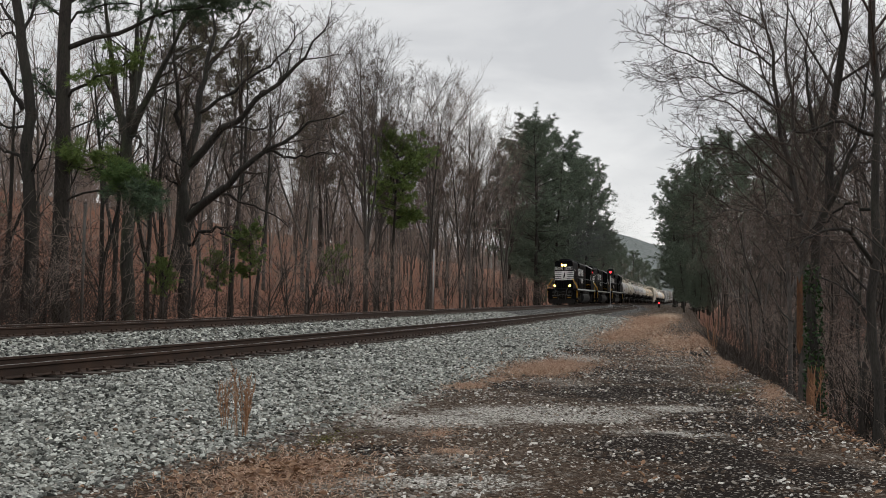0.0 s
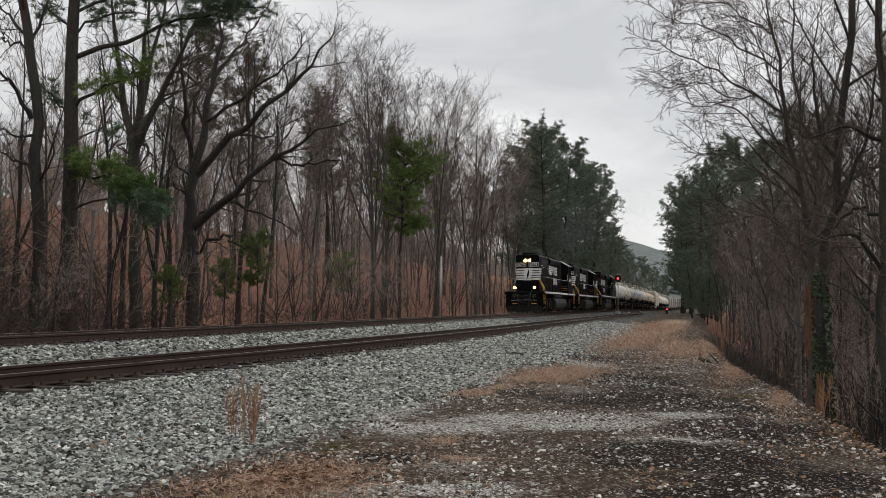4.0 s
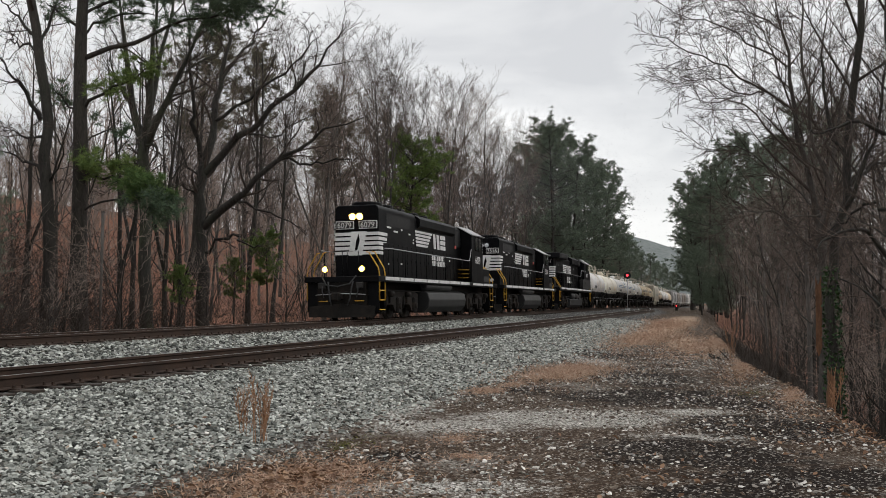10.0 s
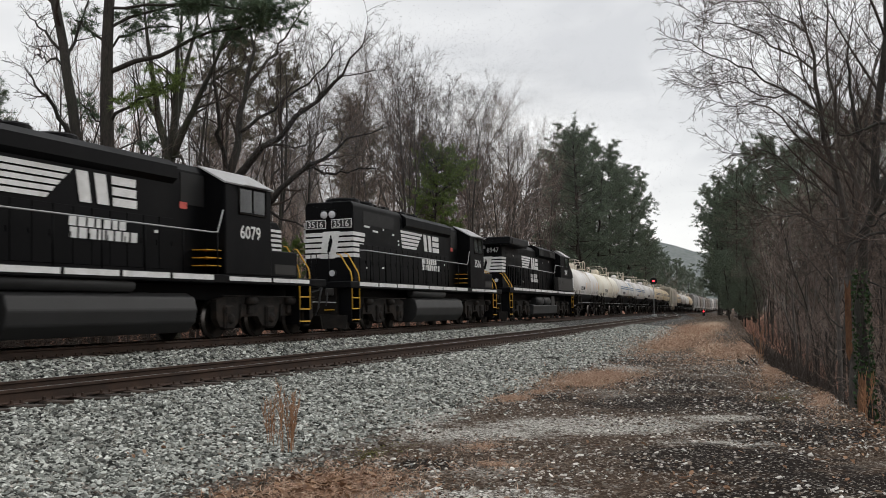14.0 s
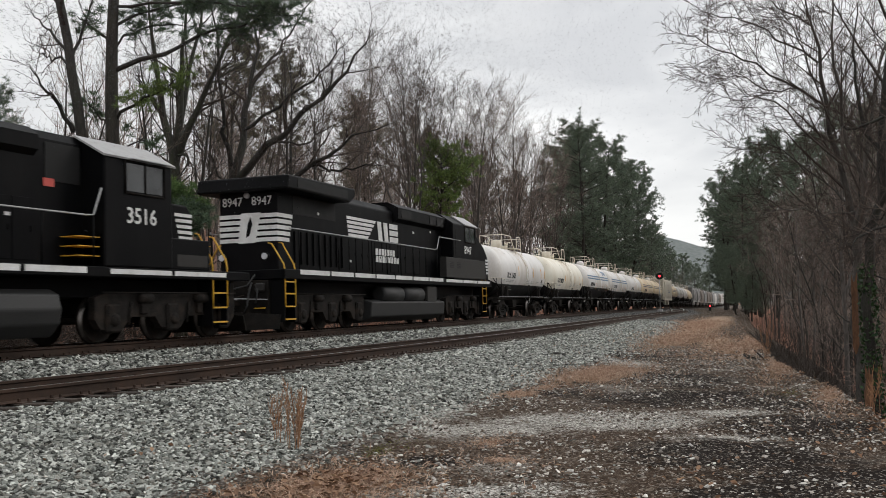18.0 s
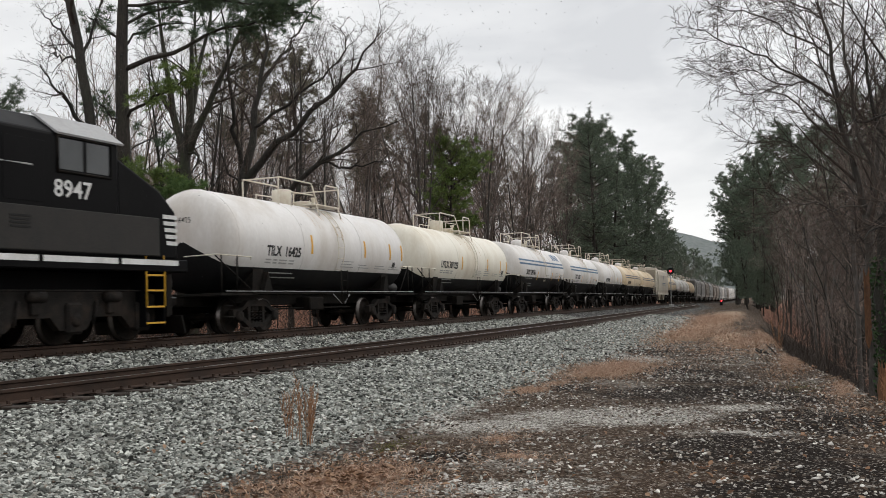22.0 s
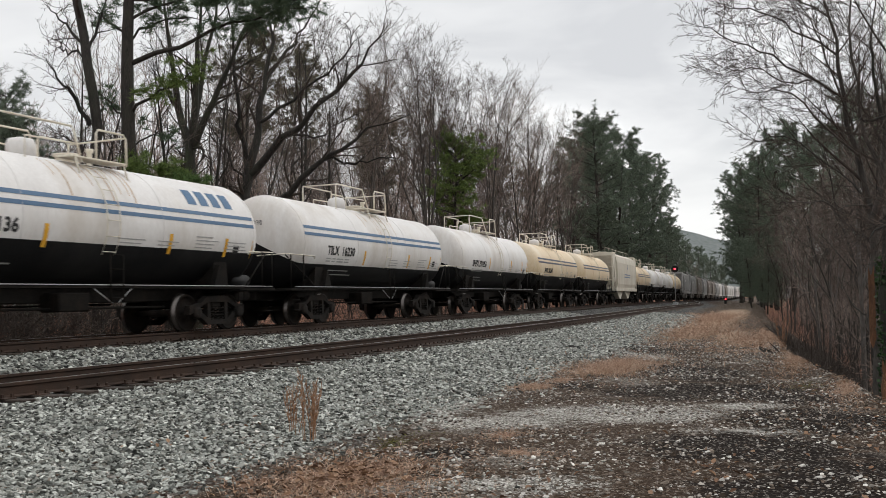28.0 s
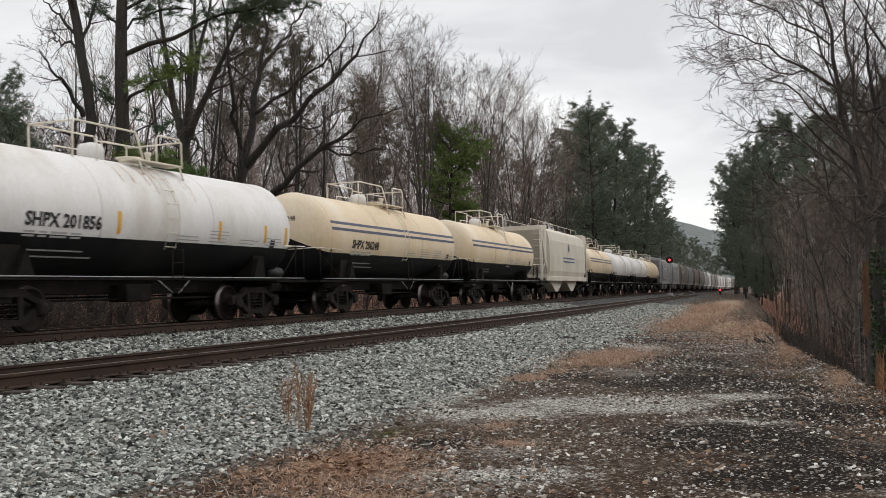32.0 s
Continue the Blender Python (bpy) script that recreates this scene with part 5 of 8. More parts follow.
M_TREAD = mat("worn_wheel_tread", (0.10, 0.09, 0.085), (0.18, 0.165, 0.155), 5, 0.35, 1.0, 0.05, 0.001, 50)
M_WHITE = mat("white_marking_paint", (0.55, 0.55, 0.54), (0.74, 0.74, 0.73), 3, 0.55, 0, 0.05, 0.002, 30, (0.3, 0.28, 0.25), 0.4, 2.0)
M_YELLOW = mat("safety_yellow_paint", (0.52, 0.28, 0.02), (0.66, 0.38, 0.04), 4, 0.5, 0, 0.05, 0.002, 30, (0.25, 0.13, 0.03), 0.4, 3.0)
M_GREY = mat("grey_roof_panel", (0.28, 0.28, 0.28), (0.42, 0.42, 0.42), 2, 0.6, 0, 0.1, 0.003, 30, (0.12, 0.11, 0.10), 0.5, 2.0)
M_DUST = mat("dust_coated_black", (0.010, 0.0095, 0.009), (0.03, 0.027, 0.024), 2, 0.75, 0, 0.2, 0.004, 40, (0.015, 0.014, 0.013), 0.5, 1.5)
M_TANKGREY = mat("dusty_fuel_tank", (0.009, 0.009, 0.0095), (0.024, 0.024, 0.024), 1.5, 0.6, 0, 0.15, 0.004, 30, (0.015, 0.014, 0.013), 0.5, 1.2)
M_GRILLE = mat("dark_grille", (0.004, 0.004, 0.004), (0.010, 0.010, 0.010), 4, 0.8, 0, 0.4, 0.004, 80)
M_INK = mat("black_lettering", (0.012, 0.012, 0.012), (0.03, 0.03, 0.03), 4, 0.7, 0, 0, 0, 40)
M_RED = mat("red_placard", (0.4, 0.06, 0.05), (0.55, 0.10, 0.08), 4, 0.6, 0, 0, 0, 40)
M_LAMP = glow("lit_headlight", (1.0, 0.52, 0.085), 14.0)
M_LENS = mat("unlit_lamp_glass", (0.4, 0.4, 0.42), (0.6, 0.6, 0.62), 8, 0.12, 0, 0, 0, 40, spec=0.8)
M_HOSE = mat("rubber_hose", (0.02, 0.02, 0.02), (0.05, 0.05, 0.05), 10, 0.7, 0, 0.1, 0.002, 60)


def window_glass():
    m, n, l, b = nodes_of("cab_window_glass")
    b.inputs["Base Color"].default_value = (0.02, 0.024, 0.026, 1)
    b.inputs["Roughness"].default_value = 0.05
    b.inputs["Specular IOR Level"].default_value = 0.8
    return m


M_GLASS = window_glass()


def tube(bm, pts, r, n=6, mi=0):
    pts = [Vector(p) for p in pts]
    rings = []
    for i, p in enumerate(pts):
        d = (pts[min(i + 1, len(pts) - 1)] - pts[max(i - 1, 0)]).normalized()
        u = d.cross(Vector((0, 0, 1)) if abs(d.z) < 0.95 else Vector((0, 1, 0))).normalized()
        w = d.cross(u)
        rings.append([bm.verts.new(p + (u * math.cos(a) + w * math.sin(a)) * r) for a in (2 * math.pi * k / n for k in range(n))])
    for a, b in zip(rings, rings[1:]):
        for k in range(n):
            f = bm.faces.new((a[k], a[(k + 1) % n], b[(k + 1) % n], b[k]))
            f.smooth, f.material_index = True, mi
    bm.faces.new(rings[0][::-1])
    bm.faces.new(rings[-1])


def disc_stack(bm, rings, axis="Y", centre=(0, 0, 0), n=20, mis=None, smooth=True):
    """A turned body: rings of (place along the axis, radius)."""
    c = Vector(centre)
    made = []
    for h, r in rings:
        row = []
        for k in range(n):
            a = 2 * math.pi * k / n
            u, v = math.cos(a) * r, math.sin(a) * r
            row.append(bm.verts.new(c + Vector({"X": (h, u, v), "Y": (v, h, u), "Z": (u, v, h)}[axis])))
        made.append(row)
    for i, (a, b) in enumerate(zip(made, made[1:])):
        for k in range(n):
            f = bm.faces.new((a[k], a[(k + 1) % n], b[(k + 1) % n], b[k]))
            f.smooth = smooth
            f.material_index = mis[i] if mis else 0
    bm.faces.new(made[0][::-1])
    bm.faces.new(made[-1])


def box_part(name, material, parent, *dims, bevel=0.0, seg=2, label=""):
    bm = bmesh.new()
    rounded_box(bm, *dims, bevel=bevel, seg=seg)
    return part(name, bm, material, parent, label)


def plates(name, material, parent, polys, y, thick=0.004, side=1, label=""):
    """Flat markings on a side: outlines in x, z laid a few millimetres proud of the side at y."""
    bm = bmesh.new()
    for poly in polys:
        lo = [bm.verts.new((x, side * y, z)) for x, z in poly]
        hi = [bm.verts.new((x, side * (y + thick), z)) for x, z in poly]
        try:
            bm.faces.new(hi)
            for i in range(len(poly)):
                bm.faces.new((lo[i], lo[(i + 1) % len(poly)], hi[(i + 1) % len(poly)], hi[i]))
        except ValueError:
            pass
    bmesh.ops.recalc_face_normals(bm, faces=bm.faces)
    return part(name, bm, material, parent, label)


TEXT_MESH = {}


def writing(parent, words, height, place, facing, material, name="lettering", squeeze=1.0, bold=0.0):
    """Built-in lettering as a thin mesh. place: its lower left corner as read; facing: +Y, -Y, +X or -X."""
    key = (words, height, squeeze, bold)
    if key not in TEXT_MESH:
        cu = bpy.data.curves.new("lettering", "FONT")
        cu.body, cu.size, cu.extrude, cu.resolution_u, cu.offset = words, height * 1.38, 0.002, 2, bold
        ob = bpy.data.objects.new("lettering", cu)
        scene.collection.objects.link(ob)
        me = bpy.data.meshes.new_from_object(ob.evaluated_get(bpy.context.evaluated_depsgraph_get()))
        bpy.data.objects.remove(ob)
        for v in me.vertices:
            v.co.x *= squeeze
        me.materials.clear()
        TEXT_MESH[key] = me
    me = TEXT_MESH[key]
    if not me.materials:
        me.materials.append(material)
    ob = new(name, me)
    ob.parent = parent
    cols = {"+Y": ((-1, 0, 0), (0, 0, 1), (0, 1, 0)), "-Y": ((1, 0, 0), (0, 0, 1), (0, -1, 0)), "+X": ((0, 1, 0), (0, 0, 1), (1, 0, 0)), "-X": ((0, -1, 0), (0, 0, 1), (-1, 0, 0))}[facing]
    m = Matrix(cols).transposed().to_4x4()
    m.translation = place
    ob.matrix_basis = m
    return ob


WHEELS = []
SHARED = {}


def shared(key, make):
    if key not in SHARED:
        bm = bmesh.new()
        make(bm)
        me = bpy.data.meshes.new(key[0])
        bm.to_mesh(me)
        bm.free()
        SHARED[key] = me
    return SHARED[key]


def wheelset(parent, x, r):
    def make(bm):
        for s in (-1, 1):
            rings = [(0.66, r * 0.3), (0.67, r * 0.86), (0.665, r + 0.03), (0.69, r + 0.028), (0.70, r), (0.805, r - 0.004), (0.805, r * 0.88), (0.76, r * 0.82), (0.75, r * 0.36), (0.80, r * 0.30), (0.80, 0.10)]
            disc_stack(bm, [(s * h, q) for h, q in rings], "Y", n=26, mis=[0, 0, 0, 0, 1, 0, 0, 0, 0, 0])
            for k in range(3):
                a = 2 * math.pi * k / 3
                disc_stack(bm, [(s * 1.06, 0.016), (s * 1.075, 0.014)], "Y", (math.sin(a) * 0.06, 0, math.cos(a) * 0.06), 6)
        disc_stack(bm, [(-1.06, 0.085), (1.06, 0.085)], "Y", n=10)
        bmesh.ops.recalc_face_normals(bm, faces=bm.faces)

    me = shared(("wheelset", r), make)
    if not me.materials:
        me.materials.append(M_WHEEL)
        me.materials.append(M_TREAD)
    ob = part("wheelset", me, None, parent)
    ob.location = (x, 0, r)
    WHEELS.append((ob, x, r))
    return ob


def freight_bogie(car, x):
    """Two cast side frames with springs, a bolster and two wheelsets."""
    b = new("bogie")
    b.parent = car
    b.location = (x, 0, 0)

    def frame_shape(bm, s):
        y0, y1 = s * 0.94, s * 1.1
        lo, hi = min(y0, y1), max(y0, y1)
        top = [(-1.15, 0.40), (-1.15, 0.62), (-0.72, 0.68), (-0.42, 0.86), (0.42, 0.86), (0.72, 0.68), (1.15, 0.62), (1.15, 0.40), (0.86, 0.52), (0.44, 0.70), (-0.44, 0.70), (-0.86, 0.52)]
        low = [(-0.98, 0.42), (-0.66, 0.30), (-0.42, 0.15), (0.42, 0.15), (0.66, 0.30), (0.98, 0.42), (0.86, 0.52), (0.60, 0.42), (0.36, 0.27), (-0.36, 0.27), (-0.60, 0.42), (-0.86, 0.52)]
        for prof in (top, low):
            fa = [bm.verts.new((p, lo, q)) for p, q in prof]
            fb = [bm.verts.new((p, hi, q)) for p, q in prof]
            bm.faces.new(fa)
            bm.faces.new(fb[::-1])
            n = len(prof)
            for i in range(n):
                bm.faces.new((fa[i], fb[i], fb[(i + 1) % n], fa[(i + 1) % n]))
        for k in (-0.36, 0.36):
            rounded_box(bm, k - 0.06, k + 0.06, lo + 0.01, hi - 0.01, 0.2, 0.75)
        for sg in (-1, 1):
            disc_stack(bm, [(s * 1.02, 0.15), (s * 1.16, 0.14), (s * 1.17, 0.08)], "Y", (sg * 0.89, 0, 0.457), 12)
        bmesh.ops.recalc_face_normals(bm, faces=bm.faces)

    for s in (-1, 1):
        part("side_frame", shared(("side_frame", s), lambda bm: frame_shape(bm, s)), M_TRUCK, b)

        def spring_shape(bm):
            for k in (-0.2, 0.0, 0.2):
                pts = [(k + 0.075 * math.cos(a * 0.9), s * 1.02 + 0.075 * math.sin(a * 0.9), 0.27 + 0.30 * a / 24) for a in range(25)]
                tube(bm, pts, 0.018, 4)
        part("spring_nest", shared(("spring_nest", s), spring_shape), M_TRUCK, b)
    part("bolster", shared(("bolster",), lambda bm: rounded_box(bm, -0.2, 0.2, -1.05, 1.05, 0.56, 0.80, 0.03)), M_UNDER, b)
    for dx in (-0.89, 0.89):
        wheelset(b, dx, 0.457)
    return b


def coupler(car, x, z=0.88):
    s = 1 if x > 0 else -1

    def make(bm):
        rounded_box(bm, min(0, -0.55 * s), max(0, -0.55 * s), -0.08, 0.08, -0.09, 0.09, 0.02)
        rounded_box(bm, -0.16, 0.13, -0.17, 0.15, -0.16, 0.16, 0.05)
        tube(bm, [(-0.1 * s, 0.45, 0.2), (-0.12 * s, 0.2, 0.15), (-0.1 * s, -0.45, 0.2)], 0.014, 5)
    ob = part("coupler", shared(("coupler", s), make), M_TRUCK, car)
    ob.location = (x - 0.12 * s, 0, z)


def loco_bogie(car, x, r=0.508):
    b = new("bogie")
    b.parent = car
    b.location = (x, 0, 0)

    def side(bm, s):
        lo, hi = sorted((s * 1.0, s * 1.18))
        prof = [(-2.6, 0.52), (-2.6, 1.0), (-2.2, 1.08), (2.2, 1.08), (2.6, 1.0), (2.6, 0.52), (2.42, 0.3), (1.72, 0.3), (1.45, 0.56), (0.6, 0.56), (0.36, 0.3), (-0.36, 0.3), (-0.6, 0.56), (-1.45, 0.56), (-1.72, 0.3), (-2.42, 0.3)]
        fa = [bm.verts.new((p, lo, q)) for p, q in prof]
        fb = [bm.verts.new((p, hi, q)) for p, q in prof]
        bm.faces.new(fa)
        bm.faces.new(fb[::-1])
        for i in range(len(prof)):
            bm.faces.new((fa[i], fb[i], fb[(i + 1) % len(prof)], fa[(i + 1) % len(prof)]))
        for k in (-2.07, 0.0, 2.07):
            rounded_box(bm, k - 0.22, k + 0.22, min(s * 1.02, s * 1.27), max(s * 1.02, s * 1.27), 0.22, 0.86, 0.05)
            disc_stack(bm, [(s * 1.2, 0.17), (s * 1.31, 0.13), (s * 1.32, 0.05)], "Y", (k, 0, r), 12)
        for k in (-1.05, 1.05):
            # brake cylinder and its rigging
            disc_stack(bm, [(-0.24, 0.03), (-0.22, 0.12), (0.16, 0.12), (0.2, 0.05)], "X", (k, s * 1.24, 0.98), 12)
            tube(bm, [(k + 0.4, s * 1.22, 0.9), (k + 0.5, s * 1.2, 0.4)], 0.03, 5)
            rounded_box(bm, k - 0.10, k + 0.10, min(s * 1.16, s * 1.26), max(s * 1.16, s * 1.26), 0.62, 0.92, 0.02)
        tube(bm, [(-2.5, s * 1.3, 1.1), (2.5, s * 1.3, 1.1)], 0.02, 5)
        bmesh.ops.recalc_face_normals(bm, faces=bm.faces)

    for s in (-1, 1):
        part("side_frame", shared(("loco_side_frame", s), lambda bm: side(bm, s)), M_TRUCK, b)
    part("bolster", shared(("loco_bolster",), lambda bm: rounded_box(bm, -1.9, 1.9, -0.9, 0.9, 0.62, 1.0, 0.04)), M_UNDER, b)
    for dx in (-2.07, 0.0, 2.07):
        wheelset(b, dx, r)
    return b


def posts_and_rail(car, xs, y, z0, z1, material, name="handrail_post"):
    for x in xs:
        part(name, shared((name, round(z1 - z0, 2)), lambda bm: tube(bm, [(0, 0, 0), (0, 0, z1 - z0)], 0.02, 5)), material, car).location = (x, y, z0)


def prism(bm, prof, y0, y1, bevel=0.0):
    """A body with one outline in x, z, from y0 to y1."""
    a = [bm.verts.new((x, y0, z)) for x, z in prof]
    b = [bm.verts.new((x, y1, z)) for x, z in prof]
    fs = [bm.faces.new(a), bm.faces.new(b[::-1])]
    for i in range(len(prof)):
        fs.append(bm.faces.new((a[i], b[i], b[(i + 1) % len(prof)], a[(i + 1) % len(prof)])))
    bmesh.ops.recalc_face_normals(bm, faces=fs)
    if bevel:
        bmesh.ops.bevel(bm, geom=list({e for f in fs for e in f.edges}), offset=bevel, segments=2, affect="EDGES", profile=0.5, clamp_overlap=True)


def cross_body(bm, sect, x0, x1, bevel=0.0):
    """A long body with one outline in y, z, from x0 to x1."""
    a = [bm.verts.new((x0, y, z)) for y, z in sect]
    b = [bm.verts.new((x1, y, z)) for y, z in sect]
    fs = [bm.faces.new(a), bm.faces.new(b[::-1])]
    for i in range(len(sect)):
        fs.append(bm.faces.new((a[i], b[i], b[(i + 1) % len(sect)], a[(i + 1) % len(sect)])))
    bmesh.ops.recalc_face_normals(bm, faces=fs)
    if bevel:
        bmesh.ops.bevel(bm, geom=list({e for f in fs for e in f.edges}), offset=bevel, segments=2, affect="EDGES", profile=0.5, clamp_overlap=True)


def side_emblem(car, x0, z0, z1, y):
    """Speed stripes, the two-letter emblem as plain blocks, and two lines of bars below it."""
    for s in (-1, 1):
        sg = -1 if s > 0 else 1
        h = z1 - z0
        at = (lambda d: x0 + sg * d)
        polys = []
        for k in range(5):
            a, b = z1 - h * (k * 0.215), z1 - h * (k * 0.215 + 0.15)
            e = 2.55 - 0.17 * k
            polys.append([(at(0.03 * k), a), (at(e), a), (at(e - 0.10), b), (at(0.03 * k + 0.02), b)])
        for i, p in enumerate(polys):
            plates("speed_stripe", M_WHITE, car, [p], y, side=s)
        n0 = 2.6
        # two plain slanted blocks, then three stacked bars
        for a, b, lo in ((0.05, 0.42, 0.0), (0.62, 1.0, 0.0)):
            plates("emblem", M_WHITE, car, [[(at(n0 + a), z1 - lo), (at(n0 + b), z1 - lo), (at(n0 + b + 0.12), z0), (at(n0 + a + 0.12), z0)]], y + 0.001, side=s, label="plain white block emblem")
        q = n0 + 1.2
        curve = [[(at(q + 0.02 * k), z1 - h * 0.36 * k), (at(q + 0.85 + 0.02 * k), z1 - h * 0.36 * k), (at(q + 0.83 + 0.02 * k), z1 - h * (0.36 * k + 0.28)), (at(q + 0.02 * k), z1 - h * (0.36 * k + 0.28))] for k in range(3)]
        for c in curve:
            plates("emblem", M_WHITE, car, [c], y + 0.002, side=s)
        for row, (a, b) in enumerate(((z0 - 0.30, z0 - 0.53), (z0 - 0.56, z0 - 0.79))):
            bars, d = [], 2.45 + (0.02 if row else 0.0)
            widths = (0.22, 0.22, 0.2, 0.18, 0.22, 0.16, 0.22) if row == 0 else (0.22, 0.24, 0.23, 0.2, 0.22, 0.19, 0.21, 0.22)
            for w in widths:
                bars.append([(at(d), a), (at(d + w), a), (at(d + w - 0.02), b), (at(d - 0.02), b)])
                d += w + 0.07
            for bar in bars:
                plates("name_bar", M_WHITE, car, [bar], y + 0.006, side=s)


# ---------------------------------------------------------------- locomotives
def end_stripes(car, x, half, z0, z1, wrap, face=1):
    """White end band with dark bars: five stripes that wrap round the corners, and a plain white middle block."""
    h = (z1 - z0) / 5
    for k in range(5):
        a, b = z0 + k * h + 0.03, z0 + (k + 1) * h - 0.03
        bm = bmesh.new()
        rounded_box(bm, min(x, x + face * 0.005), max(x, x + face * 0.005), -half - 0.004, half + 0.004, a, b)
        for s in (-1, 1):
            e = wrap * (0.75 + 0.06 * k)
            rounded_box(bm, min(x, x - face * e), max(x, x - face * e), min(s * half, s * (half + 0.005)), max(s * half, s * (half + 0.005)), a, b)
        part("end_stripe", bm, M_WHITE, car)
    bm = bmesh.new()
    prof = [(-0.34, z0), (0.22, z0), (0.42, z1), (-0.22, z1)]
    vs = [bm.verts.new((x + face * 0.008, y, z)) for y, z in prof]
    bm.faces.new(vs)
    part("end_panel", bm, M_WHITE, car, "plain white end panel")
    bm = bmesh.new()
    for prof in ([(-0.08, z0 + 0.18 * (z1 - z0)), (0.04, z0 + 0.25 * (z1 - z0)), (0.14, z0 + 0.62 * (z1 - z0)), (0.08, z0 + 0.9 * (z1 - z0)), (-0.02, z0 + 0.6 * (z1 - z0))],):
        bm.faces.new([bm.verts.new((x + face * 0.012, y, z)) for y, z in prof])
    part("end_mark", bm, M_BLACK, car, "plain black shape")


def hood_end_lamps(car, x, zc, lit, half):
    bm = bmesh.new()
    rounded_box(bm, x - 0.02, x + 0.05, -0.3, 0.3, zc - 0.17, zc + 0.17, 0.04, 2)
    part("headlight_housing", bm, M_BLACK, car)
    for s in (-1, 1):
        bm = bmesh.new()
        disc_stack(bm, [(0.0, 0.13), (0.03, 0.125), (0.035, 0.02)], "X", (x + 0.05, s * 0.15, zc), 16)
        part("headlight", bm, M_LAMP if lit else M_LENS, car, "lit warm headlight" if lit else "round unlit lamp")


def number_boards(car, x, words, z0, z1, half):
    for s in (-1, 1):
        bm = bmesh.new()
        y0, y1 = sorted((s * 0.10, s * (half - 0.04)))
        rounded_box(bm, x, x + 0.03, y0, y1, z0, z1, 0.06, 3)
        b = part("number_board", bm, M_WHITE, car, "rounded number board")
        bm = bmesh.new()
        rounded_box(bm, x + 0.028, x + 0.036, y0 + 0.03, y1 - 0.03, z0 + 0.03, z1 - 0.03, 0.003)
        part("number_panel", bm, M_INK, b)
        writing(b, words, (z1 - z0) * 0.72, (x + 0.038, y0 + 0.07, z0 + (z1 - z0) * 0.15), "+X", M_WHITE, "number", 0.95)


def front_rails(car, x, half, z_deck, material=None):
    """Bent yellow grab rails beside the steps at one end."""
    f = 1 if x > 0 else -1
    for s in (-1, 1):
        for dx, top in ((0.0, 2.55), (-0.62, 2.6)):
            bm = bmesh.new()
            tube(bm, [(x + f * dx, s * 0.95, top), (x + f * dx, s * 1.05, top - 0.02), (x + f * dx, s * 1.42, 1.95), (x + f * dx, s * 1.46, 1.75), (x + f * dx, s * 1.46, 0.75)], 0.022, 6)
            part("grab_rail", bm, material or M_YELLOW, car, "bent yellow grab rail")


def end_steps(car, x):
    f = 1 if x > 0 else -1
    for s in (-1, 1):
        bm = bmesh.new()
        for dx in (0.0, -0.62):
            prism(bm, [(x + f * dx - 0.02, 0.30), (x + f * dx + 0.02, 0.30), (x + f * dx + 0.02, 1.55), (x + f * dx - 0.02, 1.55)], min(s * 1.0, s * 1.44), max(s * 1.0, s * 1.44))
        part("step_frame", bm, M_BLACK, car)
        for k, z in enumerate((0.36, 0.72, 1.08, 1.42)):
            bm = bmesh.new()
            rounded_box(bm, min(x, x - f * 0.62), max(x, x - f * 0.62), min(s * 1.12, s * 1.45), max(s * 1.12, s * 1.45), z, z + 0.03, 0.005)
            st = part("step", bm, M_BLACK, car)
            box_part("step_edge", M_YELLOW, st, min(x, x - f * 0.62), max(x, x - f * 0.62), min(s * 1.45, s * 1.462), max(s * 1.45, s * 1.462), z, z + 0.04, label="yellow step edge")


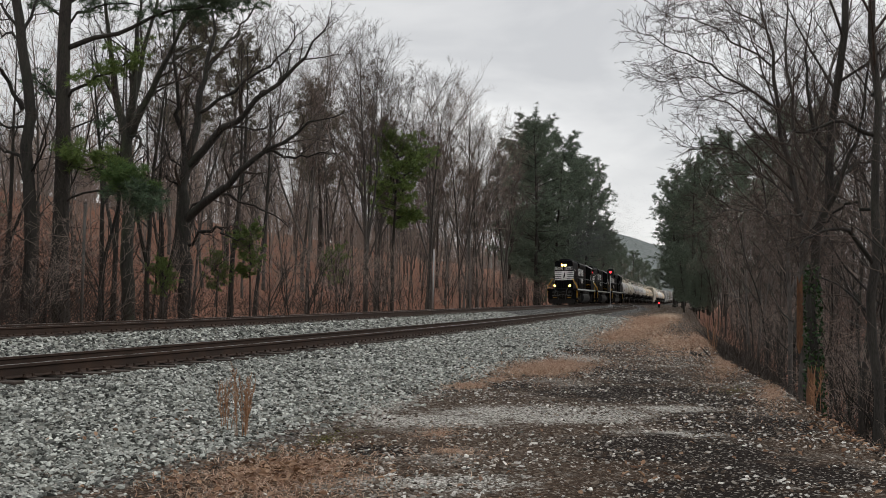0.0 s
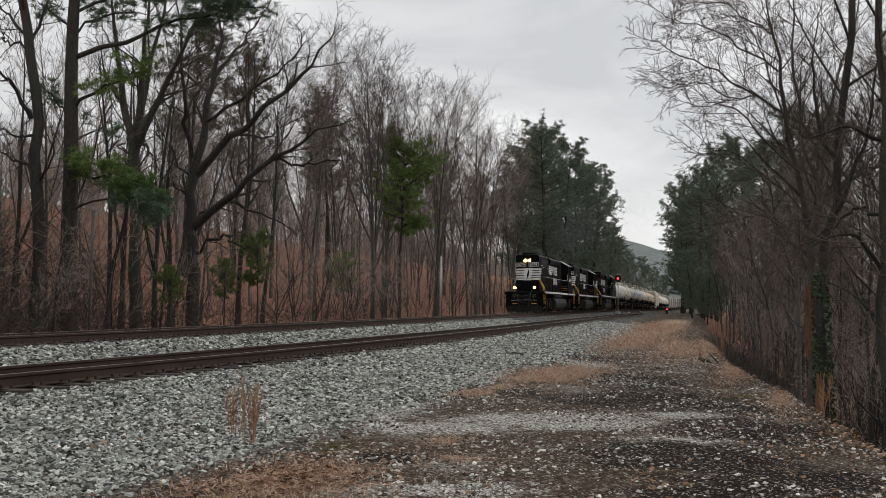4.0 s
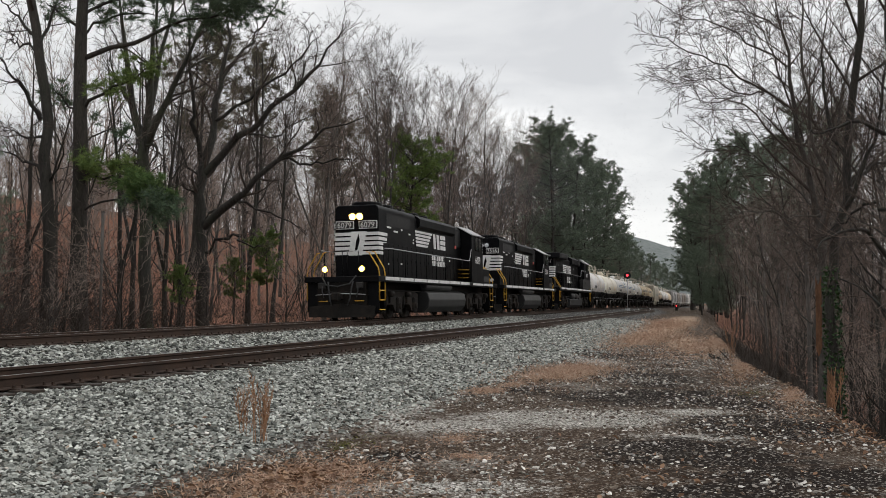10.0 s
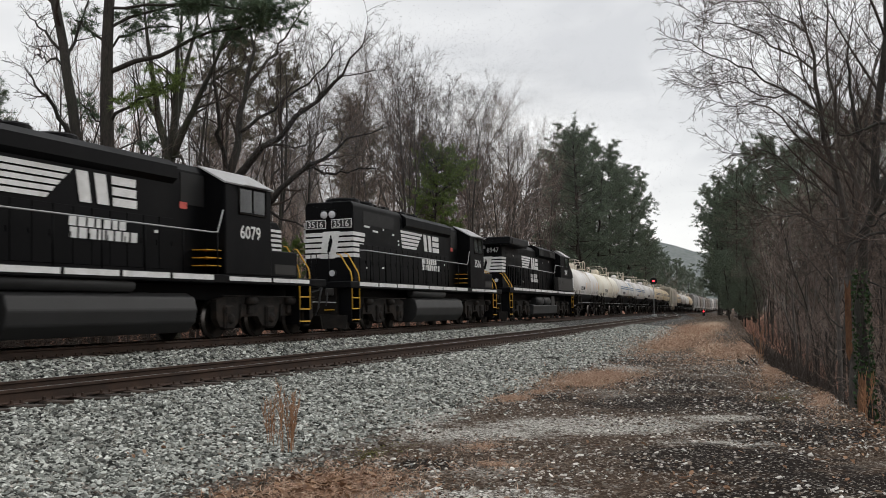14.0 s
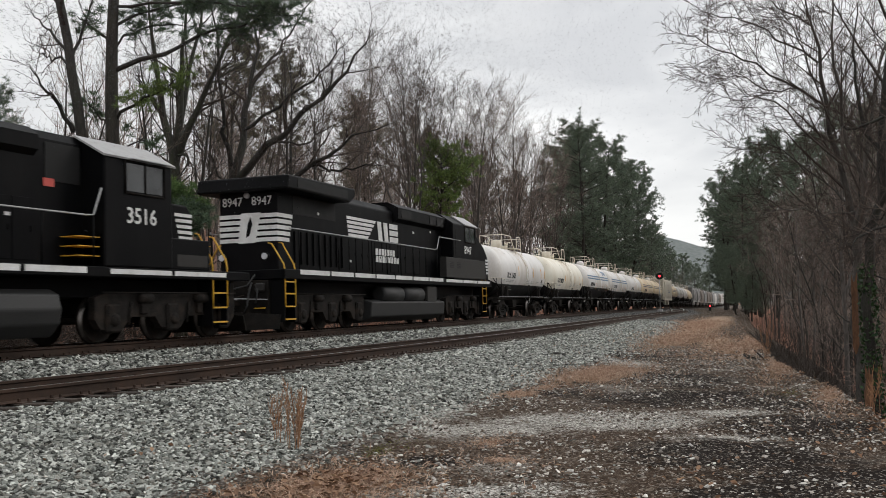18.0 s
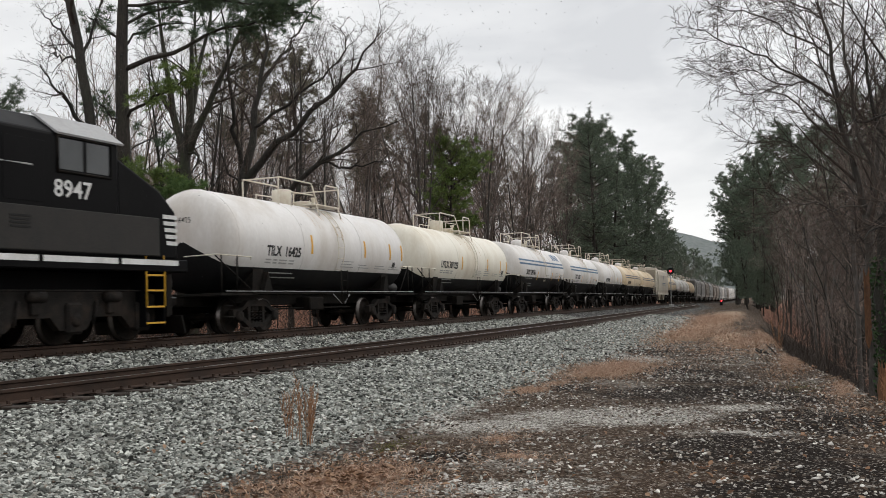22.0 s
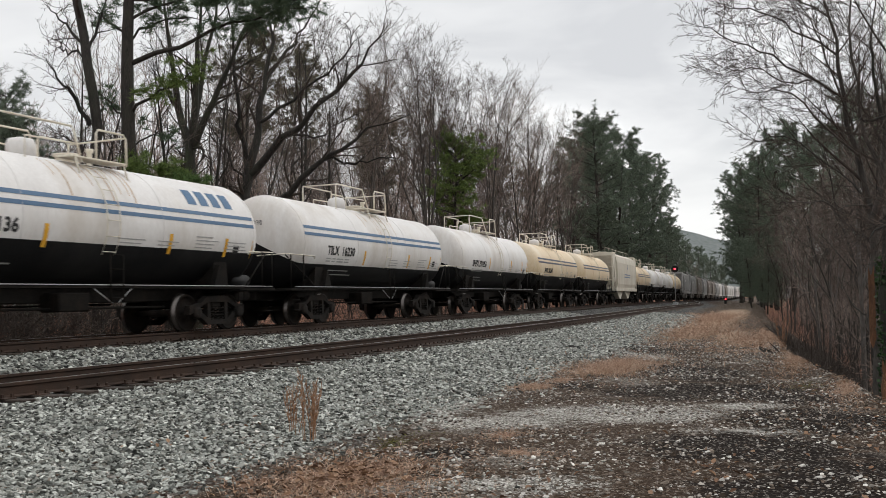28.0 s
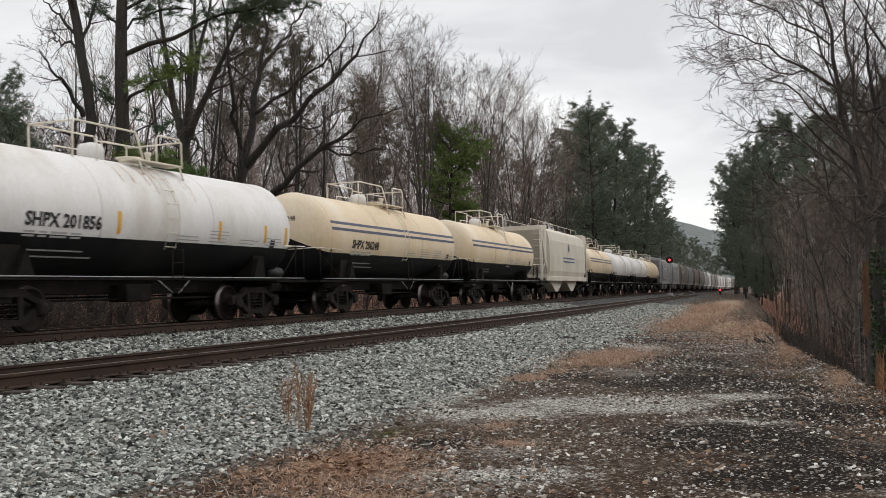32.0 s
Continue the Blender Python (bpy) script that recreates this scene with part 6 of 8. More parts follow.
def pilot(car, x):
    f = 1 if x > 0 else -1
    bm = bmesh.new()
    prism(bm, [(x - f * 0.25, 0.5), (x - f * 0.04, 0.5), (x - f * 0.04, 1.5), (x - f * 0.25, 1.5)], -0.98, 0.98, 0.02)
    part("pilot_plate", bm, M_UNDER, car, "sooty black pilot plate")
    # plow: two blades meeting under the coupler
    for s in (-1, 1):
        bm = bmesh.new()
        lo = [(x + f * 0.30, 0.0, 0.10), (x + f * 0.02, s * 1.32, 0.12), (x - f * 0.10, s * 1.32, 0.52), (x + f * 0.08, 0.0, 0.62)]
        a = [bm.verts.new(p) for p in lo]
        b = [bm.verts.new((p[0] - f * 0.05, p[1], p[2])) for p in lo]
        bm.faces.new(a)
        bm.faces.new(b[::-1])
        for i in range(4):
            bm.faces.new((a[i], b[i], b[(i + 1) % 4], a[(i + 1) % 4]))
        bmesh.ops.recalc_face_normals(bm, faces=bm.faces)
        part("plow_blade", bm, M_UNDER, car)
        box_part("drop_step", M_YELLOW, car, min(x - f * 0.02, x + f * 0.02), max(x - f * 0.02, x + f * 0.02), min(s * 0.55, s * 0.9), max(s * 0.55, s * 0.9), 0.70, 0.73, label="yellow step edge")
        bm = bmesh.new()
        rounded_box(bm, min(x - f * 0.02, x + f * 0.1), max(x - f * 0.02, x + f * 0.1), min(s * 0.62, s * 0.9), max(s * 0.62, s * 0.9), 1.18, 1.42, 0.03)
        part("jumper_box", bm, M_DUST, car)
    bm = bmesh.new()
    tube(bm, [(x + f * 0.06, -1.0, 0.95), (x + f * 0.1, 0.0, 1.0), (x + f * 0.06, 1.0, 0.95)], 0.016, 5)
    part("uncoupling_lever", bm, M_GREY, car, "thin grey uncoupling rod")
    bm = bmesh.new()
    for s in (-1, 1):
        tube(bm, [(x + f * 0.05, s * 0.5, 1.45), (x + f * 0.12, s * 0.46, 1.2), (x + f * 0.14, s * 0.40, 0.8), (x + f * 0.2, s * 0.32, 0.55)], 0.028, 6)
        tube(bm, [(x + f * 0.05, s * 0.7, 1.4), (x + f * 0.13, s * 0.72, 1.1), (x + f * 0.12, s * 0.66, 0.85)], 0.022, 6)
    tube(bm, [(x + f * 0.04, -0.75, 1.62), (x + f * 0.12, -0.55, 1.32), (x + f * 0.14, -0.1, 1.26), (x + f * 0.12, 0.4, 1.36), (x + f * 0.05, 0.62, 1.66)], 0.025, 6)
    part("air_hoses", bm, M_HOSE, car, "sagging black air hoses")
    coupler(car, x + f * 0.62)


def deck_stripes(car, xs, y, z0, z1):
    for s in (-1, 1):
        for a, b in zip(xs, xs[1:]):
            box_part("deck_stripe", M_WHITE, car, min(a, b) + 0.06, max(a, b) - 0.06, min(s * y, s * (y + 0.008)), max(s * y, s * (y + 0.008)), z0, z1)


def roof_fan(car, x, y, z, r, h=0.2):
    def make(bm):
        disc_stack(bm, [(-0.05, r * 1.04), (h * 0.8, r), (h, r * 0.92), (h * 0.9, r * 0.3)], "Z", n=20, smooth=False)
        for k in range(10):
            a = 2 * math.pi * k / 10
            tube(bm, [(0, 0, h + 0.01), (math.cos(a) * r * 0.95, math.sin(a) * r * 0.95, h + 0.01)], 0.012, 4)
    part("roof_fan", shared(("roof_fan", r, h), make), M_BLACK, car).location = (x, y, z)


def side_doors(car, x0, x1, n, y, z0, z1):
    """Thin raised engine-room doors with latches along both sides of the hood."""
    w = (x1 - x0) / n
    for s in (-1, 1):
        for k in range(n):
            a = x0 + k * w
            me = shared(("hood_door", round(abs(w), 3), round(z1 - z0, 2), s), lambda bm: (rounded_box(bm, 0.02, abs(w) - 0.02, 0 if s > 0 else -0.016, 0.016 if s > 0 else 0, 0, z1 - z0, 0.005), rounded_box(bm, 0.06, 0.10, 0.012 if s > 0 else -0.03, 0.03 if s > 0 else -0.012, (z1 - z0) * 0.45, (z1 - z0) * 0.55)))
            part("hood_door", me, M_BLACK, car).location = (min(a, a + w), s * y, z0)


def locomotive_sd(number):
    """Six-axle hood unit running long hood first."""
    car = new("diesel_locomotive")
    W, T = 0.91, 4.48
    bm = bmesh.new()
    rounded_box(bm, -9.55, 9.75, -1.5, 1.5, 1.42, 1.64, 0.02)
    rounded_box(bm, -9.3, 9.5, -0.75, 0.75, 1.0, 1.42, 0.02)
    part("underframe", bm, M_BLACK, car)
    # long hood: full-height radiator end, then a hood with tapered shoulders
    bm = bmesh.new()
    cross_body(bm, [(-W, 1.64), (-W, T - 0.12), (-W + 0.10, T), (W - 0.10, T), (W, T - 0.12), (W, 1.64)], 3.4, 8.1, 0.05)
    part("radiator_hood", bm, M_BLACK, car)
    bm = bmesh.new()
    cross_body(bm, [(-W, 1.64), (-W, 3.9), (-W + 0.02, T - 0.22), (-W + 0.18, T - 0.03), (W - 0.18, T - 0.03), (W - 0.02, T - 0.22), (W, 3.9), (W, 1.64)], -4.0, 3.4, 0.0)
    part("engine_hood", bm, M_BLACK, car)
    # roof edge catches the sky on the radiator end; shoulder bulge over the engine
    for s in (-1, 1):
        bm = bmesh.new()
        cross_body(bm, [(s * W, 3.86), (s * (W + 0.14), 3.98), (s * (W + 0.14), T - 0.2), (s * (W - 0.1), T - 0.02)], -2.6, 3.2, 0.0)
        part("shoulder_duct", bm, M_BLACK, car)
        box_part("intake_grille", M_GRILLE, car, 4.2, 7.2, min(s * W, s * (W + 0.012)), max(s * W, s * (W + 0.012)), 3.72, 4.2)
        box_part("intake_grille", M_GRILLE, car, -3.9, -2.9, min(s * W, s * (W + 0.012)), max(s * W, s * (W + 0.012)), 3.4, 4.2)
        for x, z, w in ((6.9, 3.62, 0.5), (6.1, 3.5, 0.5), (5.3, 3.62, 0.14), (4.3, 3.5, 0.2), (3.75, 3.3, 0.14), (3.75, 3.16, 0.14), (5.4, 2.2, 0.2), (7.0, 2.15, 0.12), (-1.9, 2.6, 0.14), (2.4, 3.98, 0.15), (0.4, 3.98, 0.15)):
            box_part("label_plate", M_WHITE, car, x - w / 2, x + w / 2, min(s * (W + 0.018), s * (W + 0.022)), max(s * (W + 0.018), s * (W + 0.022)), z, z + 0.07)
        box_part("placard", M_RED, car, -3.15, -2.85, min(s * (W + 0.014), s * (W + 0.02)), max(s * (W + 0.014), s * (W + 0.02)), 3.28, 3.45, label="small red placard")
    side_doors(car, 3.4, 7.6, 7, W, 1.75, 3.0)
    side_doors(car, -2.6, 3.3, 10, W, 1.75, 3.0)
    for x in (6.9, 5.6):
        roof_fan(car, x, 0, T, 0.62)
    for x in (1.9, 0.5):
        roof_fan(car, x, 0, T - 0.03, 0.55)
    box_part("exhaust_stack", M_GRILLE, car, 3.0, 3.5, -0.3, 0.3, T - 0.05, T + 0.25, bevel=0.03)
    bm = bmesh.new()
    for k in range(3):
        disc_stack(bm, [(0, 0.03), (0.4 - 0.06 * k, 0.04), (0.55 - 0.06 * k, 0.10)], "X", (4.0, -0.2 + 0.2 * k, T + 0.16), 10)
    tube(bm, [(4.0, 0, T - 0.02), (4.0, 0, T + 0.16)], 0.03)
    part("air_horn", bm, M_UNDER, car)
    side_emblem(car, 3.5, 3.10, 3.78, W + 0.018)
    end_stripes(car, 8.1, W, 2.5, 3.44, 1.05)
    hood_end_lamps(car, 8.1, 4.02, number == "6079", W)
    number_boards(car, 8.1, number, 3.54, 3.86, W)
    # cab with side windows, sloped grey roof, and the low short hood behind it
    bm = bmesh.new()
    cross_body(bm, [(-1.5, 1.64), (-1.5, 4.02), (-0.75, 4.45), (0.75, 4.45), (1.5, 4.02), (1.5, 1.64)], -6.3, -4.0, 0.04)
    cab = part("cab", bm, M_BLACK, car)
    for s in (-1, 1):
        bm = bmesh.new()
        cross_body(bm, [(s * 0.72, 4.475), (s * 1.54, 4.0), (s * 1.56, 4.04), (s * 0.74, 4.505)], -6.38, -3.92)
        part("cab_roof_panel", bm, M_GREY, cab, "pale grey sloped roof panel")
        for a, b in ((-4.7, -5.28), (-5.36, -5.94)):
            box_part("window_pane", M_GLASS, cab, min(a, b), max(a, b), min(s * 1.5, s * 1.507), max(s * 1.5, s * 1.507), 3.32, 3.94, bevel=0.002)
        bm = bmesh.new()
        for a, b in ((-4.64, -5.99),):
            tube(bm, [(a, s * 1.512, 3.27), (b, s * 1.512, 3.27), (b, s * 1.512, 3.99), (a, s * 1.512, 3.99), (a, s * 1.512, 3.27)], 0.028, 5)
            tube(bm, [(-5.32, s * 1.512, 3.27), (-5.32, s * 1.512, 3.99)], 0.025, 5)
        part("window_frame", bm, M_UNDER, cab)
        box_part("sun_visor", M_GREY, cab, -5.98, -4.66, min(s * 1.5, s * 1.72), max(s * 1.5, s * 1.72), 4.0, 4.02)
        box_part("battery_box", M_BLACK, car, -7.8, -4.0, min(s * 0.9, s * 1.47), max(s * 0.9, s * 1.47), 1.64, 2.38, bevel=0.03)
        box_part("lower_panel", M_DUST, car, -7.7, -6.5, min(s * 1.47, s * 1.476), max(s * 1.47, s * 1.476), 1.72, 2.0)
        writing(cab, number, 0.36, (-4.68 if s > 0 else -5.98, s * 1.503, 2.62), "+Y" if s > 0 else "-Y", M_WHITE, "number", 1.05, 0.006)
        # yellow treads of the walkway steps by the cab
        for z in (1.85, 2.05, 2.25):
            box_part("cab_step", M_YELLOW, car, -3.95, -3.3, min(s * 0.95, s * 1.4), max(s * 0.95, s * 1.4), z, z + 0.02, label="yellow-edged walkway step")
    bm = bmesh.new()
    prism(bm, [(-6.3, 1.64), (-7.85, 1.64), (-7.85, 3.1), (-7.65, 3.28), (-6.3, 3.32)], -W, W, 0.05)
    part("short_hood", bm, M_BLACK, car)
    end_stripes(car, -7.85, W, 2.4, 3.1, 0.7, -1)
    hood_end_lamps(car, -7.92, 4.0 - 1.15, False, W)
    # walkway stripes, rails and posts
    deck_stripes(car, [9.05, 7.3, 5.5, 3.7, 1.9, 0.1, -1.7, -3.5], 1.5, 1.49, 1.62)
    deck_stripes(car, [-4.1, -6.3, -8.5], 1.5, 1.49, 1.60)
    for s in (-1, 1):
        posts_and_rail(car, [7.9 - 1.45 * k for k in range(9)], s * 1.45, 1.64, 2.70, M_BLACK)
        bm = bmesh.new()
        tube(bm, [(8.5, s * 1.3, 2.72), (8.2, s * 1.45, 2.72), (-3.5, s * 1.45, 2.70), (-3.7, s * 1.46, 2.72), (-3.9, s * 1.5, 3.3)], 0.02, 6)
        part("handrail", bm, M_GREY, car, "long pale handrail")
        bm = bmesh.new()
        tube(bm, [(9.35, s * 0.55, 1.64), (9.35, s * 0.55, 2.6), (9.35, s * 0.1, 2.6), (9.35, s * 0.1, 1.64)], 0.02, 5)
        part("end_rail", bm, M_BLACK, car)
        # ditch lights on the front walkway
        bm = bmesh.new()
        disc_stack(bm, [(-0.12, 0.05), (-0.06, 0.12), (0.03, 0.125)], "X", (9.5, s * 0.75, 1.92), 14)
        lamp = part("ditch_light", bm, M_BLACK, car)
        bm = bmesh.new()
        disc_stack(bm, [(0.0, 0.105), (0.015, 0.10)], "X", (9.535, s * 0.75, 1.92), 14)
        part("lens", bm, M_LAMP if number == "6079" else M_LENS, lamp, "lit ditch light lens" if number == "6079" else "unlit ditch light lens")
        # fuel tank flank and air reservoirs
        bm = bmesh.new()
        disc_stack(bm, [(3.45, 0.12), (3.4, 0.17), (-0.5, 0.17), (-0.55, 0.12)], "X", (0, s * 1.25, 1.32), 14)
        part("air_reservoir", bm, M_TANKGREY, car)
    bm = bmesh.new()
    cross_body(bm, [(-1.2, 0.2), (-1.44, 0.45), (-1.5, 0.75), (-1.42, 1.05), (-1.2, 1.16), (1.2, 1.16), (1.42, 1.05), (1.5, 0.75), (1.44, 0.45), (1.2, 0.2)], -2.75, 3.35, 0.04)
    part("fuel_tank", bm, M_TANKGREY, car, "dusty black fuel tank")
    for x in (9.0, -8.55):
        end_steps(car, x if x < 0 else x + 0.55)
        front_rails(car, x if x < 0 else x + 0.55, W, 1.64)
    pilot(car, 9.75)
    pilot(car, -9.6)
    loco_bogie(car, 6.63)
    loco_bogie(car, -6.63)
    tagged(car, "black diesel freight locomotive with white stripes, running on rails", "locomotive", "locomotives")
    return car


def locomotive_wide(number):
    """Wide-nosed six-axle unit with overhanging radiators, also running long hood first."""
    car = new("diesel_locomotive")
    W, T = 0.95, 4.5
    bm = bmesh.new()
    rounded_box(bm, -10.3, 10.6, -1.5, 1.5, 1.52, 1.80, 0.02)
    rounded_box(bm, -10.2, 10.2, -0.8, 0.8, 1.0, 1.52, 0.02)
    part("underframe", bm, M_BLACK, car)
    bm = bmesh.new()
    cross_body(bm, [(-W, 1.8), (-W, T - 0.3), (-W + 0.25, T - 0.05), (W - 0.25, T - 0.05), (W, T - 0.3), (W, 1.8)], 0.9, 9.95, 0.04)
    part("engine_hood", bm, M_BLACK, car)
    bm = bmesh.new()
    prism(bm, [(10.35, 4.10), (10.25, 4.52), (5.55, 4.58), (5.55, 4.30), (6.0, 4.08)], -1.5, 1.5, 0.06)
    part("radiator_wing", bm, M_BLACK, car, "overhanging radiator housing")
    for s in (-1, 1):
        box_part("radiator_grille", M_GRILLE, car, 6.2, 9.7, min(s * 1.5, s * 1.512), max(s * 1.5, s * 1.512), 4.18, 4.46)
        box_part("intake_grille", M_GRILLE, car, 6.0, 9.0, min(s * W, s * (W + 0.012)), max(s * W, s * (W + 0.012)), 3.5, 4.05)
        for k in range(9):
            box_part("hood_rib", M_BLACK, car, 8.9 - 0.42 * k, 8.95 - 0.42 * k, min(s * W, s * (W + 0.05)), max(s * W, s * (W + 0.05)), 2.0, 3.0)
    side_doors(car, 2.2, 5.0, 5, W, 1.95, 3.0)
    side_doors(car, -3.4, 2.1, 7, W + 0.006, 1.95, 3.1)
    bm = bmesh.new()
    cross_body(bm, [(-W - 0.004, 1.8), (-W - 0.004, 3.86), (-W - 0.22, 3.98), (-W - 0.22, 4.4), (-W + 0.2, 4.62), (W - 0.2, 4.62), (W + 0.22, 4.4), (W + 0.22, 3.98), (W + 0.004, 3.86), (W + 0.004, 1.8)], -4.6, 0.9, 0.0)
    part("alternator_cab", bm, M_BLACK, car)
    for s in (-1, 1):
        for a, b, z0, z1 in ((0.6, -0.5, 4.02, 4.34), (-2.6, -3.3, 4.02, 4.34), (-3.45, -4.3, 4.02, 4.34)):
            box_part("blower_grille", M_GRILLE, car, min(a, b), max(a, b), min(s * (W + 0.21), s * (W + 0.232)), max(s * (W + 0.21), s * (W + 0.232)), z0, z1)
        for x, z in ((-1.2, 3.55), (-3.2, 3.7), (7.3, 3.6), (4.9, 2.2)):
            box_part("label_plate", M_WHITE, car, x - 0.06, x + 0.06, min(s * W, s * (W + 0.03)), max(s * W, s * (W + 0.03)), z, z + 0.08)
    side_emblem(car, 5.15, 3.08, 3.76, W + 0.018)
    end_stripes(car, 9.95, W, 2.62, 3.5, 0.95)
    for s in (-1, 1):
        writing(car, number, 0.27, (9.96, -0.85 if s < 0 else 0.12, 3.72), "+X", M_WHITE, "number", 0.9)
    for k, z in enumerate((4.02, 4.22)):
        bm = bmesh.new()
        disc_stack(bm, [(0.0, 0.09), (0.05, 0.085), (0.055, 0.02)], "X", (9.96, -0.02, z), 14)
        part("headlight", bm, M_LENS, car, "round unlit headlight")
    for s in (-1, 1):
        bm = bmesh.new()
        disc_stack(bm, [(-0.12, 0.05), (-0.05, 0.12), (0.04, 0.12)], "X", (10.25, s * 0.7, 2.2), 14)
        lamp = part("ditch_light", bm, M_BLACK, car)
        bm = bmesh.new()
        disc_stack(bm, [(0.0, 0.10), (0.012, 0.09)], "X", (10.295, s * 0.7, 2.2), 14)
        part("lens", bm, M_LENS, lamp, "unlit ditch light lens")
    # comfort cab and wide nose
    bm = bmesh.new()
    cross_body(bm, [(-1.5, 1.8), (-1.5, 4.2), (-0.9, 4.62), (0.9, 4.62), (1.5, 4.2), (1.5, 1.8)], -8.0, -4.6, 0.05)
    cab = part("cab", bm, M_BLACK, car)
    bm = bmesh.new()
    prism(bm, [(-8.0, 1.8), (-10.0, 1.8), (-9.95, 2.9), (-9.4, 3.35), (-8.0, 3.95)], -1.45, 1.45, 0.06)
    part("nose", bm, M_BLACK, car)
    end_stripes(car, -9.98, 1.45, 2.1, 2.85, 0.5, -1)
    for s in (-1, 1):
        bm = bmesh.new()
        cross_body(bm, [(s * 0.9, 4.64), (s * 1.55, 4.18), (s * 1.57, 4.22), (s * 0.92, 4.68)], -8.1, -6.2)
        part("cab_roof_panel", bm, M_GREY, cab, "pale grey sloped roof panel")
        for a, b in ((-6.3, -6.95), (-7.05, -7.7)):
            box_part("window_pane", M_GLASS, cab, min(a, b), max(a, b), min(s * 1.5, s * 1.507), max(s * 1.5, s * 1.507), 3.5, 4.12, bevel=0.002)
        bm = bmesh.new()
        tube(bm, [(-6.25, s * 1.512, 3.45), (-7.75, s * 1.512, 3.45), (-7.75, s * 1.512, 4.16), (-6.25, s * 1.512, 4.16), (-6.25, s * 1.512, 3.45)], 0.028, 5)
        part("window_frame", bm, M_UNDER, cab)
        box_part("dusty_side_panel", M_DUST, car, -9.3, -3.6, min(s * 1.2, s * 1.508), max(s * 1.2, s * 1.508), 1.86, 2.72, bevel=0.02)
        for x in (-4.3, -5.3):
            for k in range(4):
                box_part("vent_slat", M_GRILLE, car, x - 0.25, x + 0.25, min(s * 1.508, s * 1.516), max(s * 1.508, s * 1.516), 2.28 + 0.07 * k, 2.32 + 0.07 * k)
        box_part("cab_door", M_BLACK, cab, -5.9, -4.9, min(s * 1.5, s * 1.508), max(s * 1.5, s * 1.508), 2.8, 4.0, bevel=0.003)
        writing(cab, number, 0.36, (-6.15 if s > 0 else -7.6, s * 1.503, 2.95), "+Y" if s > 0 else "-Y", M_WHITE, "number", 1.05, 0.006)
        posts_and_rail(car, [9.6 - 1.35 * k for k in range(10)], s * 1.46, 1.8, 2.95, M_BLACK, "walkway_post")
        bm = bmesh.new()
        tube(bm, [(9.9, s * 1.3, 3.0), (9.7, s * 1.46, 2.98), (-2.3, s * 1.46, 2.95), (-2.6, s * 1.46, 3.0), (-2.9, s * 1.46, 3.5), (-5.6, s * 1.5, 3.5)], 0.02, 6)
        part("handrail", bm, M_GREY, car, "long pale handrail")
        for a, b in ((2.9, 1.0), (0.75, -1.2)):
            bm = bmesh.new()
            disc_stack(bm, [(a, 0.2), (a - 0.08, 0.31), (b + 0.08, 0.31), (b, 0.2)], "X", (0, s * 1.12, 1.12), 18)
            part("air_reservoir", bm, M_TANKGREY, car)
        box_part("equipment_box", M_DUST, car, -2.6, -1.5, min(s * 1.0, s * 1.4), max(s * 1.0, s * 1.4), 0.85, 1.45, bevel=0.03)
    bm = bmesh.new()
    cross_body(bm, [(-0.9, 0.15), (-1.38, 0.35), (-1.42, 0.85), (-1.0, 0.95), (1.0, 0.95), (1.42, 0.85), (1.38, 0.35), (0.9, 0.15)], -3.5, 4.2, 0.04)
    part("fuel_tank", bm, M_TANKGREY, car, "dusty black fuel tank")
    deck_stripes(car, [9.7, 7.6, 5.8, 4.0, 2.2, 0.4, -1.4, -3.2], 1.5, 1.66, 1.80)
    deck_stripes(car, [-3.5, -5.8, -8.0, -10.0], 1.5, 1.66, 1.78)
    for k in range(3):
        roof_fan(car, 8.6 - 1.3 * k, 0, 4.5, 0.5, 0.12)
    for x in (10.5, -9.5):
        end_steps(car, x)
        front_rails(car, x, W, 1.8)
    pilot(car, 10.65)
    pilot(car, -10.4)
    loco_bogie(car, 6.95)
    loco_bogie(car, -6.95)
    tagged(car, "black wide-nosed diesel locomotive with overhanging radiator and white stripes", "locomotive", "locomotives")
    return car


# ---------------------------------------------------------------- tank cars and hoppers
M_TANKW = mat("white_tank_paint", (0.61, 0.59, 0.57), (0.75, 0.735, 0.715), 0.9, 0.5, 0, 0.08, 0.003, 18, (0.42, 0.36, 0.29), 0.6, 0.55, stretch=(1, 1, 0.35))
M_TANKC = mat("cream_tank_paint", (0.70, 0.66, 0.56), (0.81, 0.78, 0.69), 0.9, 0.5, 0, 0.08, 0.003, 18, (0.46, 0.36, 0.22), 0.5, 0.6, stretch=(1, 1, 0.35))
M_TANKT = mat("tan_tank_paint", (0.56, 0.43, 0.27), (0.72, 0.59, 0.41), 0.7, 0.55, 0, 0.08, 0.003, 18, (0.66, 0.62, 0.55), 0.6, 0.35, stretch=(1, 1, 0.4))
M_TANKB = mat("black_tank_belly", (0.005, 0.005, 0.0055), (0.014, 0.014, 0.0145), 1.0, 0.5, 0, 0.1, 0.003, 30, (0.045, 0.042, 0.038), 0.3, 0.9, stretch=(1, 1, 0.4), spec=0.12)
M_BLUE = mat("blue_stripe_paint", (0.04, 0.10, 0.19), (0.07, 0.15, 0.26), 3, 0.5, 0, 0.0, 0, 30)
M_NAVY = mat("navy_stripe_paint", (0.03, 0.04, 0.08), (0.06, 0.07, 0.12), 3, 0.5, 0, 0.0, 0, 30)
M_STREAK = mat("rust_run_stain", (0.34, 0.20, 0.09), (0.52, 0.36, 0.20), 4, 0.7, 0, 0, 0, 40)
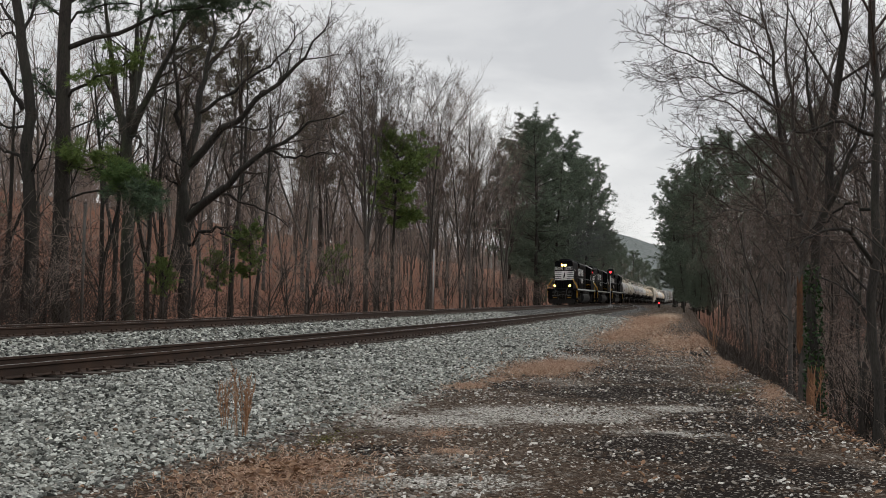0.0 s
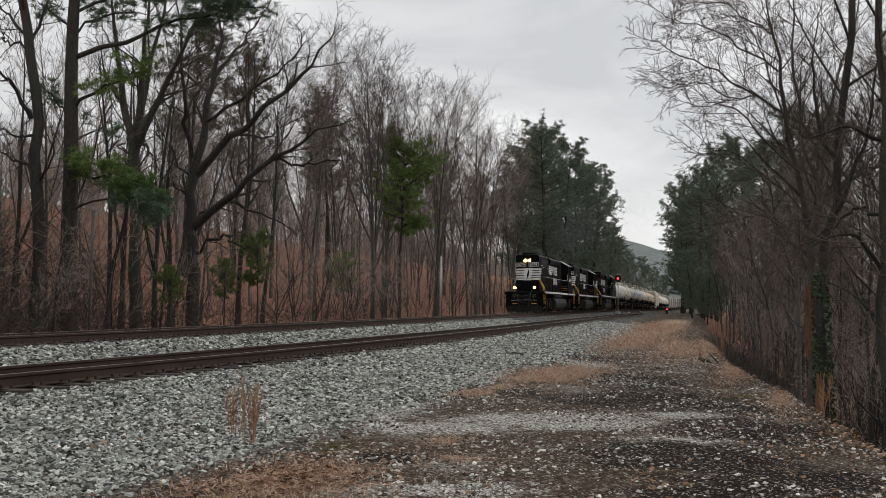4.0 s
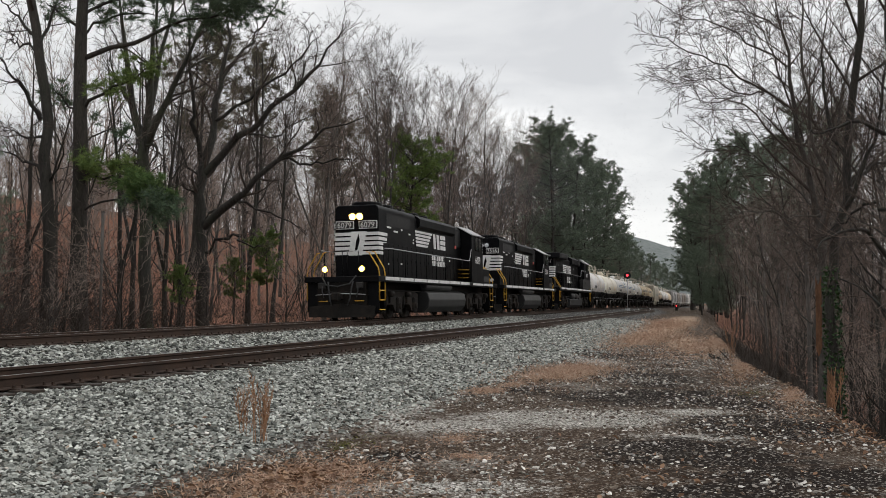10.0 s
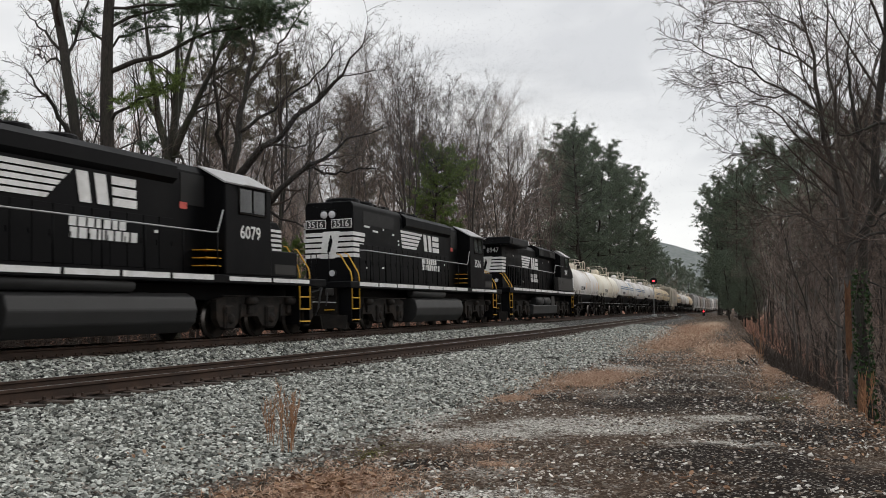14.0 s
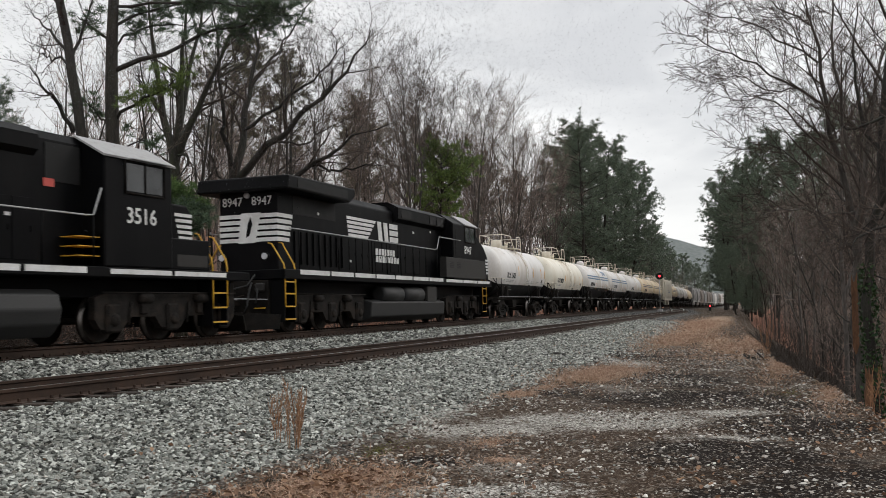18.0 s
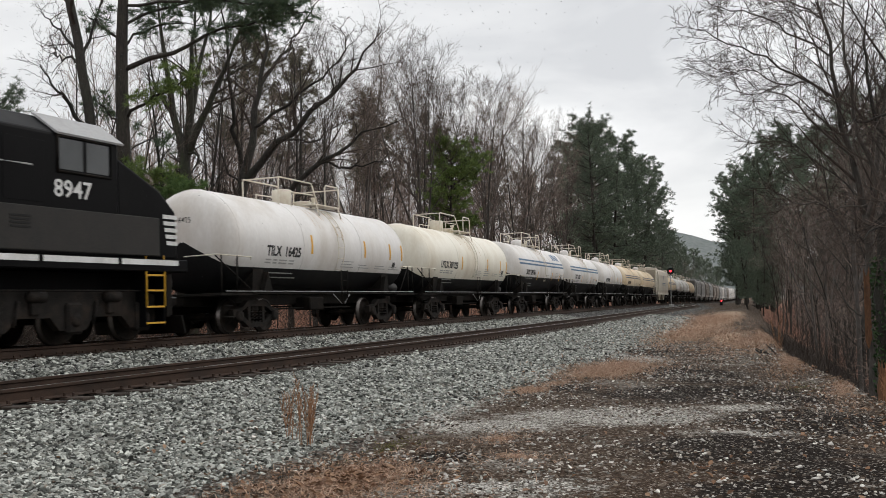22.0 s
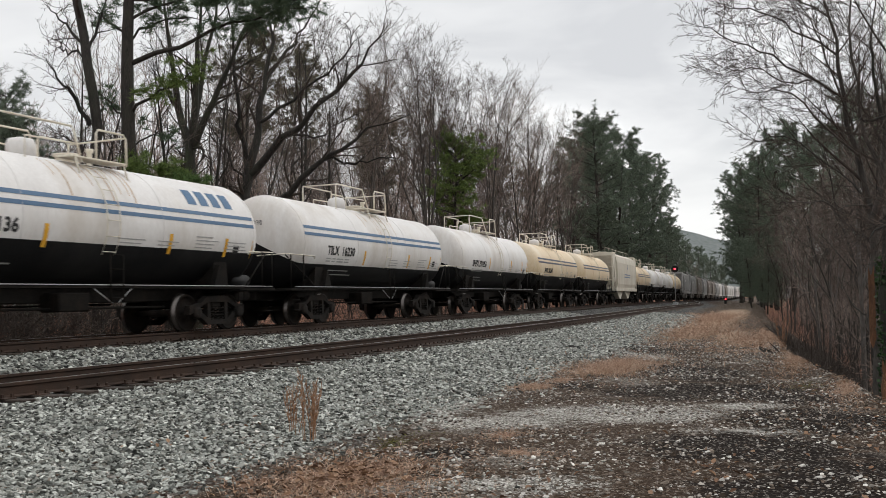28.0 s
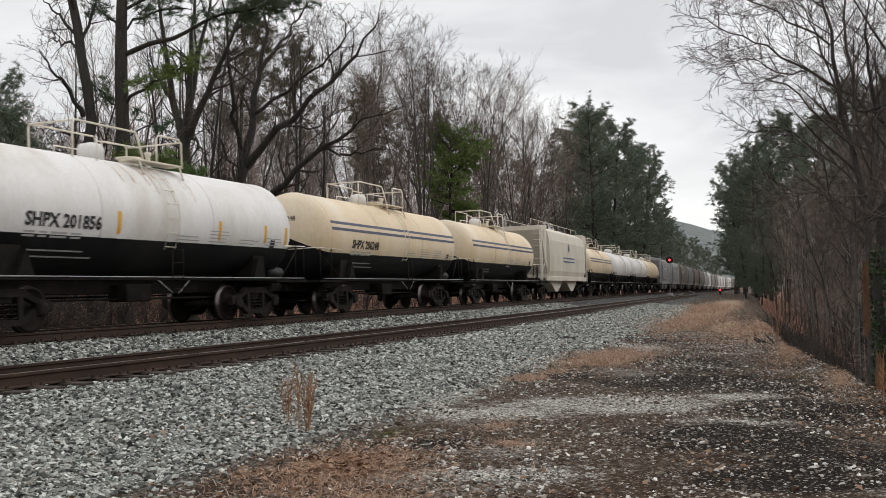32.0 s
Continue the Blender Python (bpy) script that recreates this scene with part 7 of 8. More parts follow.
M_MARKY = mat("amber_marker_tape", (0.60, 0.30, 0.02), (0.74, 0.40, 0.04), 6, 0.5, 0, 0.0, 0, 40)
M_RAILW = mat("cream_railing_paint", (0.64, 0.59, 0.48), (0.76, 0.72, 0.62), 3, 0.55, 0, 0.05, 0.002, 40, (0.35, 0.2, 0.1), 0.5, 3.0)
M_FINE = mat("faded_small_print", (0.28, 0.28, 0.27), (0.42, 0.42, 0.40), 20, 0.7, 0, 0, 0, 60)
M_HOPG = mat("grey_hopper_paint", (0.27, 0.27, 0.265), (0.40, 0.40, 0.39), 0.8, 0.6, 0, 0.1, 0.003, 18, (0.12, 0.10, 0.08), 0.5, 0.6, stretch=(1, 1, 0.3))
M_HOPC = mat("cream_hopper_paint", (0.52, 0.48, 0.40), (0.64, 0.60, 0.51), 0.8, 0.6, 0, 0.1, 0.003, 18, (0.36, 0.28, 0.2), 0.5, 0.6, stretch=(1, 1, 0.3))
M_HOPB = mat("brown_grey_hopper_paint", (0.20, 0.17, 0.145), (0.30, 0.27, 0.24), 0.8, 0.6, 0, 0.1, 0.003, 18, (0.1, 0.07, 0.05), 0.5, 0.6, stretch=(1, 1, 0.3))
TZ, TR = 2.43, 1.39


def tank_patch(name, material, car, boxes, label="", side=1, lift=0.005):
    """Markings that follow the round side of a tank. boxes: x0, x1, z0, z1."""
    bm = bmesh.new()
    for x0, x1, z0, z1 in boxes:
        k = max(2, int(abs(z1 - z0) / 0.12) + 1)
        rows = []
        for i in range(k + 1):
            z = z0 + (z1 - z0) * i / k
            y = math.sqrt(max((TR + lift) ** 2 - (z - TZ) ** 2, 0.0))
            rows.append((bm.verts.new((x0, side * y, z)), bm.verts.new((x1, side * y, z))))
        for a, b in zip(rows, rows[1:]):
            bm.faces.new((a[0], a[1], b[1], b[0]))
    return part(name, bm, material, car, label)


def tank_writing(car, words, height, x, z, side, material, squeeze=1.0, bold=0.0):
    """Lettering laid on the round side of a tank; x is where reading starts."""
    ob = writing(car, words, height, (0, 0, 0), "+Y", material, "lettering", squeeze, bold)
    me = ob.data.copy()
    ob.data = me
    sg = -1 if side > 0 else 1
    ob.matrix_basis = Matrix.Identity(4)
    flat = [v.co.copy() for v in me.vertices]
    for v, c in zip(me.vertices, flat):
        zz = z + c.y
        y = math.sqrt(max(TR ** 2 - (zz - TZ) ** 2, 0)) + 0.006 + c.z
        v.co = (x + sg * c.x, side * y, zz)
    me.update()


def ladder(car, x, y, z0, z1, material, lean=0.0, step=0.3):
    bm = bmesh.new()
    for dx in (-0.2, 0.2):
        tube(bm, [(x + dx, y, z0), (x + dx, y - lean, z1)], 0.014, 5)
    z = z0 + 0.1
    while z < z1:
        f = (z - z0) / (z1 - z0)
        tube(bm, [(x - 0.2, y - lean * f, z), (x + 0.2, y - lean * f, z)], 0.011, 5)
        z += step
    return part("ladder", bm, material, car)


def tank_car(length, paint, marks, label, stripes=None, divide=1.74, yellow=True, dome="round", emblem=False, rail=None, detail=True, amber=(1.82, 2.28)):
    car = new("tank_car")
    h = length / 2
    bc = h - 2.6
    straight, bulge = h - 1.35, 0.52
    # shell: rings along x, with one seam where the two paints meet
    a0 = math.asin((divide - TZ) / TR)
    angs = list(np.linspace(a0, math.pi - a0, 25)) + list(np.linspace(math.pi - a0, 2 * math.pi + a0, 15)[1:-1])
    xs = [-straight - bulge] + [-straight - bulge * q for q in (0.97, 0.86, 0.62, 0.3)] + list(np.linspace(-straight, straight, 7)) + [straight + bulge * q for q in (0.3, 0.62, 0.86, 0.97)] + [straight + bulge]
    bm = bmesh.new()
    rings = []
    for x in xs:
        e = max(0.0, (abs(x) - straight) / bulge)
        r = TR * (max(1 - e ** 2.4, 0.0)) ** 0.5 if e > 0 else TR
        r = max(r, 0.05)
        rings.append([bm.verts.new((x, r * math.cos(a), TZ + r * math.sin(a))) for a in angs])
    n = len(angs)
    for i in range(len(xs) - 1):
        for k in range(n):
            f = bm.faces.new((rings[i][k], rings[i + 1][k], rings[i + 1][(k + 1) % n], rings[i][(k + 1) % n]))
            f.smooth = True
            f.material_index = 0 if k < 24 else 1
    bm.faces.new(rings[0])
    bm.faces.new(rings[-1][::-1])
    bmesh.ops.recalc_face_normals(bm, faces=bm.faces)
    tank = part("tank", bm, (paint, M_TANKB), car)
    # weld bands round the shell
    for x in (-straight, -straight * 0.36, straight * 0.36, straight):
        bm = bmesh.new()
        ring = [(x, (TR + 0.002) * math.cos(a), TZ + (TR + 0.002) * math.sin(a)) for a in np.linspace(a0, math.pi - a0, 25)]
        tube(bm, ring, 0.008, 4)
        part("weld_seam", bm, paint, tank)
    # underframe
    bm = bmesh.new()
    rounded_box(bm, -h + 0.45, h - 0.45, -0.28, 0.28, 0.74, 1.06, 0.02)
    part("centre_sill", bm, M_UNDER, car)
    for s in (-1, 1):
        box_part("running_board", M_UNDER, car, -h + 1.9, h - 1.9, min(s * 1.36, s * 1.44), max(s * 1.36, s * 1.44), 1.02, 1.07, bevel=0.008)
        bm = bmesh.new()
        tube(bm, [(-h + 0.6, s * 1.45, 1.09), (h - 0.6, s * 1.45, 1.09)], 0.013, 5)
        part("side_line", bm, M_GREY, car)
    for e in (-1, 1):
        box_part("end_platform", M_UNDER, car, min(e * (h - 0.42), e * (h - 2.1)), max(e * (h - 0.42), e * (h - 2.1)), -1.42, 1.42, 0.98, 1.05, bevel=0.01)
        bm = bmesh.new()
        prism(bm, [(e * bc - 0.35, 1.03), (e * bc + 0.35, 1.03), (e * bc + 0.24, 1.9), (e * bc - 0.24, 1.9)], -1.18, 1.18)
        part("saddle", bm, M_UNDER, car)
        for s in (-1, 1):
            bm = bmesh.new()
            prism(bm, [(e * (bc - 0.5), 1.03), (e * (bc + 0.02), 1.03), (e * (bc - 0.25), 1.62)], min(s * 1.2, s * 1.34), max(s * 1.2, s * 1.34))
            part("gusset", bm, M_UNDER, car)
            bm = bmesh.new()
            x0, x1 = e * (h - 0.5), e * (h - 1.75)
            tube(bm, [(x0, s * 0.3, 2.0), (x0, s * 1.25, 2.02), (x0, s * 1.42, 2.0), (x1, s * 1.47, 1.98), (x1, s * 1.47, 1.9)], 0.018, 6)
            part("end_rail", bm, rail or M_RAILW, car)
            bm = bmesh.new()
            tube(bm, [(x0, s * 1.38, 1.03), (x0, s * 1.38, 2.0)], 0.02, 5)
            tube(bm, [(e * (h - 1.1), s * 1.44, 1.03), (e * (h - 1.1), s * 1.46, 2.0)], 0.02, 5)
            tube(bm, [(x0, s * 1.2, 2.0), (e * (h - 1.9), s * 1.44, 1.06)], 0.02, 5)
            part("end_post", bm, M_UNDER, car)
            for z in (0.45, 0.72):
                bm = bmesh.new()
                tube(bm, [(e * (h - 0.55), s * 1.4, z), (e * (h - 0.95), s * 1.4, z)], 0.012, 5)
                part("sill_step", bm, M_UNDER, car)
        coupler(car, e * (h - 0.02))
        freight_bogie(car, e * bc)
    bm = bmesh.new()
    disc_stack(bm, [(-0.42, 0.05), (-0.36, 0.16), (0.3, 0.16), (0.36, 0.05)], "X", (-h + 1.2, 0.75, 1.26), 14)
    part("brake_cylinder", bm, M_TANKGREY, car)
    bm = bmesh.new()
    tube(bm, [(h - 0.55, -0.7, 1.05), (h - 0.55, -0.7, 2.1)], 0.025)
    tube(bm, [(h - 0.48, -0.7 + 0.27 * math.cos(a), 2.05 + 0.27 * math.sin(a)) for a in np.linspace(0, 2 * math.pi, 17)], 0.014, 5)
    part("brake_wheel", bm, M_UNDER, car)
    bm = bmesh.new()
    tube(bm, [(-3.2, 0.5, 0.62), (3.2, 0.5, 0.62)], 0.03)
    tube(bm, [(-2.4, -0.4, 0.7), (2.6, -0.4, 0.68)], 0.025)
    rounded_box(bm, -0.4, 0.5, 0.2, 0.75, 0.55, 0.95, 0.03)
    part("brake_gear", bm, M_UNDER, car)
    # bottom outlet and its skid
    bm = bmesh.new()
    disc_stack(bm, [(0.62, 0.1), (0.75, 0.16), (1.08, 0.2)], "Z", (0.0, 0, 0), 12)
    part("bottom_outlet", bm, M_UNDER, car)
    # top fittings: dome, platform and its rails
    top = TZ + TR
    bm = bmesh.new()
    if dome == "round":
        disc_stack(bm, [(-0.06, 0.30), (0.22, 0.30), (0.33, 0.25), (0.38, 0.05)], "Z", (0.75, 0, top), 18)
    else:
        disc_stack(bm, [(-0.06, 0.30), (0.42, 0.30), (0.44, 0.28)], "Z", (0.75, 0, top), 18)
    part("dome", bm, M_RAILW if dome != "round" else M_TANKW, car)
    bm = bmesh.new()
    disc_stack(bm, [(-0.05, 0.24), (0.12, 0.24), (0.14, 0.30), (0.18, 0.30)], "Z", (-0.55, 0, top), 16)
    part("manway_cover", bm, rail or M_RAILW, car)
    for dy, hh in ((0.1, 0.4), (-0.25, 0.24)):
        bm = bmesh.new()
        disc_stack(bm, [(0, 0.06), (hh * 0.75, 0.06), (hh * 0.85, 0.09), (hh, 0.09)], "Z", (-1.15, dy, top - 0.03), 10)
        part("valve", bm, rail or M_RAILW, car)
    bm = bmesh.new()
    for s in (-1, 1):
        rounded_box(bm, -1.5, 0.25, min(s * 0.42, s * 0.85), max(s * 0.42, s * 0.85), top - 0.02, top + 0.02, 0.008)
        for x in (-1.4, 0.1):
            tube(bm, [(x, s * 0.83, top), (x, s * 0.95, top - 0.36)], 0.02, 5)
    part("top_platform", bm, rail or M_RAILW, car)
    for s in (-1, 1):
        bm = bmesh.new()
        zr = top + 0.68
        tube(bm, [(2.0, s * 0.6, top - 0.22), (2.0, s * 0.6, zr - 0.08), (1.94, s * 0.6, zr), (-0.05, s * 0.6, zr), (-0.12, s * 0.6, zr - 0.08), (-0.12, s * 0.8, top - 0.1)], 0.024, 6)
        tube(bm, [(1.25, s * 0.6, top - 0.2), (1.25, s * 0.6, top + 0.3), (-0.12, s * 0.62, top + 0.32)], 0.02, 6)
        part("platform_rail", bm, rail or M_RAILW, car)
        bm = bmesh.new()
        tube(bm, [(-0.55, s * 0.82, top - 0.05), (-0.55, s * 0.82, zr - 0.1), (-0.62, s * 0.82, zr - 0.02), (-1.42, s * 0.82, zr - 0.02), (-1.5, s * 0.82, zr - 0.1), (-1.5, s * 0.84, top - 0.05)], 0.024, 6)
        part("platform_rail", bm, rail or M_RAILW, car)
    bm = bmesh.new()
    tube(bm, [(2.0, -0.6, top + 0.66), (2.0, 0.6, top + 0.66)], 0.022, 6)
    part("cross_rail", bm, rail or M_RAILW, car)
    bm = bmesh.new()
    tube(bm, [(-1.5, -0.82, top + 0.6), (-1.5, 0.82, top + 0.6)], 0.022, 6)
    part("cross_rail", bm, rail or M_RAILW, car)
    for s in (-1, 1):
        ladder(car, -0.35, s * 1.52, 0.72, 1.75, M_UNDER)
        bm = bmesh.new()
        for dx in (-0.2, 0.2):
            tube(bm, [(-0.35 + dx, s * ((TR + 0.07) * math.cos(a)), TZ + (TR + 0.07) * math.sin(a)) for a in np.linspace(-0.5, 1.0, 9)], 0.012, 5)
        for a in np.linspace(-0.45, 0.95, 7):
            y, z = s * (TR + 0.07) * math.cos(a), TZ + (TR + 0.07) * math.sin(a)
            tube(bm, [(-0.55, y, z), (-0.15, y, z)], 0.011, 5)
        part("tank_ladder", bm, rail or M_RAILW, car)
        bm = bmesh.new()
        for dx in (0.3, -1.0):
            tube(bm, [(dx, s * 1.40, 1.06), (dx - 0.55 * (1 if dx > 0 else -1), s * 1.46, 0.72)], 0.012, 5)
        part("ladder_brace", bm, M_GREY, car)
        sg = -1 if s > 0 else 1
        if stripes:
            for z0, z1 in ((2.60, 2.69), (2.80, 2.89)):
                tank_patch("stripe", stripes, car, [(-straight, straight, z0, z1)], side=s)
        if emblem:
            x0 = sg * (straight - 2.6)
            for k in range(4):
                tank_patch("emblem", M_BLUE, car, [(x0 + sg * (0.5 * k), x0 + sg * (0.5 * k + 0.34), 3.05, 3.42)], side=s, label="plain blue block")
        if yellow:
            for k, (x, w) in enumerate(((-straight * 0.80, 0.12), (-straight * 0.42, 0.12), (straight * 0.02 + 1.3, 0.12), (-straight + 0.05, 0.12 if amber[0] > 2 else 0.02))):
                tank_patch("marker_strip", M_MARKY, car, [(x, x + w, amber[0], amber[1])], side=s, label="amber reflective strip")
        if marks:
            tank_writing(car, marks, 0.27, -sg * straight * 0.74, 2.08, s, M_INK, 1.0, 0.012)
            for row in range(2):
                x = -sg * straight * 0.74
                for w in (0.3, 0.22, 0.45, 0.3):
                    tank_patch("print_bar", M_FINE, car, [(x, x + sg * w, 1.94 - 0.08 * row, 1.98 - 0.08 * row)], side=s)
                    x += sg * (w + 0.1)
        rr = random.Random(int(length * 100) + len(label))
        for col in (0.05, 0.28, 0.52, 0.74):
            x = sg * straight * col + sg * 0.3
            for row in range(rr.randint(2, 4)):
                tank_patch("print_bar", M_FINE, car, [(x, x + sg * rr.uniform(0.6, 0.95), max(divide + 0.05, 1.86) + 0.085 * row, max(divide + 0.05, 1.86) + 0.025 + 0.085 * row)], side=s)
        tank_patch("placard", M_INK if detail else M_FINE, car, [(sg * (straight - 0.9), sg * (straight - 0.65), 1.92, 2.12)], side=s, label="small dark placard")
        tank_patch("belly_print", M_FINE, car, [(-sg * straight * 0.7, -sg * straight * 0.42, 1.60, 1.63), (-sg * straight * 0.66, -sg * straight * 0.36, 1.48, 1.51)], side=s)
    # streaks of spill under the platform
    for s in (-1, 1):
        rs = random.Random(int(length * 10) + s)
        for x in (-1.45, -1.3, -1.1, -0.8, -0.62, -0.3, 0.02, 0.15, 0.7, 1.0):
            x += rs.uniform(-0.08, 0.08)
            tank_patch("rust_streak", M_STREAK, car, [(x, x + rs.uniform(0.012, 0.035), rs.uniform(2.7, 3.45), 3.68)], side=s, lift=0.003)
    if marks:
        w = writing(car, marks, 0.16, (h - 1.35 + 0.54, -0.75, 2.9), "+X", M_INK, "lettering", 0.9)
        w.location.x = straight + bulge * 0.93
    tagged(car, label, "tank car", "freight cars of the train")
    return car


def hopper_car(length, paint, label, bars=False, bay=2):
    car = new("hopper_car")
    h = length / 2
    bc = h - 2.3
    sect = [(-1.42, 1.3), (-1.53, 1.7), (-1.56, 2.6), (-1.53, 3.5), (-1.40, 4.05), (-0.8, 4.35), (0, 4.42), (0.8, 4.35), (1.40, 4.05), (1.53, 3.5), (1.56, 2.6), (1.53, 1.7), (1.42, 1.3)]
    bm = bmesh.new()
    cross_body(bm, sect, -h + 2.3, h - 2.3)
    part("body", bm, paint, car)
    for e in (-1, 1):
        bm = bmesh.new()
        prism(bm, [(e * (h - 2.3), 1.5), (e * (h - 2.3), 4.36), (e * (h - 0.75), 4.3), (e * (h - 0.75), 4.05)], -1.38, 1.38)
        part("slope_sheet", bm, paint, car)
        bm = bmesh.new()
        for s in (-1, 1):
            rounded_box(bm, min(e * (h - 0.85), e * (h - 0.7)), max(e * (h - 0.85), e * (h - 0.7)), min(s * 1.28, s * 1.42), max(s * 1.28, s * 1.42), 1.1, 4.2, 0.01)
            tube(bm, [(e * (h - 0.8), s * 1.35, 1.5), (e * (h - 2.3), s * 1.35, 2.6)], 0.04, 5)
        part("end_frame", bm, paint, car)
        for s in (-1, 1):
            bm = bmesh.new()
            for k in range(8):
                tube(bm, [(e * (h - 0.7), s * 0.9, 1.3 + 0.36 * k), (e * (h - 0.7), s * 1.4, 1.3 + 0.36 * k)], 0.014, 5)
                tube(bm, [(e * (h - 0.75), s * 1.45, 1.3 + 0.36 * k), (e * (h - 1.25), s * 1.45, 1.3 + 0.36 * k)], 0.014, 5)
            tube(bm, [(e * (h - 1.25), s * 1.45, 1.2), (e * (h - 1.25), s * 1.45, 4.0)], 0.02, 5)
            part("ladder", bm, paint, car)
        box_part("end_platform", M_UNDER, car, min(e * (h - 0.4), e * (h - 2.4)), max(e * (h - 0.4), e * (h - 2.4)), -1.4, 1.4, 0.98, 1.12, bevel=0.01)
        coupler(car, e * (h - 0.02))
        freight_bogie(car, e * bc)
    for s in (-1, 1):
        box_part("side_sill", paint, car, -h + 1.6, h - 1.6, min(s * 1.38, s * 1.5), max(s * 1.38, s * 1.5), 1.1, 1.38, bevel=0.015)
        for k in range(int(length // 2.4)):
            x = -h + 2.6 + k * (length - 5.2) / max(1, int(length // 2.4) - 1)
            bm = bmesh.new()
            cross_body(bm, [(s * y, z) for y, z in ((1.42, 1.35), (1.57, 1.7), (1.595, 2.6), (1.57, 3.5), (1.43, 4.03), (1.40, 4.0), (1.52, 3.4), (1.55, 2.6), (1.5, 1.7), (1.40, 1.35))], x - 0.03, x + 0.03)
            if not bars:
                part("side_post", bm, paint, car)
            else:
                bm.free()
        bm = bmesh.new()
        tube(bm, [(-h + 1.0, s * 0.75, 4.72), (h - 1.0, s * 0.75, 4.72)], 0.018, 5)
        for k in range(8):
            x = -h + 1.0 + k * (length - 2.0) / 7
            tube(bm, [(x, s * 0.75, 4.38), (x, s * 0.75, 4.72)], 0.014, 4)
        part("roof_rail", bm, paint, car)
        if bars:
            sg = -1 if s > 0 else 1
            plates("stripe", M_BLUE, car, [[(-1.9, 2.5), (1.9, 2.5), (1.9, 2.58), (-1.9, 2.58)], [(-1.9, 2.28), (1.9, 2.28), (1.9, 2.36), (-1.9, 2.36)]], 1.565, side=s)
            plates("emblem", M_BLUE, car, [[(-0.15, 3.0), (0.15, 3.0), (0.1, 3.45), (-0.1, 3.45)]], 1.575, side=s, label="plain blue block emblem")
        else:
            plates("print_bar", M_WHITE, car, [[(2.0, 2.9), (3.6, 2.9), (3.6, 3.1), (2.0, 3.1)]], 1.60, side=s)
    for k in range(bay):
        x = (k - (bay - 1) / 2) * (length - 6.4) / bay
        w = (length - 6.4) / bay / 2
        bm = bmesh.new()
        prism(bm, [(x - w, 1.35), (x + w, 1.35), (x + 0.35, 0.45), (x - 0.35, 0.45)], -1.2, 1.2)
        part("discharge_bay", bm, paint, car)
    for k in range(bay * 2):
        x = (k - (bay * 2 - 1) / 2) * 2.2
        bm = bmesh.new()
        disc_stack(bm, [(0, 0.36), (0.10, 0.36), (0.14, 0.28)], "Z", (x, 0, 4.40), 14)
        part("roof_hatch", bm, paint, car)
    box_part("centre_sill", M_UNDER, car, -h + 0.45, h - 0.45, -0.28, 0.28, 0.74, 1.1, bevel=0.02)
    tagged(car, label, "hopper car", "freight cars of the train")
    return car


# ---------------------------------------------------------------- the consist, front to back
SPEED, START = 6.464, 99.465
ENDS = [-2.4, 18.6, 39.7, 62.4, 76.0, 90.1, 104.4, 118.4, 132.3, 146.5, 160.7, 177.3, 190.8, 204.4, 218.0, 231.6]
TRAIN = []


def add_car(ob, i, half):
    TRAIN.append((ob, (ENDS[i] + ENDS[i + 1]) / 2, half))


def span(i):
    return ENDS[i + 1] - ENDS[i]


add_car(locomotive_sd("6079"), 0, 6.63)
add_car(locomotive_sd("3516"), 1, 6.63)
add_car(locomotive_wide("8947"), 2, 6.95)
WHITE_LABEL = "white tank car with a black belly and top railing"
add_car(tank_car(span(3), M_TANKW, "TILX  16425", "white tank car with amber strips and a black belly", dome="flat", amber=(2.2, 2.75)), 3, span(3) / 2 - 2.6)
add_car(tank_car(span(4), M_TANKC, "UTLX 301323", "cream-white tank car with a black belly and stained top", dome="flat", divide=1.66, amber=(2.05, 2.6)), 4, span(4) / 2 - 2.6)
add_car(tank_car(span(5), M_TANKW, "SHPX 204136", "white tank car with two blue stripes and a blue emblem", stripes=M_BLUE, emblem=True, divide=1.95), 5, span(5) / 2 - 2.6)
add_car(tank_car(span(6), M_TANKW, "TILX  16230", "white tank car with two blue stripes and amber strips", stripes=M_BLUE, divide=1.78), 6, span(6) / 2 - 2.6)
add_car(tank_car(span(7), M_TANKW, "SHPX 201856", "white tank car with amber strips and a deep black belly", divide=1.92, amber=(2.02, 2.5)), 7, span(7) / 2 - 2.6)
add_car(tank_car(span(8), M_TANKT, "SHPX 206248", "stained tan tank car with two dark stripes", stripes=M_NAVY, divide=1.9, yellow=False), 8, span(8) / 2 - 2.6)
add_car(tank_car(span(9), M_TANKT, "", "second stained tan tank car with dark stripes", stripes=M_NAVY, divide=1.9, yellow=False), 9, span(9) / 2 - 2.6)
add_car(hopper_car(span(10), M_HOPC, "cream-white covered hopper car with two blue stripes", bars=True), 10, span(10) / 2 - 2.3)
add_car(tank_car(span(11), M_TANKT, "", "tan tank car with dark stripes behind the white hopper", stripes=M_NAVY, divide=1.8, yellow=False, detail=False), 11, span(11) / 2 - 2.6)
add_car(tank_car(span(12), M_TANKW, "", WHITE_LABEL, yellow=False, detail=False), 12, span(12) / 2 - 2.6)
add_car(tank_car(span(13), M_TANKW, "", WHITE_LABEL, yellow=False, detail=False), 13, span(13) / 2 - 2.6)
add_car(tank_car(span(14), M_TANKT, "", "tan tank car ahead of the grey hoppers", yellow=False, detail=False), 14, span(14) / 2 - 2.6)
NEAR_WHEELS = len(WHEELS)
_kinds = [hopper_car(15.5, M_HOPG, "grey ribbed covered hopper car"), hopper_car(15.5, M_HOPB, "brownish grey ribbed covered hopper car"), hopper_car(15.5, M_TANKW, "off-white ribbed covered hopper car")]
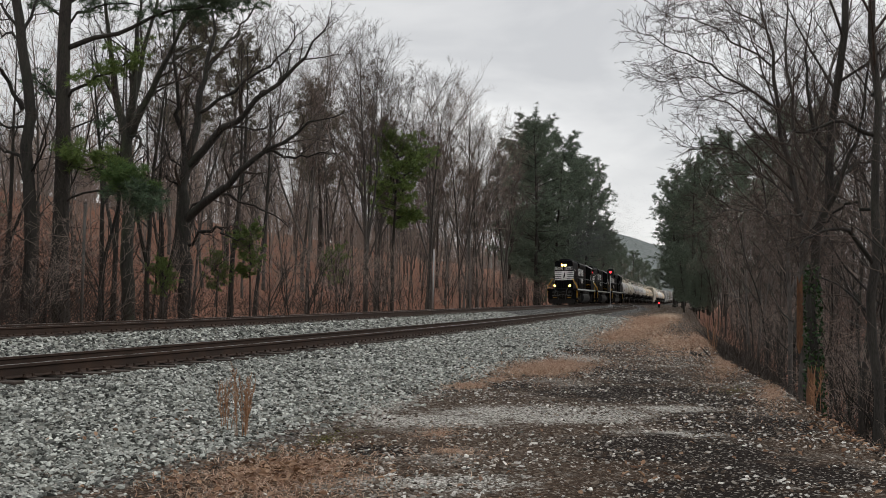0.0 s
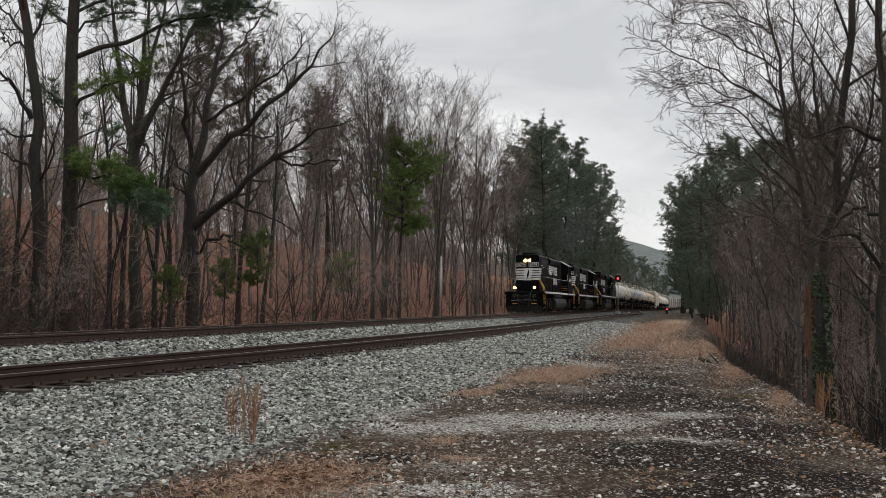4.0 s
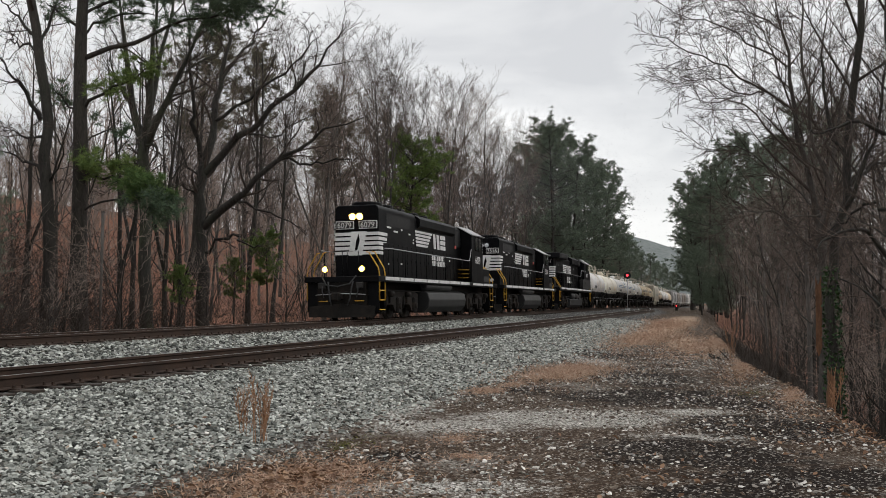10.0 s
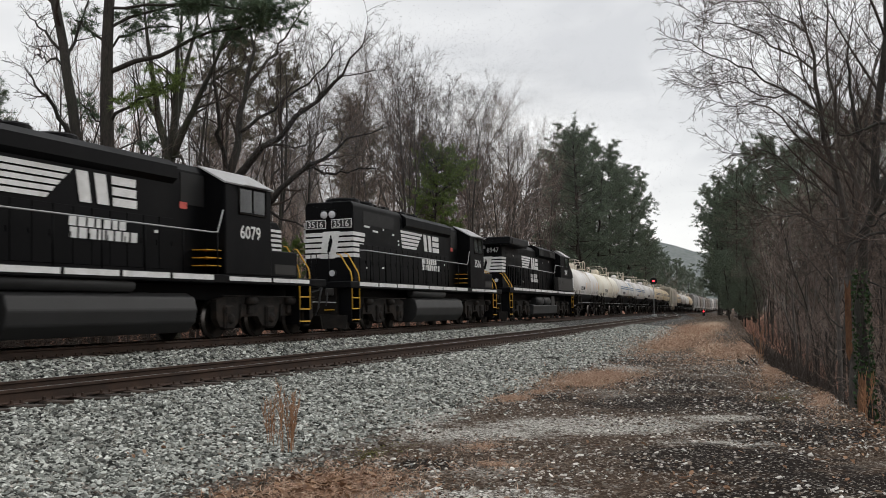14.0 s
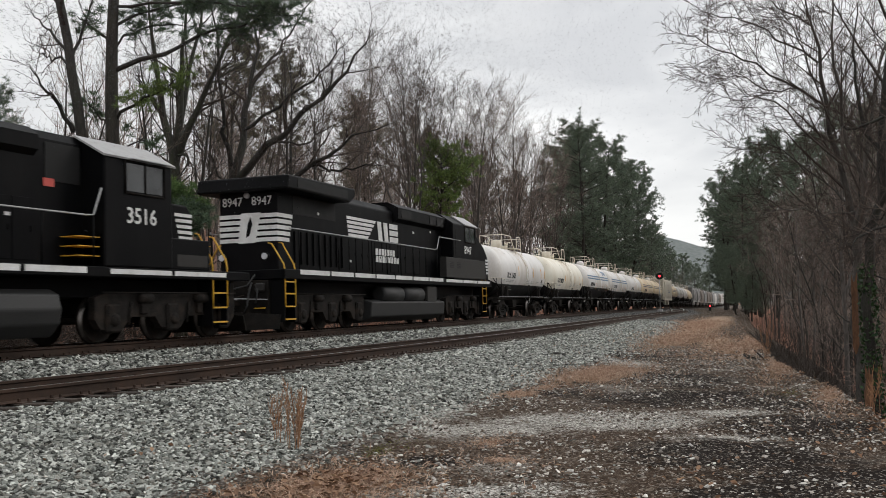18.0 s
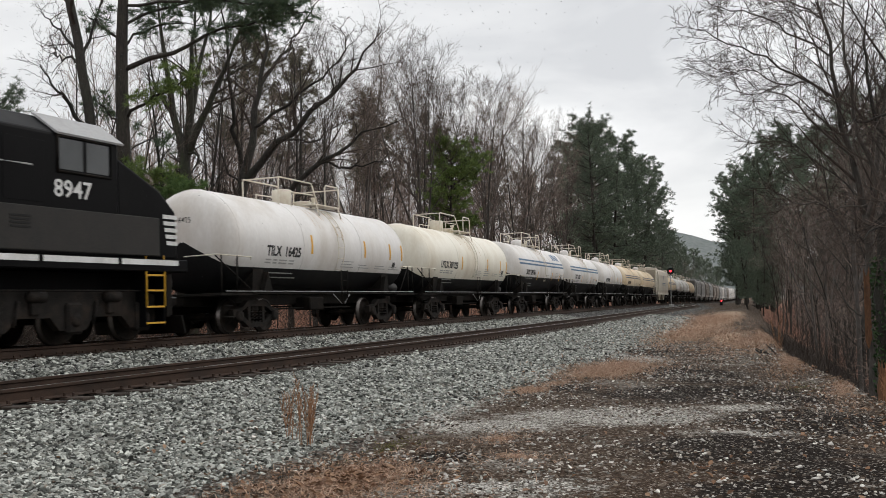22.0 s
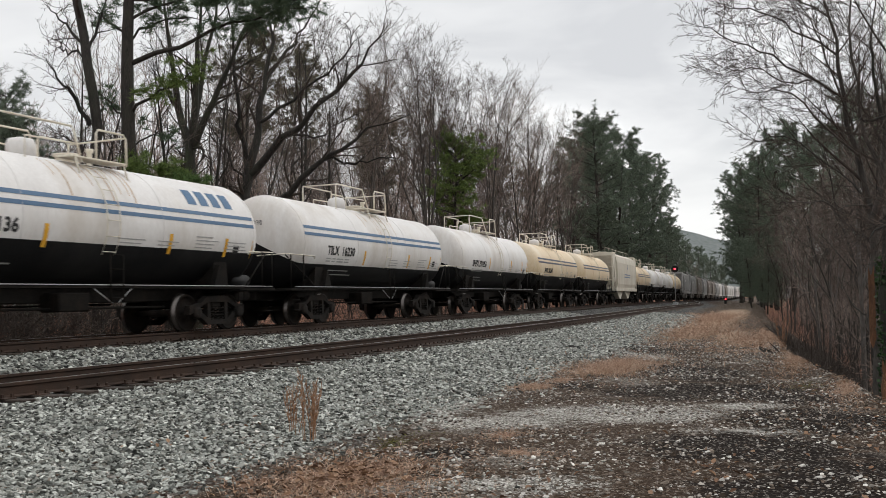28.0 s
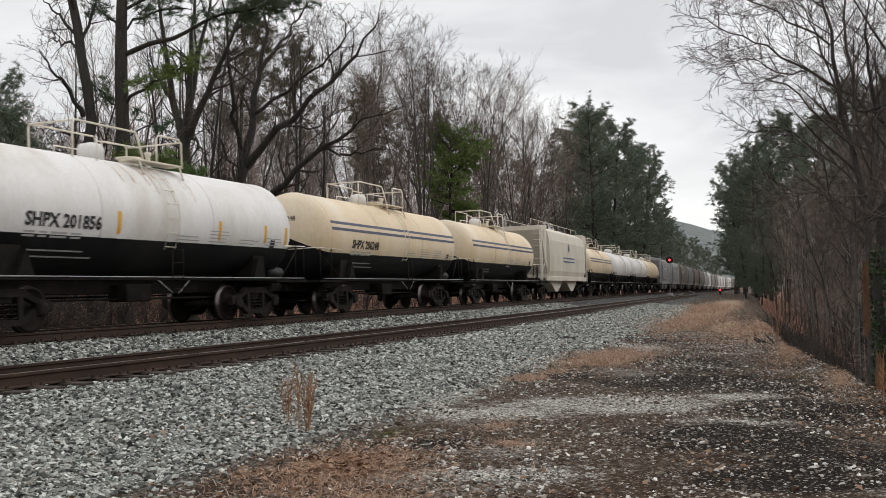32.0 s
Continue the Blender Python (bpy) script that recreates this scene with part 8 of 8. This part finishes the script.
for _i, _kind in enumerate([0, 0, 1, 0, 1, 1, 0, 2, 0, 1, 2, 2, 2, 0, 2, 2, 1, 0, 2]):
    _first = _i in (0, 2, 7)
    _ob = _kinds[_kind] if _first else copy_thing(_kinds[_kind], Matrix.Identity(4))
    TRAIN.append((_ob, 231.6 + 15.5 * (_i + 0.5), 5.45))


def car_rows(offset, half):
    """Poses of a car whose bogies follow the main track, second by second."""
    rows = []
    for t in range(0, 33):
        s = START - SPEED * t + offset
        ends = []
        for q in (s - half, s + half):
            x, y = spot(q, 0)
            ends.append(Vector((float(x), float(y), float(on(LZ, q)))))
        x = (ends[0] - ends[1]).normalized()
        y = Vector((0, 0, 1)).cross(x).normalized()
        z = x.cross(y)
        y = (y + z * CANT).normalized()
        z = x.cross(y)
        m = Matrix((x, y, z)).transposed().to_4x4()
        m.translation = (ends[0] + ends[1]) / 2
        rows.append((t, m))
    return rows


# ---------------------------------------------------------------- stones, grass, leaves
def stone_field(name, label, material, s, l, size, seed, sink=0.25):
    """Broken stones lying on the ground: jittered eight-cornered lumps."""
    rng = np.random.default_rng(seed)
    n = len(s)
    x, y, z = top_of(s, l)
    cube = np.array([(a, b, c) for c in (-1, 1) for a, b in ((-1, -1), (1, -1), (1, 1), (-1, 1))], float)
    q = cube[None] * (0.5 + rng.uniform(-0.22, 0.22, (n, 8, 3)))
    q[:, 4:, :2] *= rng.uniform(0.45, 0.95, (n, 1, 2))
    dims = size[:, None] * np.stack([rng.uniform(0.9, 1.7, n), rng.uniform(0.6, 1.1, n), rng.uniform(0.28, 0.62, n)], 1)
    q = q * dims[:, None, :]
    ax, ay, az = rng.normal(0, 0.35, n), rng.normal(0, 0.35, n), rng.uniform(0, 6.28, n)
    cx, sx, cy, sy, cz, sz = np.cos(ax), np.sin(ax), np.cos(ay), np.sin(ay), np.cos(az), np.sin(az)
    R = np.empty((n, 3, 3))
    R[:, 0] = np.stack([cz * cy, cz * sy * sx - sz * cx, cz * sy * cx + sz * sx], 1)
    R[:, 1] = np.stack([sz * cy, sz * sy * sx + cz * cx, sz * sy * cx - cz * sx], 1)
    R[:, 2] = np.stack([-sy, cy * sx, cy * cx], 1)
    q = np.einsum("nij,nkj->nki", R, q)
    q[:, :, 0] += np.asarray(x)[:, None]
    q[:, :, 1] += np.asarray(y)[:, None]
    q[:, :, 2] += (np.asarray(z) + dims[:, 2] * (0.5 - sink) * rng.uniform(0.5, 1.5, n))[:, None]
    f = np.array([(3, 2, 1, 0), (4, 5, 6, 7), (0, 1, 5, 4), (1, 2, 6, 5), (2, 3, 7, 6), (3, 0, 4, 7)])
    faces = (f[None] + (np.arange(n) * 8)[:, None, None]).reshape(-1, 4)
    tagged(new(name, mesh_of(name, q.reshape(-1, 3), faces, (material,))), label, "stones", kind="stuff")


def lay_stones():
    rng = np.random.default_rng(3)
    # clean ballast on the slope below the siding, thickest near the camera
    n = 100000
    s = 4.5 + 62 * rng.random(n) ** 2.0
    off = on(SIDE, s)
    l = off + 1.0 + (4.7 - 0.03 * s) * rng.random(n) ** 0.85 + 0.4 * rng.normal(0, 1, n) * (rng.random(n) < 0.35)
    keep = ~((np.abs(l - off) < 0.95))
    stone_field("ballast_stones", "loose grey crushed stone below the siding", M_STONE, s[keep], l[keep], (0.018 + 0.031 * rng.random(keep.sum()) ** 1.7) * (1 + s[keep] / 50), 4)
    # between the tracks and between the rails
    n = 27000
    s = 7 + 50 * rng.random(n) ** 1.3
    off = on(SIDE, s)
    l = 1.0 + (off - 1.9) * rng.random(n)
    k2 = rng.random(n) < 0.14
    l[k2] = off[k2] - 0.6 + 1.2 * rng.random(k2.sum())
    stone_field("ballast_between_tracks", "grey crushed stone between the two tracks", M_STONE, s, l, 0.036 + 0.045 * rng.random(n), 5)
    # thin dirty gravel over the shoulder
    n = 64000
    s = 2.5 + 30 * rng.random(n) ** 1.4
    edge = np.interp(s, EDGE_S, EDGE_L)
    l = 9.0 + (edge + 0.3 - 9.0) * rng.random(n)
    x, y = spot(s, l)
    patch = bumps(x, y, 1.6, 1.0) + 0.6 * bumps(x, y, 0.5, 2.0)
    keep = (patch + rng.normal(0, 0.45, n) > 0.0) & (grassy(s, l) < 0.6)
    stone_field("shoulder_gravel", "scattered dirty gravel on the shoulder", M_STONE2, s[keep], l[keep], 0.012 + 0.034 * rng.random(keep.sum()) ** 2.6, 6, 0.35)
    n = 5000
    s, l = 5 + 26 * rng.random(n) ** 1.2, np.zeros(n)
    l = 10.2 + 0.11 * (s - 5) * 0 + 3.6 * rng.random(n)
    x, y = spot(s, l)
    keep = bumps(x, y, 1.6, 1.0) > 0.15
    stone_field("pale_gravel", "pale gravel streaks washed over the shoulder", M_STONE, s[keep], l[keep], 0.011 + 0.022 * rng.random(keep.sum()) ** 2, 8, 0.35)


lay_stones()


def blades(name, label, material, s, l, height, seed, lean=0.6, width=0.004):
    rng = np.random.default_rng(seed)
    n = len(s)
    x, y, z = top_of(s, l)
    p = np.stack([x, y, z - 0.01], 1)
    d = rng.normal(0, lean, (n, 3))
    d[:, 2] = 1
    d /= np.linalg.norm(d, axis=1)[:, None]
    u = np.cross(d, rng.normal(0, 1, (n, 3)))
    u /= np.linalg.norm(u, axis=1)[:, None]
    h = (height * rng.uniform(0.4, 1.2, n))[:, None]
    droop = np.stack([d[:, 0], d[:, 1], -0.5 * np.ones(n)], 1) * h * 0.35
    mid, tip = p + d * h * 0.6, p + d * h + droop
    v = np.stack([p - u * width, p + u * width, mid + u * width * 0.8, mid - u * width * 0.8, tip], 1)
    b = (np.arange(n) * 5)[:, None]
    f = np.concatenate([np.concatenate([b, b + 1, b + 2], 1), np.concatenate([b, b + 2, b + 3], 1), np.concatenate([b + 3, b + 2, b + 4], 1)])
    tagged(new(name, mesh_of(name, v.reshape(-1, 3), f, (material,))), label, "grass", kind="stuff")


def patch_of(rng, n, cs, cl, rs, rl):
    a, r = rng.uniform(0, 2 * math.pi, n), np.abs(rng.normal(0, 0.62, n)) * (1 + 0.3 * np.sin(3 * rng.random() * 6 + rng.uniform(0, 6.28, n)))
    return cs + rs * r * np.cos(a), cl + rl * r * np.sin(a)


def grow_grass():
    rng = np.random.default_rng(12)
    for i, (cs, cl, rs, rl, n, h, lean) in enumerate(((7.5, 11.6, 1.25, 0.8, 6500, 0.09, 1.2), (6.4, 12.4, 0.9, 0.8, 2500, 0.07, 1.3), (20.6, 11.0, 2.6, 0.85, 9000, 0.16, 0.8), (15.8, 10.6, 0.6, 0.35, 1500, 0.10, 1.0), (17.3, 10.7, 1.0, 0.3, 900, 0.07, 1.0), (10.4, 12.0, 0.5, 0.35, 900, 0.06, 1.2), (9.2, 12.6, 0.5, 0.4, 700, 0.06, 1.2), (40, 10.6, 9, 1.6, 7000, 0.16, 0.8), (62, 10.2, 20, 1.8, 8000, 0.2, 0.8), (33, 12.8, 7, 1.0, 3000, 0.12, 1.0), (24, 14.6, 5, 0.4, 3500, 0.14, 1.0), (38, 13.5, 9, 0.45, 4000, 0.18, 0.9), (17, 15.6, 3, 0.3, 1600, 0.10, 1.1))):
        s, l = patch_of(rng, n, cs, cl, rs, rl)
        blades("dry_grass", "patch of dry tan winter grass on the shoulder", M_GRASS, s, l, h, 20 + i, lean, 0.004 if cs < 25 else 0.010)
    s, l = patch_of(rng, 900, 9.4, 11.1, 0.9, 0.3)
    blades("moss_patch", "thin green moss and weeds on the gravel", M_MOSS, s, l, 0.035, 40, 1.4, 0.006)
    s, l = patch_of(rng, 700, 17.5, 15.0, 1.4, 0.5)
    blades("moss_patch", "thin green moss at the lip of the bank", M_MOSS, s, l, 0.04, 41, 1.4, 0.006)


grow_grass()


def weed(at, height, seed, label):
    """A dead upright weed: stiff stems with side sprays of dry seed."""
    rng = np.random.default_rng(seed)
    ob = new("dry_weed")
    m = mat("dead_weed_stalk", (0.20, 0.10, 0.05), (0.34, 0.19, 0.11), 20, 0.9, 0, 0, 0, 60)
    for k in range(7):
        w = Wood()
        p = np.array((rng.normal(0, 0.05), rng.normal(0, 0.05), -0.02))
        st = wander(rng, p, np.array((rng.normal(0, 0.09), rng.normal(0, 0.09), 1.0)), height * rng.uniform(0.6, 1.0), 5, 0.05, 0.04)
        w.limb(st, np.linspace(0.004, 0.002, 6), 4)
        for j in range(16):
            u = rng.uniform(0.25, 1.0)
            i = min(int(u * 5), 4)
            q = st[i] + (st[i + 1] - st[i]) * (u * 5 - i)
            w.limb(wander(rng, q, side_dir(rng, np.array((0, 0, 1.0)), math.radians(rng.uniform(12, 38))), rng.uniform(0.05, 0.12), 2, 0.08, 0.1), (0.003, 0.003, 0.002), 3)
        part("stalk", w.mesh("stalk", m, False), None, ob)
    x, y, z = top_of(*at)
    ob.location = (float(x), float(y), float(z))
    tagged(ob, label, "weed", "dead weeds on the shoulder")


weed((9.1, 10.2), 0.85, 1, "tall dead brown weed standing in the ballast")
weed((9.3, 10.15), 0.7, 2, "dead brown weed beside a taller one")
weed((9.5, 9.7), 0.55, 3, "thin dead weed in the ballast")
weed((27.0, 14.2), 1.0, 4, "dry brown stalk at the lip of the bank")
weed((15.0, 16.2), 0.7, 5, "dry stalk on the bank")


def lay_leaves():
    rng = np.random.default_rng(15)
    sets = []
    for n, cs, cl, rs, rl in ((420, 7.5, 11.6, 1.3, 0.9), (160, 6.0, 13.2, 1.5, 1.6), (600, 13, 16.6, 5, 1.2), (900, 26, 14.9, 9, 0.9), (500, 45, 13.6, 14, 0.8), (50, 20, 11, 5, 1.6), (24, 8, 9.2, 3, 1.0), (60, 9, 14.5, 4, 1.8)):
        sets.append(patch_of(rng, n, cs, cl, rs, rl))
    s, l = np.concatenate([a for a, b in sets]), np.concatenate([b for a, b in sets])
    n = len(s)
    x, y, z = top_of(s, l)
    c = np.stack([x, y, z + rng.uniform(0.015, 0.05, n)], 1)
    nrm = rng.normal(0, 0.45, (n, 3))
    nrm[:, 2] = 1
    nrm /= np.linalg.norm(nrm, axis=1)[:, None]
    u = np.cross(nrm, rng.normal(0, 1, (n, 3)))
    u /= np.linalg.norm(u, axis=1)[:, None]
    w = np.cross(nrm, u)
    k = rng.uniform(0.014, 0.032, n)[:, None]
    curl = nrm * k * rng.uniform(0.1, 0.6, n)[:, None]
    v = np.stack([c - u * k * 1.5, c - u * k * 0.4 + w * k * 0.8 + curl, c + u * k * 0.7 + w * k * 0.6 + curl, c + u * k * 1.6, c + u * k * 0.6 - w * k * 0.7 + curl, c - u * k * 0.5 - w * k * 0.75 + curl], 1)
    b = (np.arange(n) * 6)[:, None]
    f = np.concatenate([np.concatenate([b, b + 3, b + 2, b + 1], 1), np.concatenate([b, b + 5, b + 4, b + 3], 1)])
    tagged(new("fallen_leaves", mesh_of("fallen_leaves", v.reshape(-1, 3), f, (M_LEAF,))), "curled brown oak leaves lying about", "leaves", kind="stuff")


lay_leaves()


# ---------------------------------------------------------------- signals, posts, sticks
M_MAST = mat("galvanised_mast", (0.30, 0.30, 0.30), (0.45, 0.45, 0.45), 4, 0.5, 0.4, 0.1, 0.002, 30)
M_DARK = mat("matt_black_signal", (0.01, 0.01, 0.01), (0.02, 0.02, 0.02), 4, 0.8, 0, 0, 0, 30)
M_REDLAMP = glow("red_signal_lens", (1.0, 0.03, 0.04), 5.0)


def placed(ob, s, l, lift=0.0, turn=None):
    x, y, z = top_of(s, l)
    ob.location = (float(x), float(y), float(z) + lift)
    ob.rotation_euler.z = -float(on(_th, s)) if turn is None else turn
    return ob


def signal_mast(height):
    """Head faces back along the line, towards -y of its own frame."""
    ob = new("railway_signal")
    bm = bmesh.new()
    tube(bm, [(0, 0, 0), (0, 0, height)], 0.06, 10)
    part("mast", bm, M_MAST, ob, "pale grey steel mast")
    box_part("base", M_MAST, ob, -0.3, 0.3, -0.3, 0.3, -0.1, 0.25, bevel=0.03)
    bm = bmesh.new()
    disc_stack(bm, [(0.0, 0.44), (-0.02, 0.44)], "Y", (0, -0.12, height + 0.1), 28)
    part("target_disc", bm, M_DARK, ob, "round black backing disc")
    bm = bmesh.new()
    disc_stack(bm, [(0.28, 0.14), (0.0, 0.17), (-0.1, 0.17)], "Y", (0, -0.1, height + 0.1), 18)
    head = part("lamp_head", bm, M_DARK, ob)
    bm = bmesh.new()
    disc_stack(bm, [(0.0, 0.13), (-0.03, 0.11), (-0.04, 0.02)], "Y", (0, -0.2, height + 0.1), 18)
    part("lens", bm, M_REDLAMP, head, "glowing red lens")
    bm = bmesh.new()
    for k in range(9):
        a, b = math.pi * k / 9, math.pi * (k + 1) / 9
        vs = [bm.verts.new((0.16 * math.cos(q), y, height + 0.1 + 0.16 * math.sin(q))) for q, y in ((a, -0.2), (b, -0.2), (b, -0.46), (a, -0.46))]
        bm.faces.new(vs)
    part("hood", bm, M_DARK, head)
    return tagged(ob, "tall railway signal mast showing a red light", "signal")


placed(signal_mast(4.3), 125, 2.5)


def dwarf_signal():
    ob = new("dwarf_signal")
    box_part("case", M_DARK, ob, -0.2, 0.2, -0.15, 0.2, 0.0, 0.95, bevel=0.03)
    bm = bmesh.new()
    disc_stack(bm, [(0.0, 0.12), (-0.05, 0.10), (-0.06, 0.02)], "Y", (0, -0.16, 0.72), 16)
    part("lens", bm, M_REDLAMP, ob, "glowing red lens")
    return tagged(ob, "low black dwarf signal showing a red light", "signal")


placed(dwarf_signal(), 164, 7.0, 0.0)


def post(name, height, r, material, label, s, l):
    ob = new(name)
    bm = bmesh.new()
    tube(bm, [(0, 0, -0.3), (0.01, 0, height)], r, 8)
    part("shaft", bm, material, ob)
    bm = bmesh.new()
    disc_stack(bm, [(0, r * 1.3), (0.05, r * 1.2)], "Z", (0.01, 0, height), 8)
    part("cap", bm, material, ob)
    tagged(ob, label, "post")
    placed(ob, s, l)


post("marker_post", 5.0, 0.06, M_MAST, "slender pale grey post at the edge of the woods", 70, -6.0)
post("marker_post", 4.6, 0.05, M_BARKL, "slender grey post beside the main track", 27.2, -6.2)


def stick(seed, at, length, r, turn, lift, label, name="fallen_branch", material=None, tilt=0.0):
    rng = np.random.default_rng(seed)
    w = Wood()
    p = wander(rng, np.zeros(3), np.array((math.cos(turn), math.sin(turn), tilt)), length, 6, 0.12, 0.0)
    w.limb(p, np.linspace(r, r * 0.45, 7), 7)
    for k in range(3):
        q = p[int(rng.integers(1, 5))]
        w.limb(wander(rng, q, side_dir(rng, p[-1] - p[0], 0.7), length * 0.3, 3, 0.15, 0.02), np.linspace(r * 0.5, r * 0.2, 4), 5)
    ob = new(name)
    part("stem", w.mesh("stem", material or M_BARKL), None, ob)
    placed(ob, at[0], at[1], lift, 0.0)
    tagged(ob, label, "branch", "fallen wood along the bank")


stick(1, (24.0, 15.3), 1.9, 0.04, 1.9, 0.04, "bleached fallen branch at the lip of the bank")
stick(2, (22.5, 15.4), 1.5, 0.03, 2.3, 0.06, "crooked bleached branch lying across another", tilt=0.03)
stick(3, (20.8, 15.6), 2.2, 0.06, 2.0, 0.05, "dark fallen limb along the bank", material=M_BARK)
stick(4, (26, 14.5), 1.5, 0.05, 1.85, -0.02, "dark fallen limb at the lip of the bank", material=M_BARK)
stick(5, (17.0, 17.0), 2.6, 0.04, 0.5, 0.3, "thin bare pole leaning out from the bank", tilt=0.28)
stick(6, (12.9, 9.3), 0.3, 0.018, 0.1, 0.03, "short dark stick on the ballast", material=M_BARK)
stick(7, (26, 8.6), 0.5, 0.03, 0.3, 0.03, "short dark stick on the ballast", material=M_BARK)
stick(8, (23.5, 12.8), 0.8, 0.02, 0.2, 0.02, "thin stick on the shoulder", material=M_BARK)
stick(9, (31, 12.6), 1.2, 0.025, 0.1, 0.02, "thin stick on the shoulder", material=M_BARK)


def snag():
    rng = np.random.default_rng(44)
    w = Wood()
    w.limb(np.array([(0, 0, -0.6), (0.02, 0, 0.15), (0.0, 0.02, 0.55), (0.03, 0, 0.85)]), (0.10, 0.075, 0.065, 0.05), 8)
    for k in range(5):
        a = rng.uniform(0, 6.28)
        w.limb(np.array([(0.03 * math.cos(a), 0.03 * math.sin(a), 0.78), (0.04 * math.cos(a), 0.04 * math.sin(a), 0.85 + rng.uniform(0.03, 0.15))]), (0.02, 0.004), 4)
    ob = new("broken_snag")
    m = mat("rotten_orange_wood", (0.07, 0.035, 0.018), (0.19, 0.095, 0.05), 4, 0.95, 0, 0.8, 0.02, 20, (0.05, 0.03, 0.02), 0.6, 3.0, stretch=(5, 5, 1))
    part("stem", w.mesh("stem", m), None, ob)
    tagged(ob, "broken rotten orange-brown tree stump on the bank", "stump")
    placed(ob, 16.8, 16.2)


snag()


def exposed_wood():
    """A strip of orange dead wood where the bark has come off a bank tree."""
    tree = bpy.data.objects["leaning_bank_tree"]
    bm = bmesh.new()
    rows = []
    for z, r in ((1.9, 0.152), (2.2, 0.149), (2.6, 0.146), (3.0, 0.14), (3.3, 0.136)):
        rows.append([bm.verts.new((r * math.cos(a) - 0.06, r * math.sin(a), z + 0.1 * math.sin(7 * a))) for a in np.linspace(3.9, 4.7, 6)])
    for a, b in zip(rows, rows[1:]):
        for k in range(5):
            bm.faces.new((a[k], a[k + 1], b[k + 1], b[k]))
    part("exposed_wood", bm, bpy.data.materials["rotten_orange_wood"], tree, "orange dead wood where bark is gone")


exposed_wood()


def brush_pile():
    rng = np.random.default_rng(46)
    ob = new("brush_pile")
    for k in range(26):
        w = Wood()
        p = np.array((rng.normal(0, 1.1), rng.normal(0, 1.1), rng.uniform(0.0, 0.7)))
        a = rng.uniform(0, 6.28)
        w.limb(wander(rng, p, np.array((math.cos(a), math.sin(a), rng.normal(0, 0.25))), rng.uniform(1.5, 3.2), 4, 0.12, 0.0), np.linspace(0.06, 0.02, 5), 5)
        part("branch", w.mesh("branch", M_BARKL), None, ob)
    tagged(ob, "pile of cut brush beside the dwarf signal", "brush pile")
    placed(ob, 178, 12.5)


brush_pile()


# ---------------------------------------------------------------- exhaust trailing over the locomotives
M_SMOKE = mat("diesel_soot", (0.05, 0.052, 0.058), (0.12, 0.124, 0.135), 2, 1.0, 0, 0, 0, 20)


def exhaust_smoke():
    """Drifting soot: loose clouds of fine flakes, thinner and wider with age."""
    rng = np.random.default_rng(88)
    ob = new("exhaust_smoke")
    for x, z, wide, n in ((-6, 6.6, 1.1, 11000), (-14, 8.2, 1.8, 25000), (-23, 9.6, 2.6, 36000), (-33, 10.8, 3.2, 36000), (-44, 11.8, 3.8, 22000)):
        c = rng.normal(0, 1, (n, 3)) * (wide * 1.5, wide * 0.9, wide * 0.8) + (x, 0, z)
        d = rng.normal(0, 0.0115, (n, 3, 3))
        puff = part("smoke_puff", mesh_of("smoke_puff", (c[:, None] + d).reshape(-1, 3), np.arange(n * 3).reshape(-1, 3), (M_SMOKE,)), None, ob)
        tagged(puff, kind="stuff")
    return tagged(ob, "thin grey diesel exhaust drifting above the locomotives", "smoke")


SMOKE = exhaust_smoke()


# ---------------------------------------------------------------- everything that moves
def motions():
    walk(SMOKE, car_rows(14.0, 5.0))
    for ob, offset, half in TRAIN:
        walk(ob, car_rows(offset, half))
    for ob, x, r in WHEELS[:NEAR_WHEELS]:
        walk(ob, [(k * 0.1, Matrix.Translation((x, 0, r)) @ Matrix.Rotation(SPEED * 0.1 * k / r, 4, "Y")) for k in range(321)])


motions()
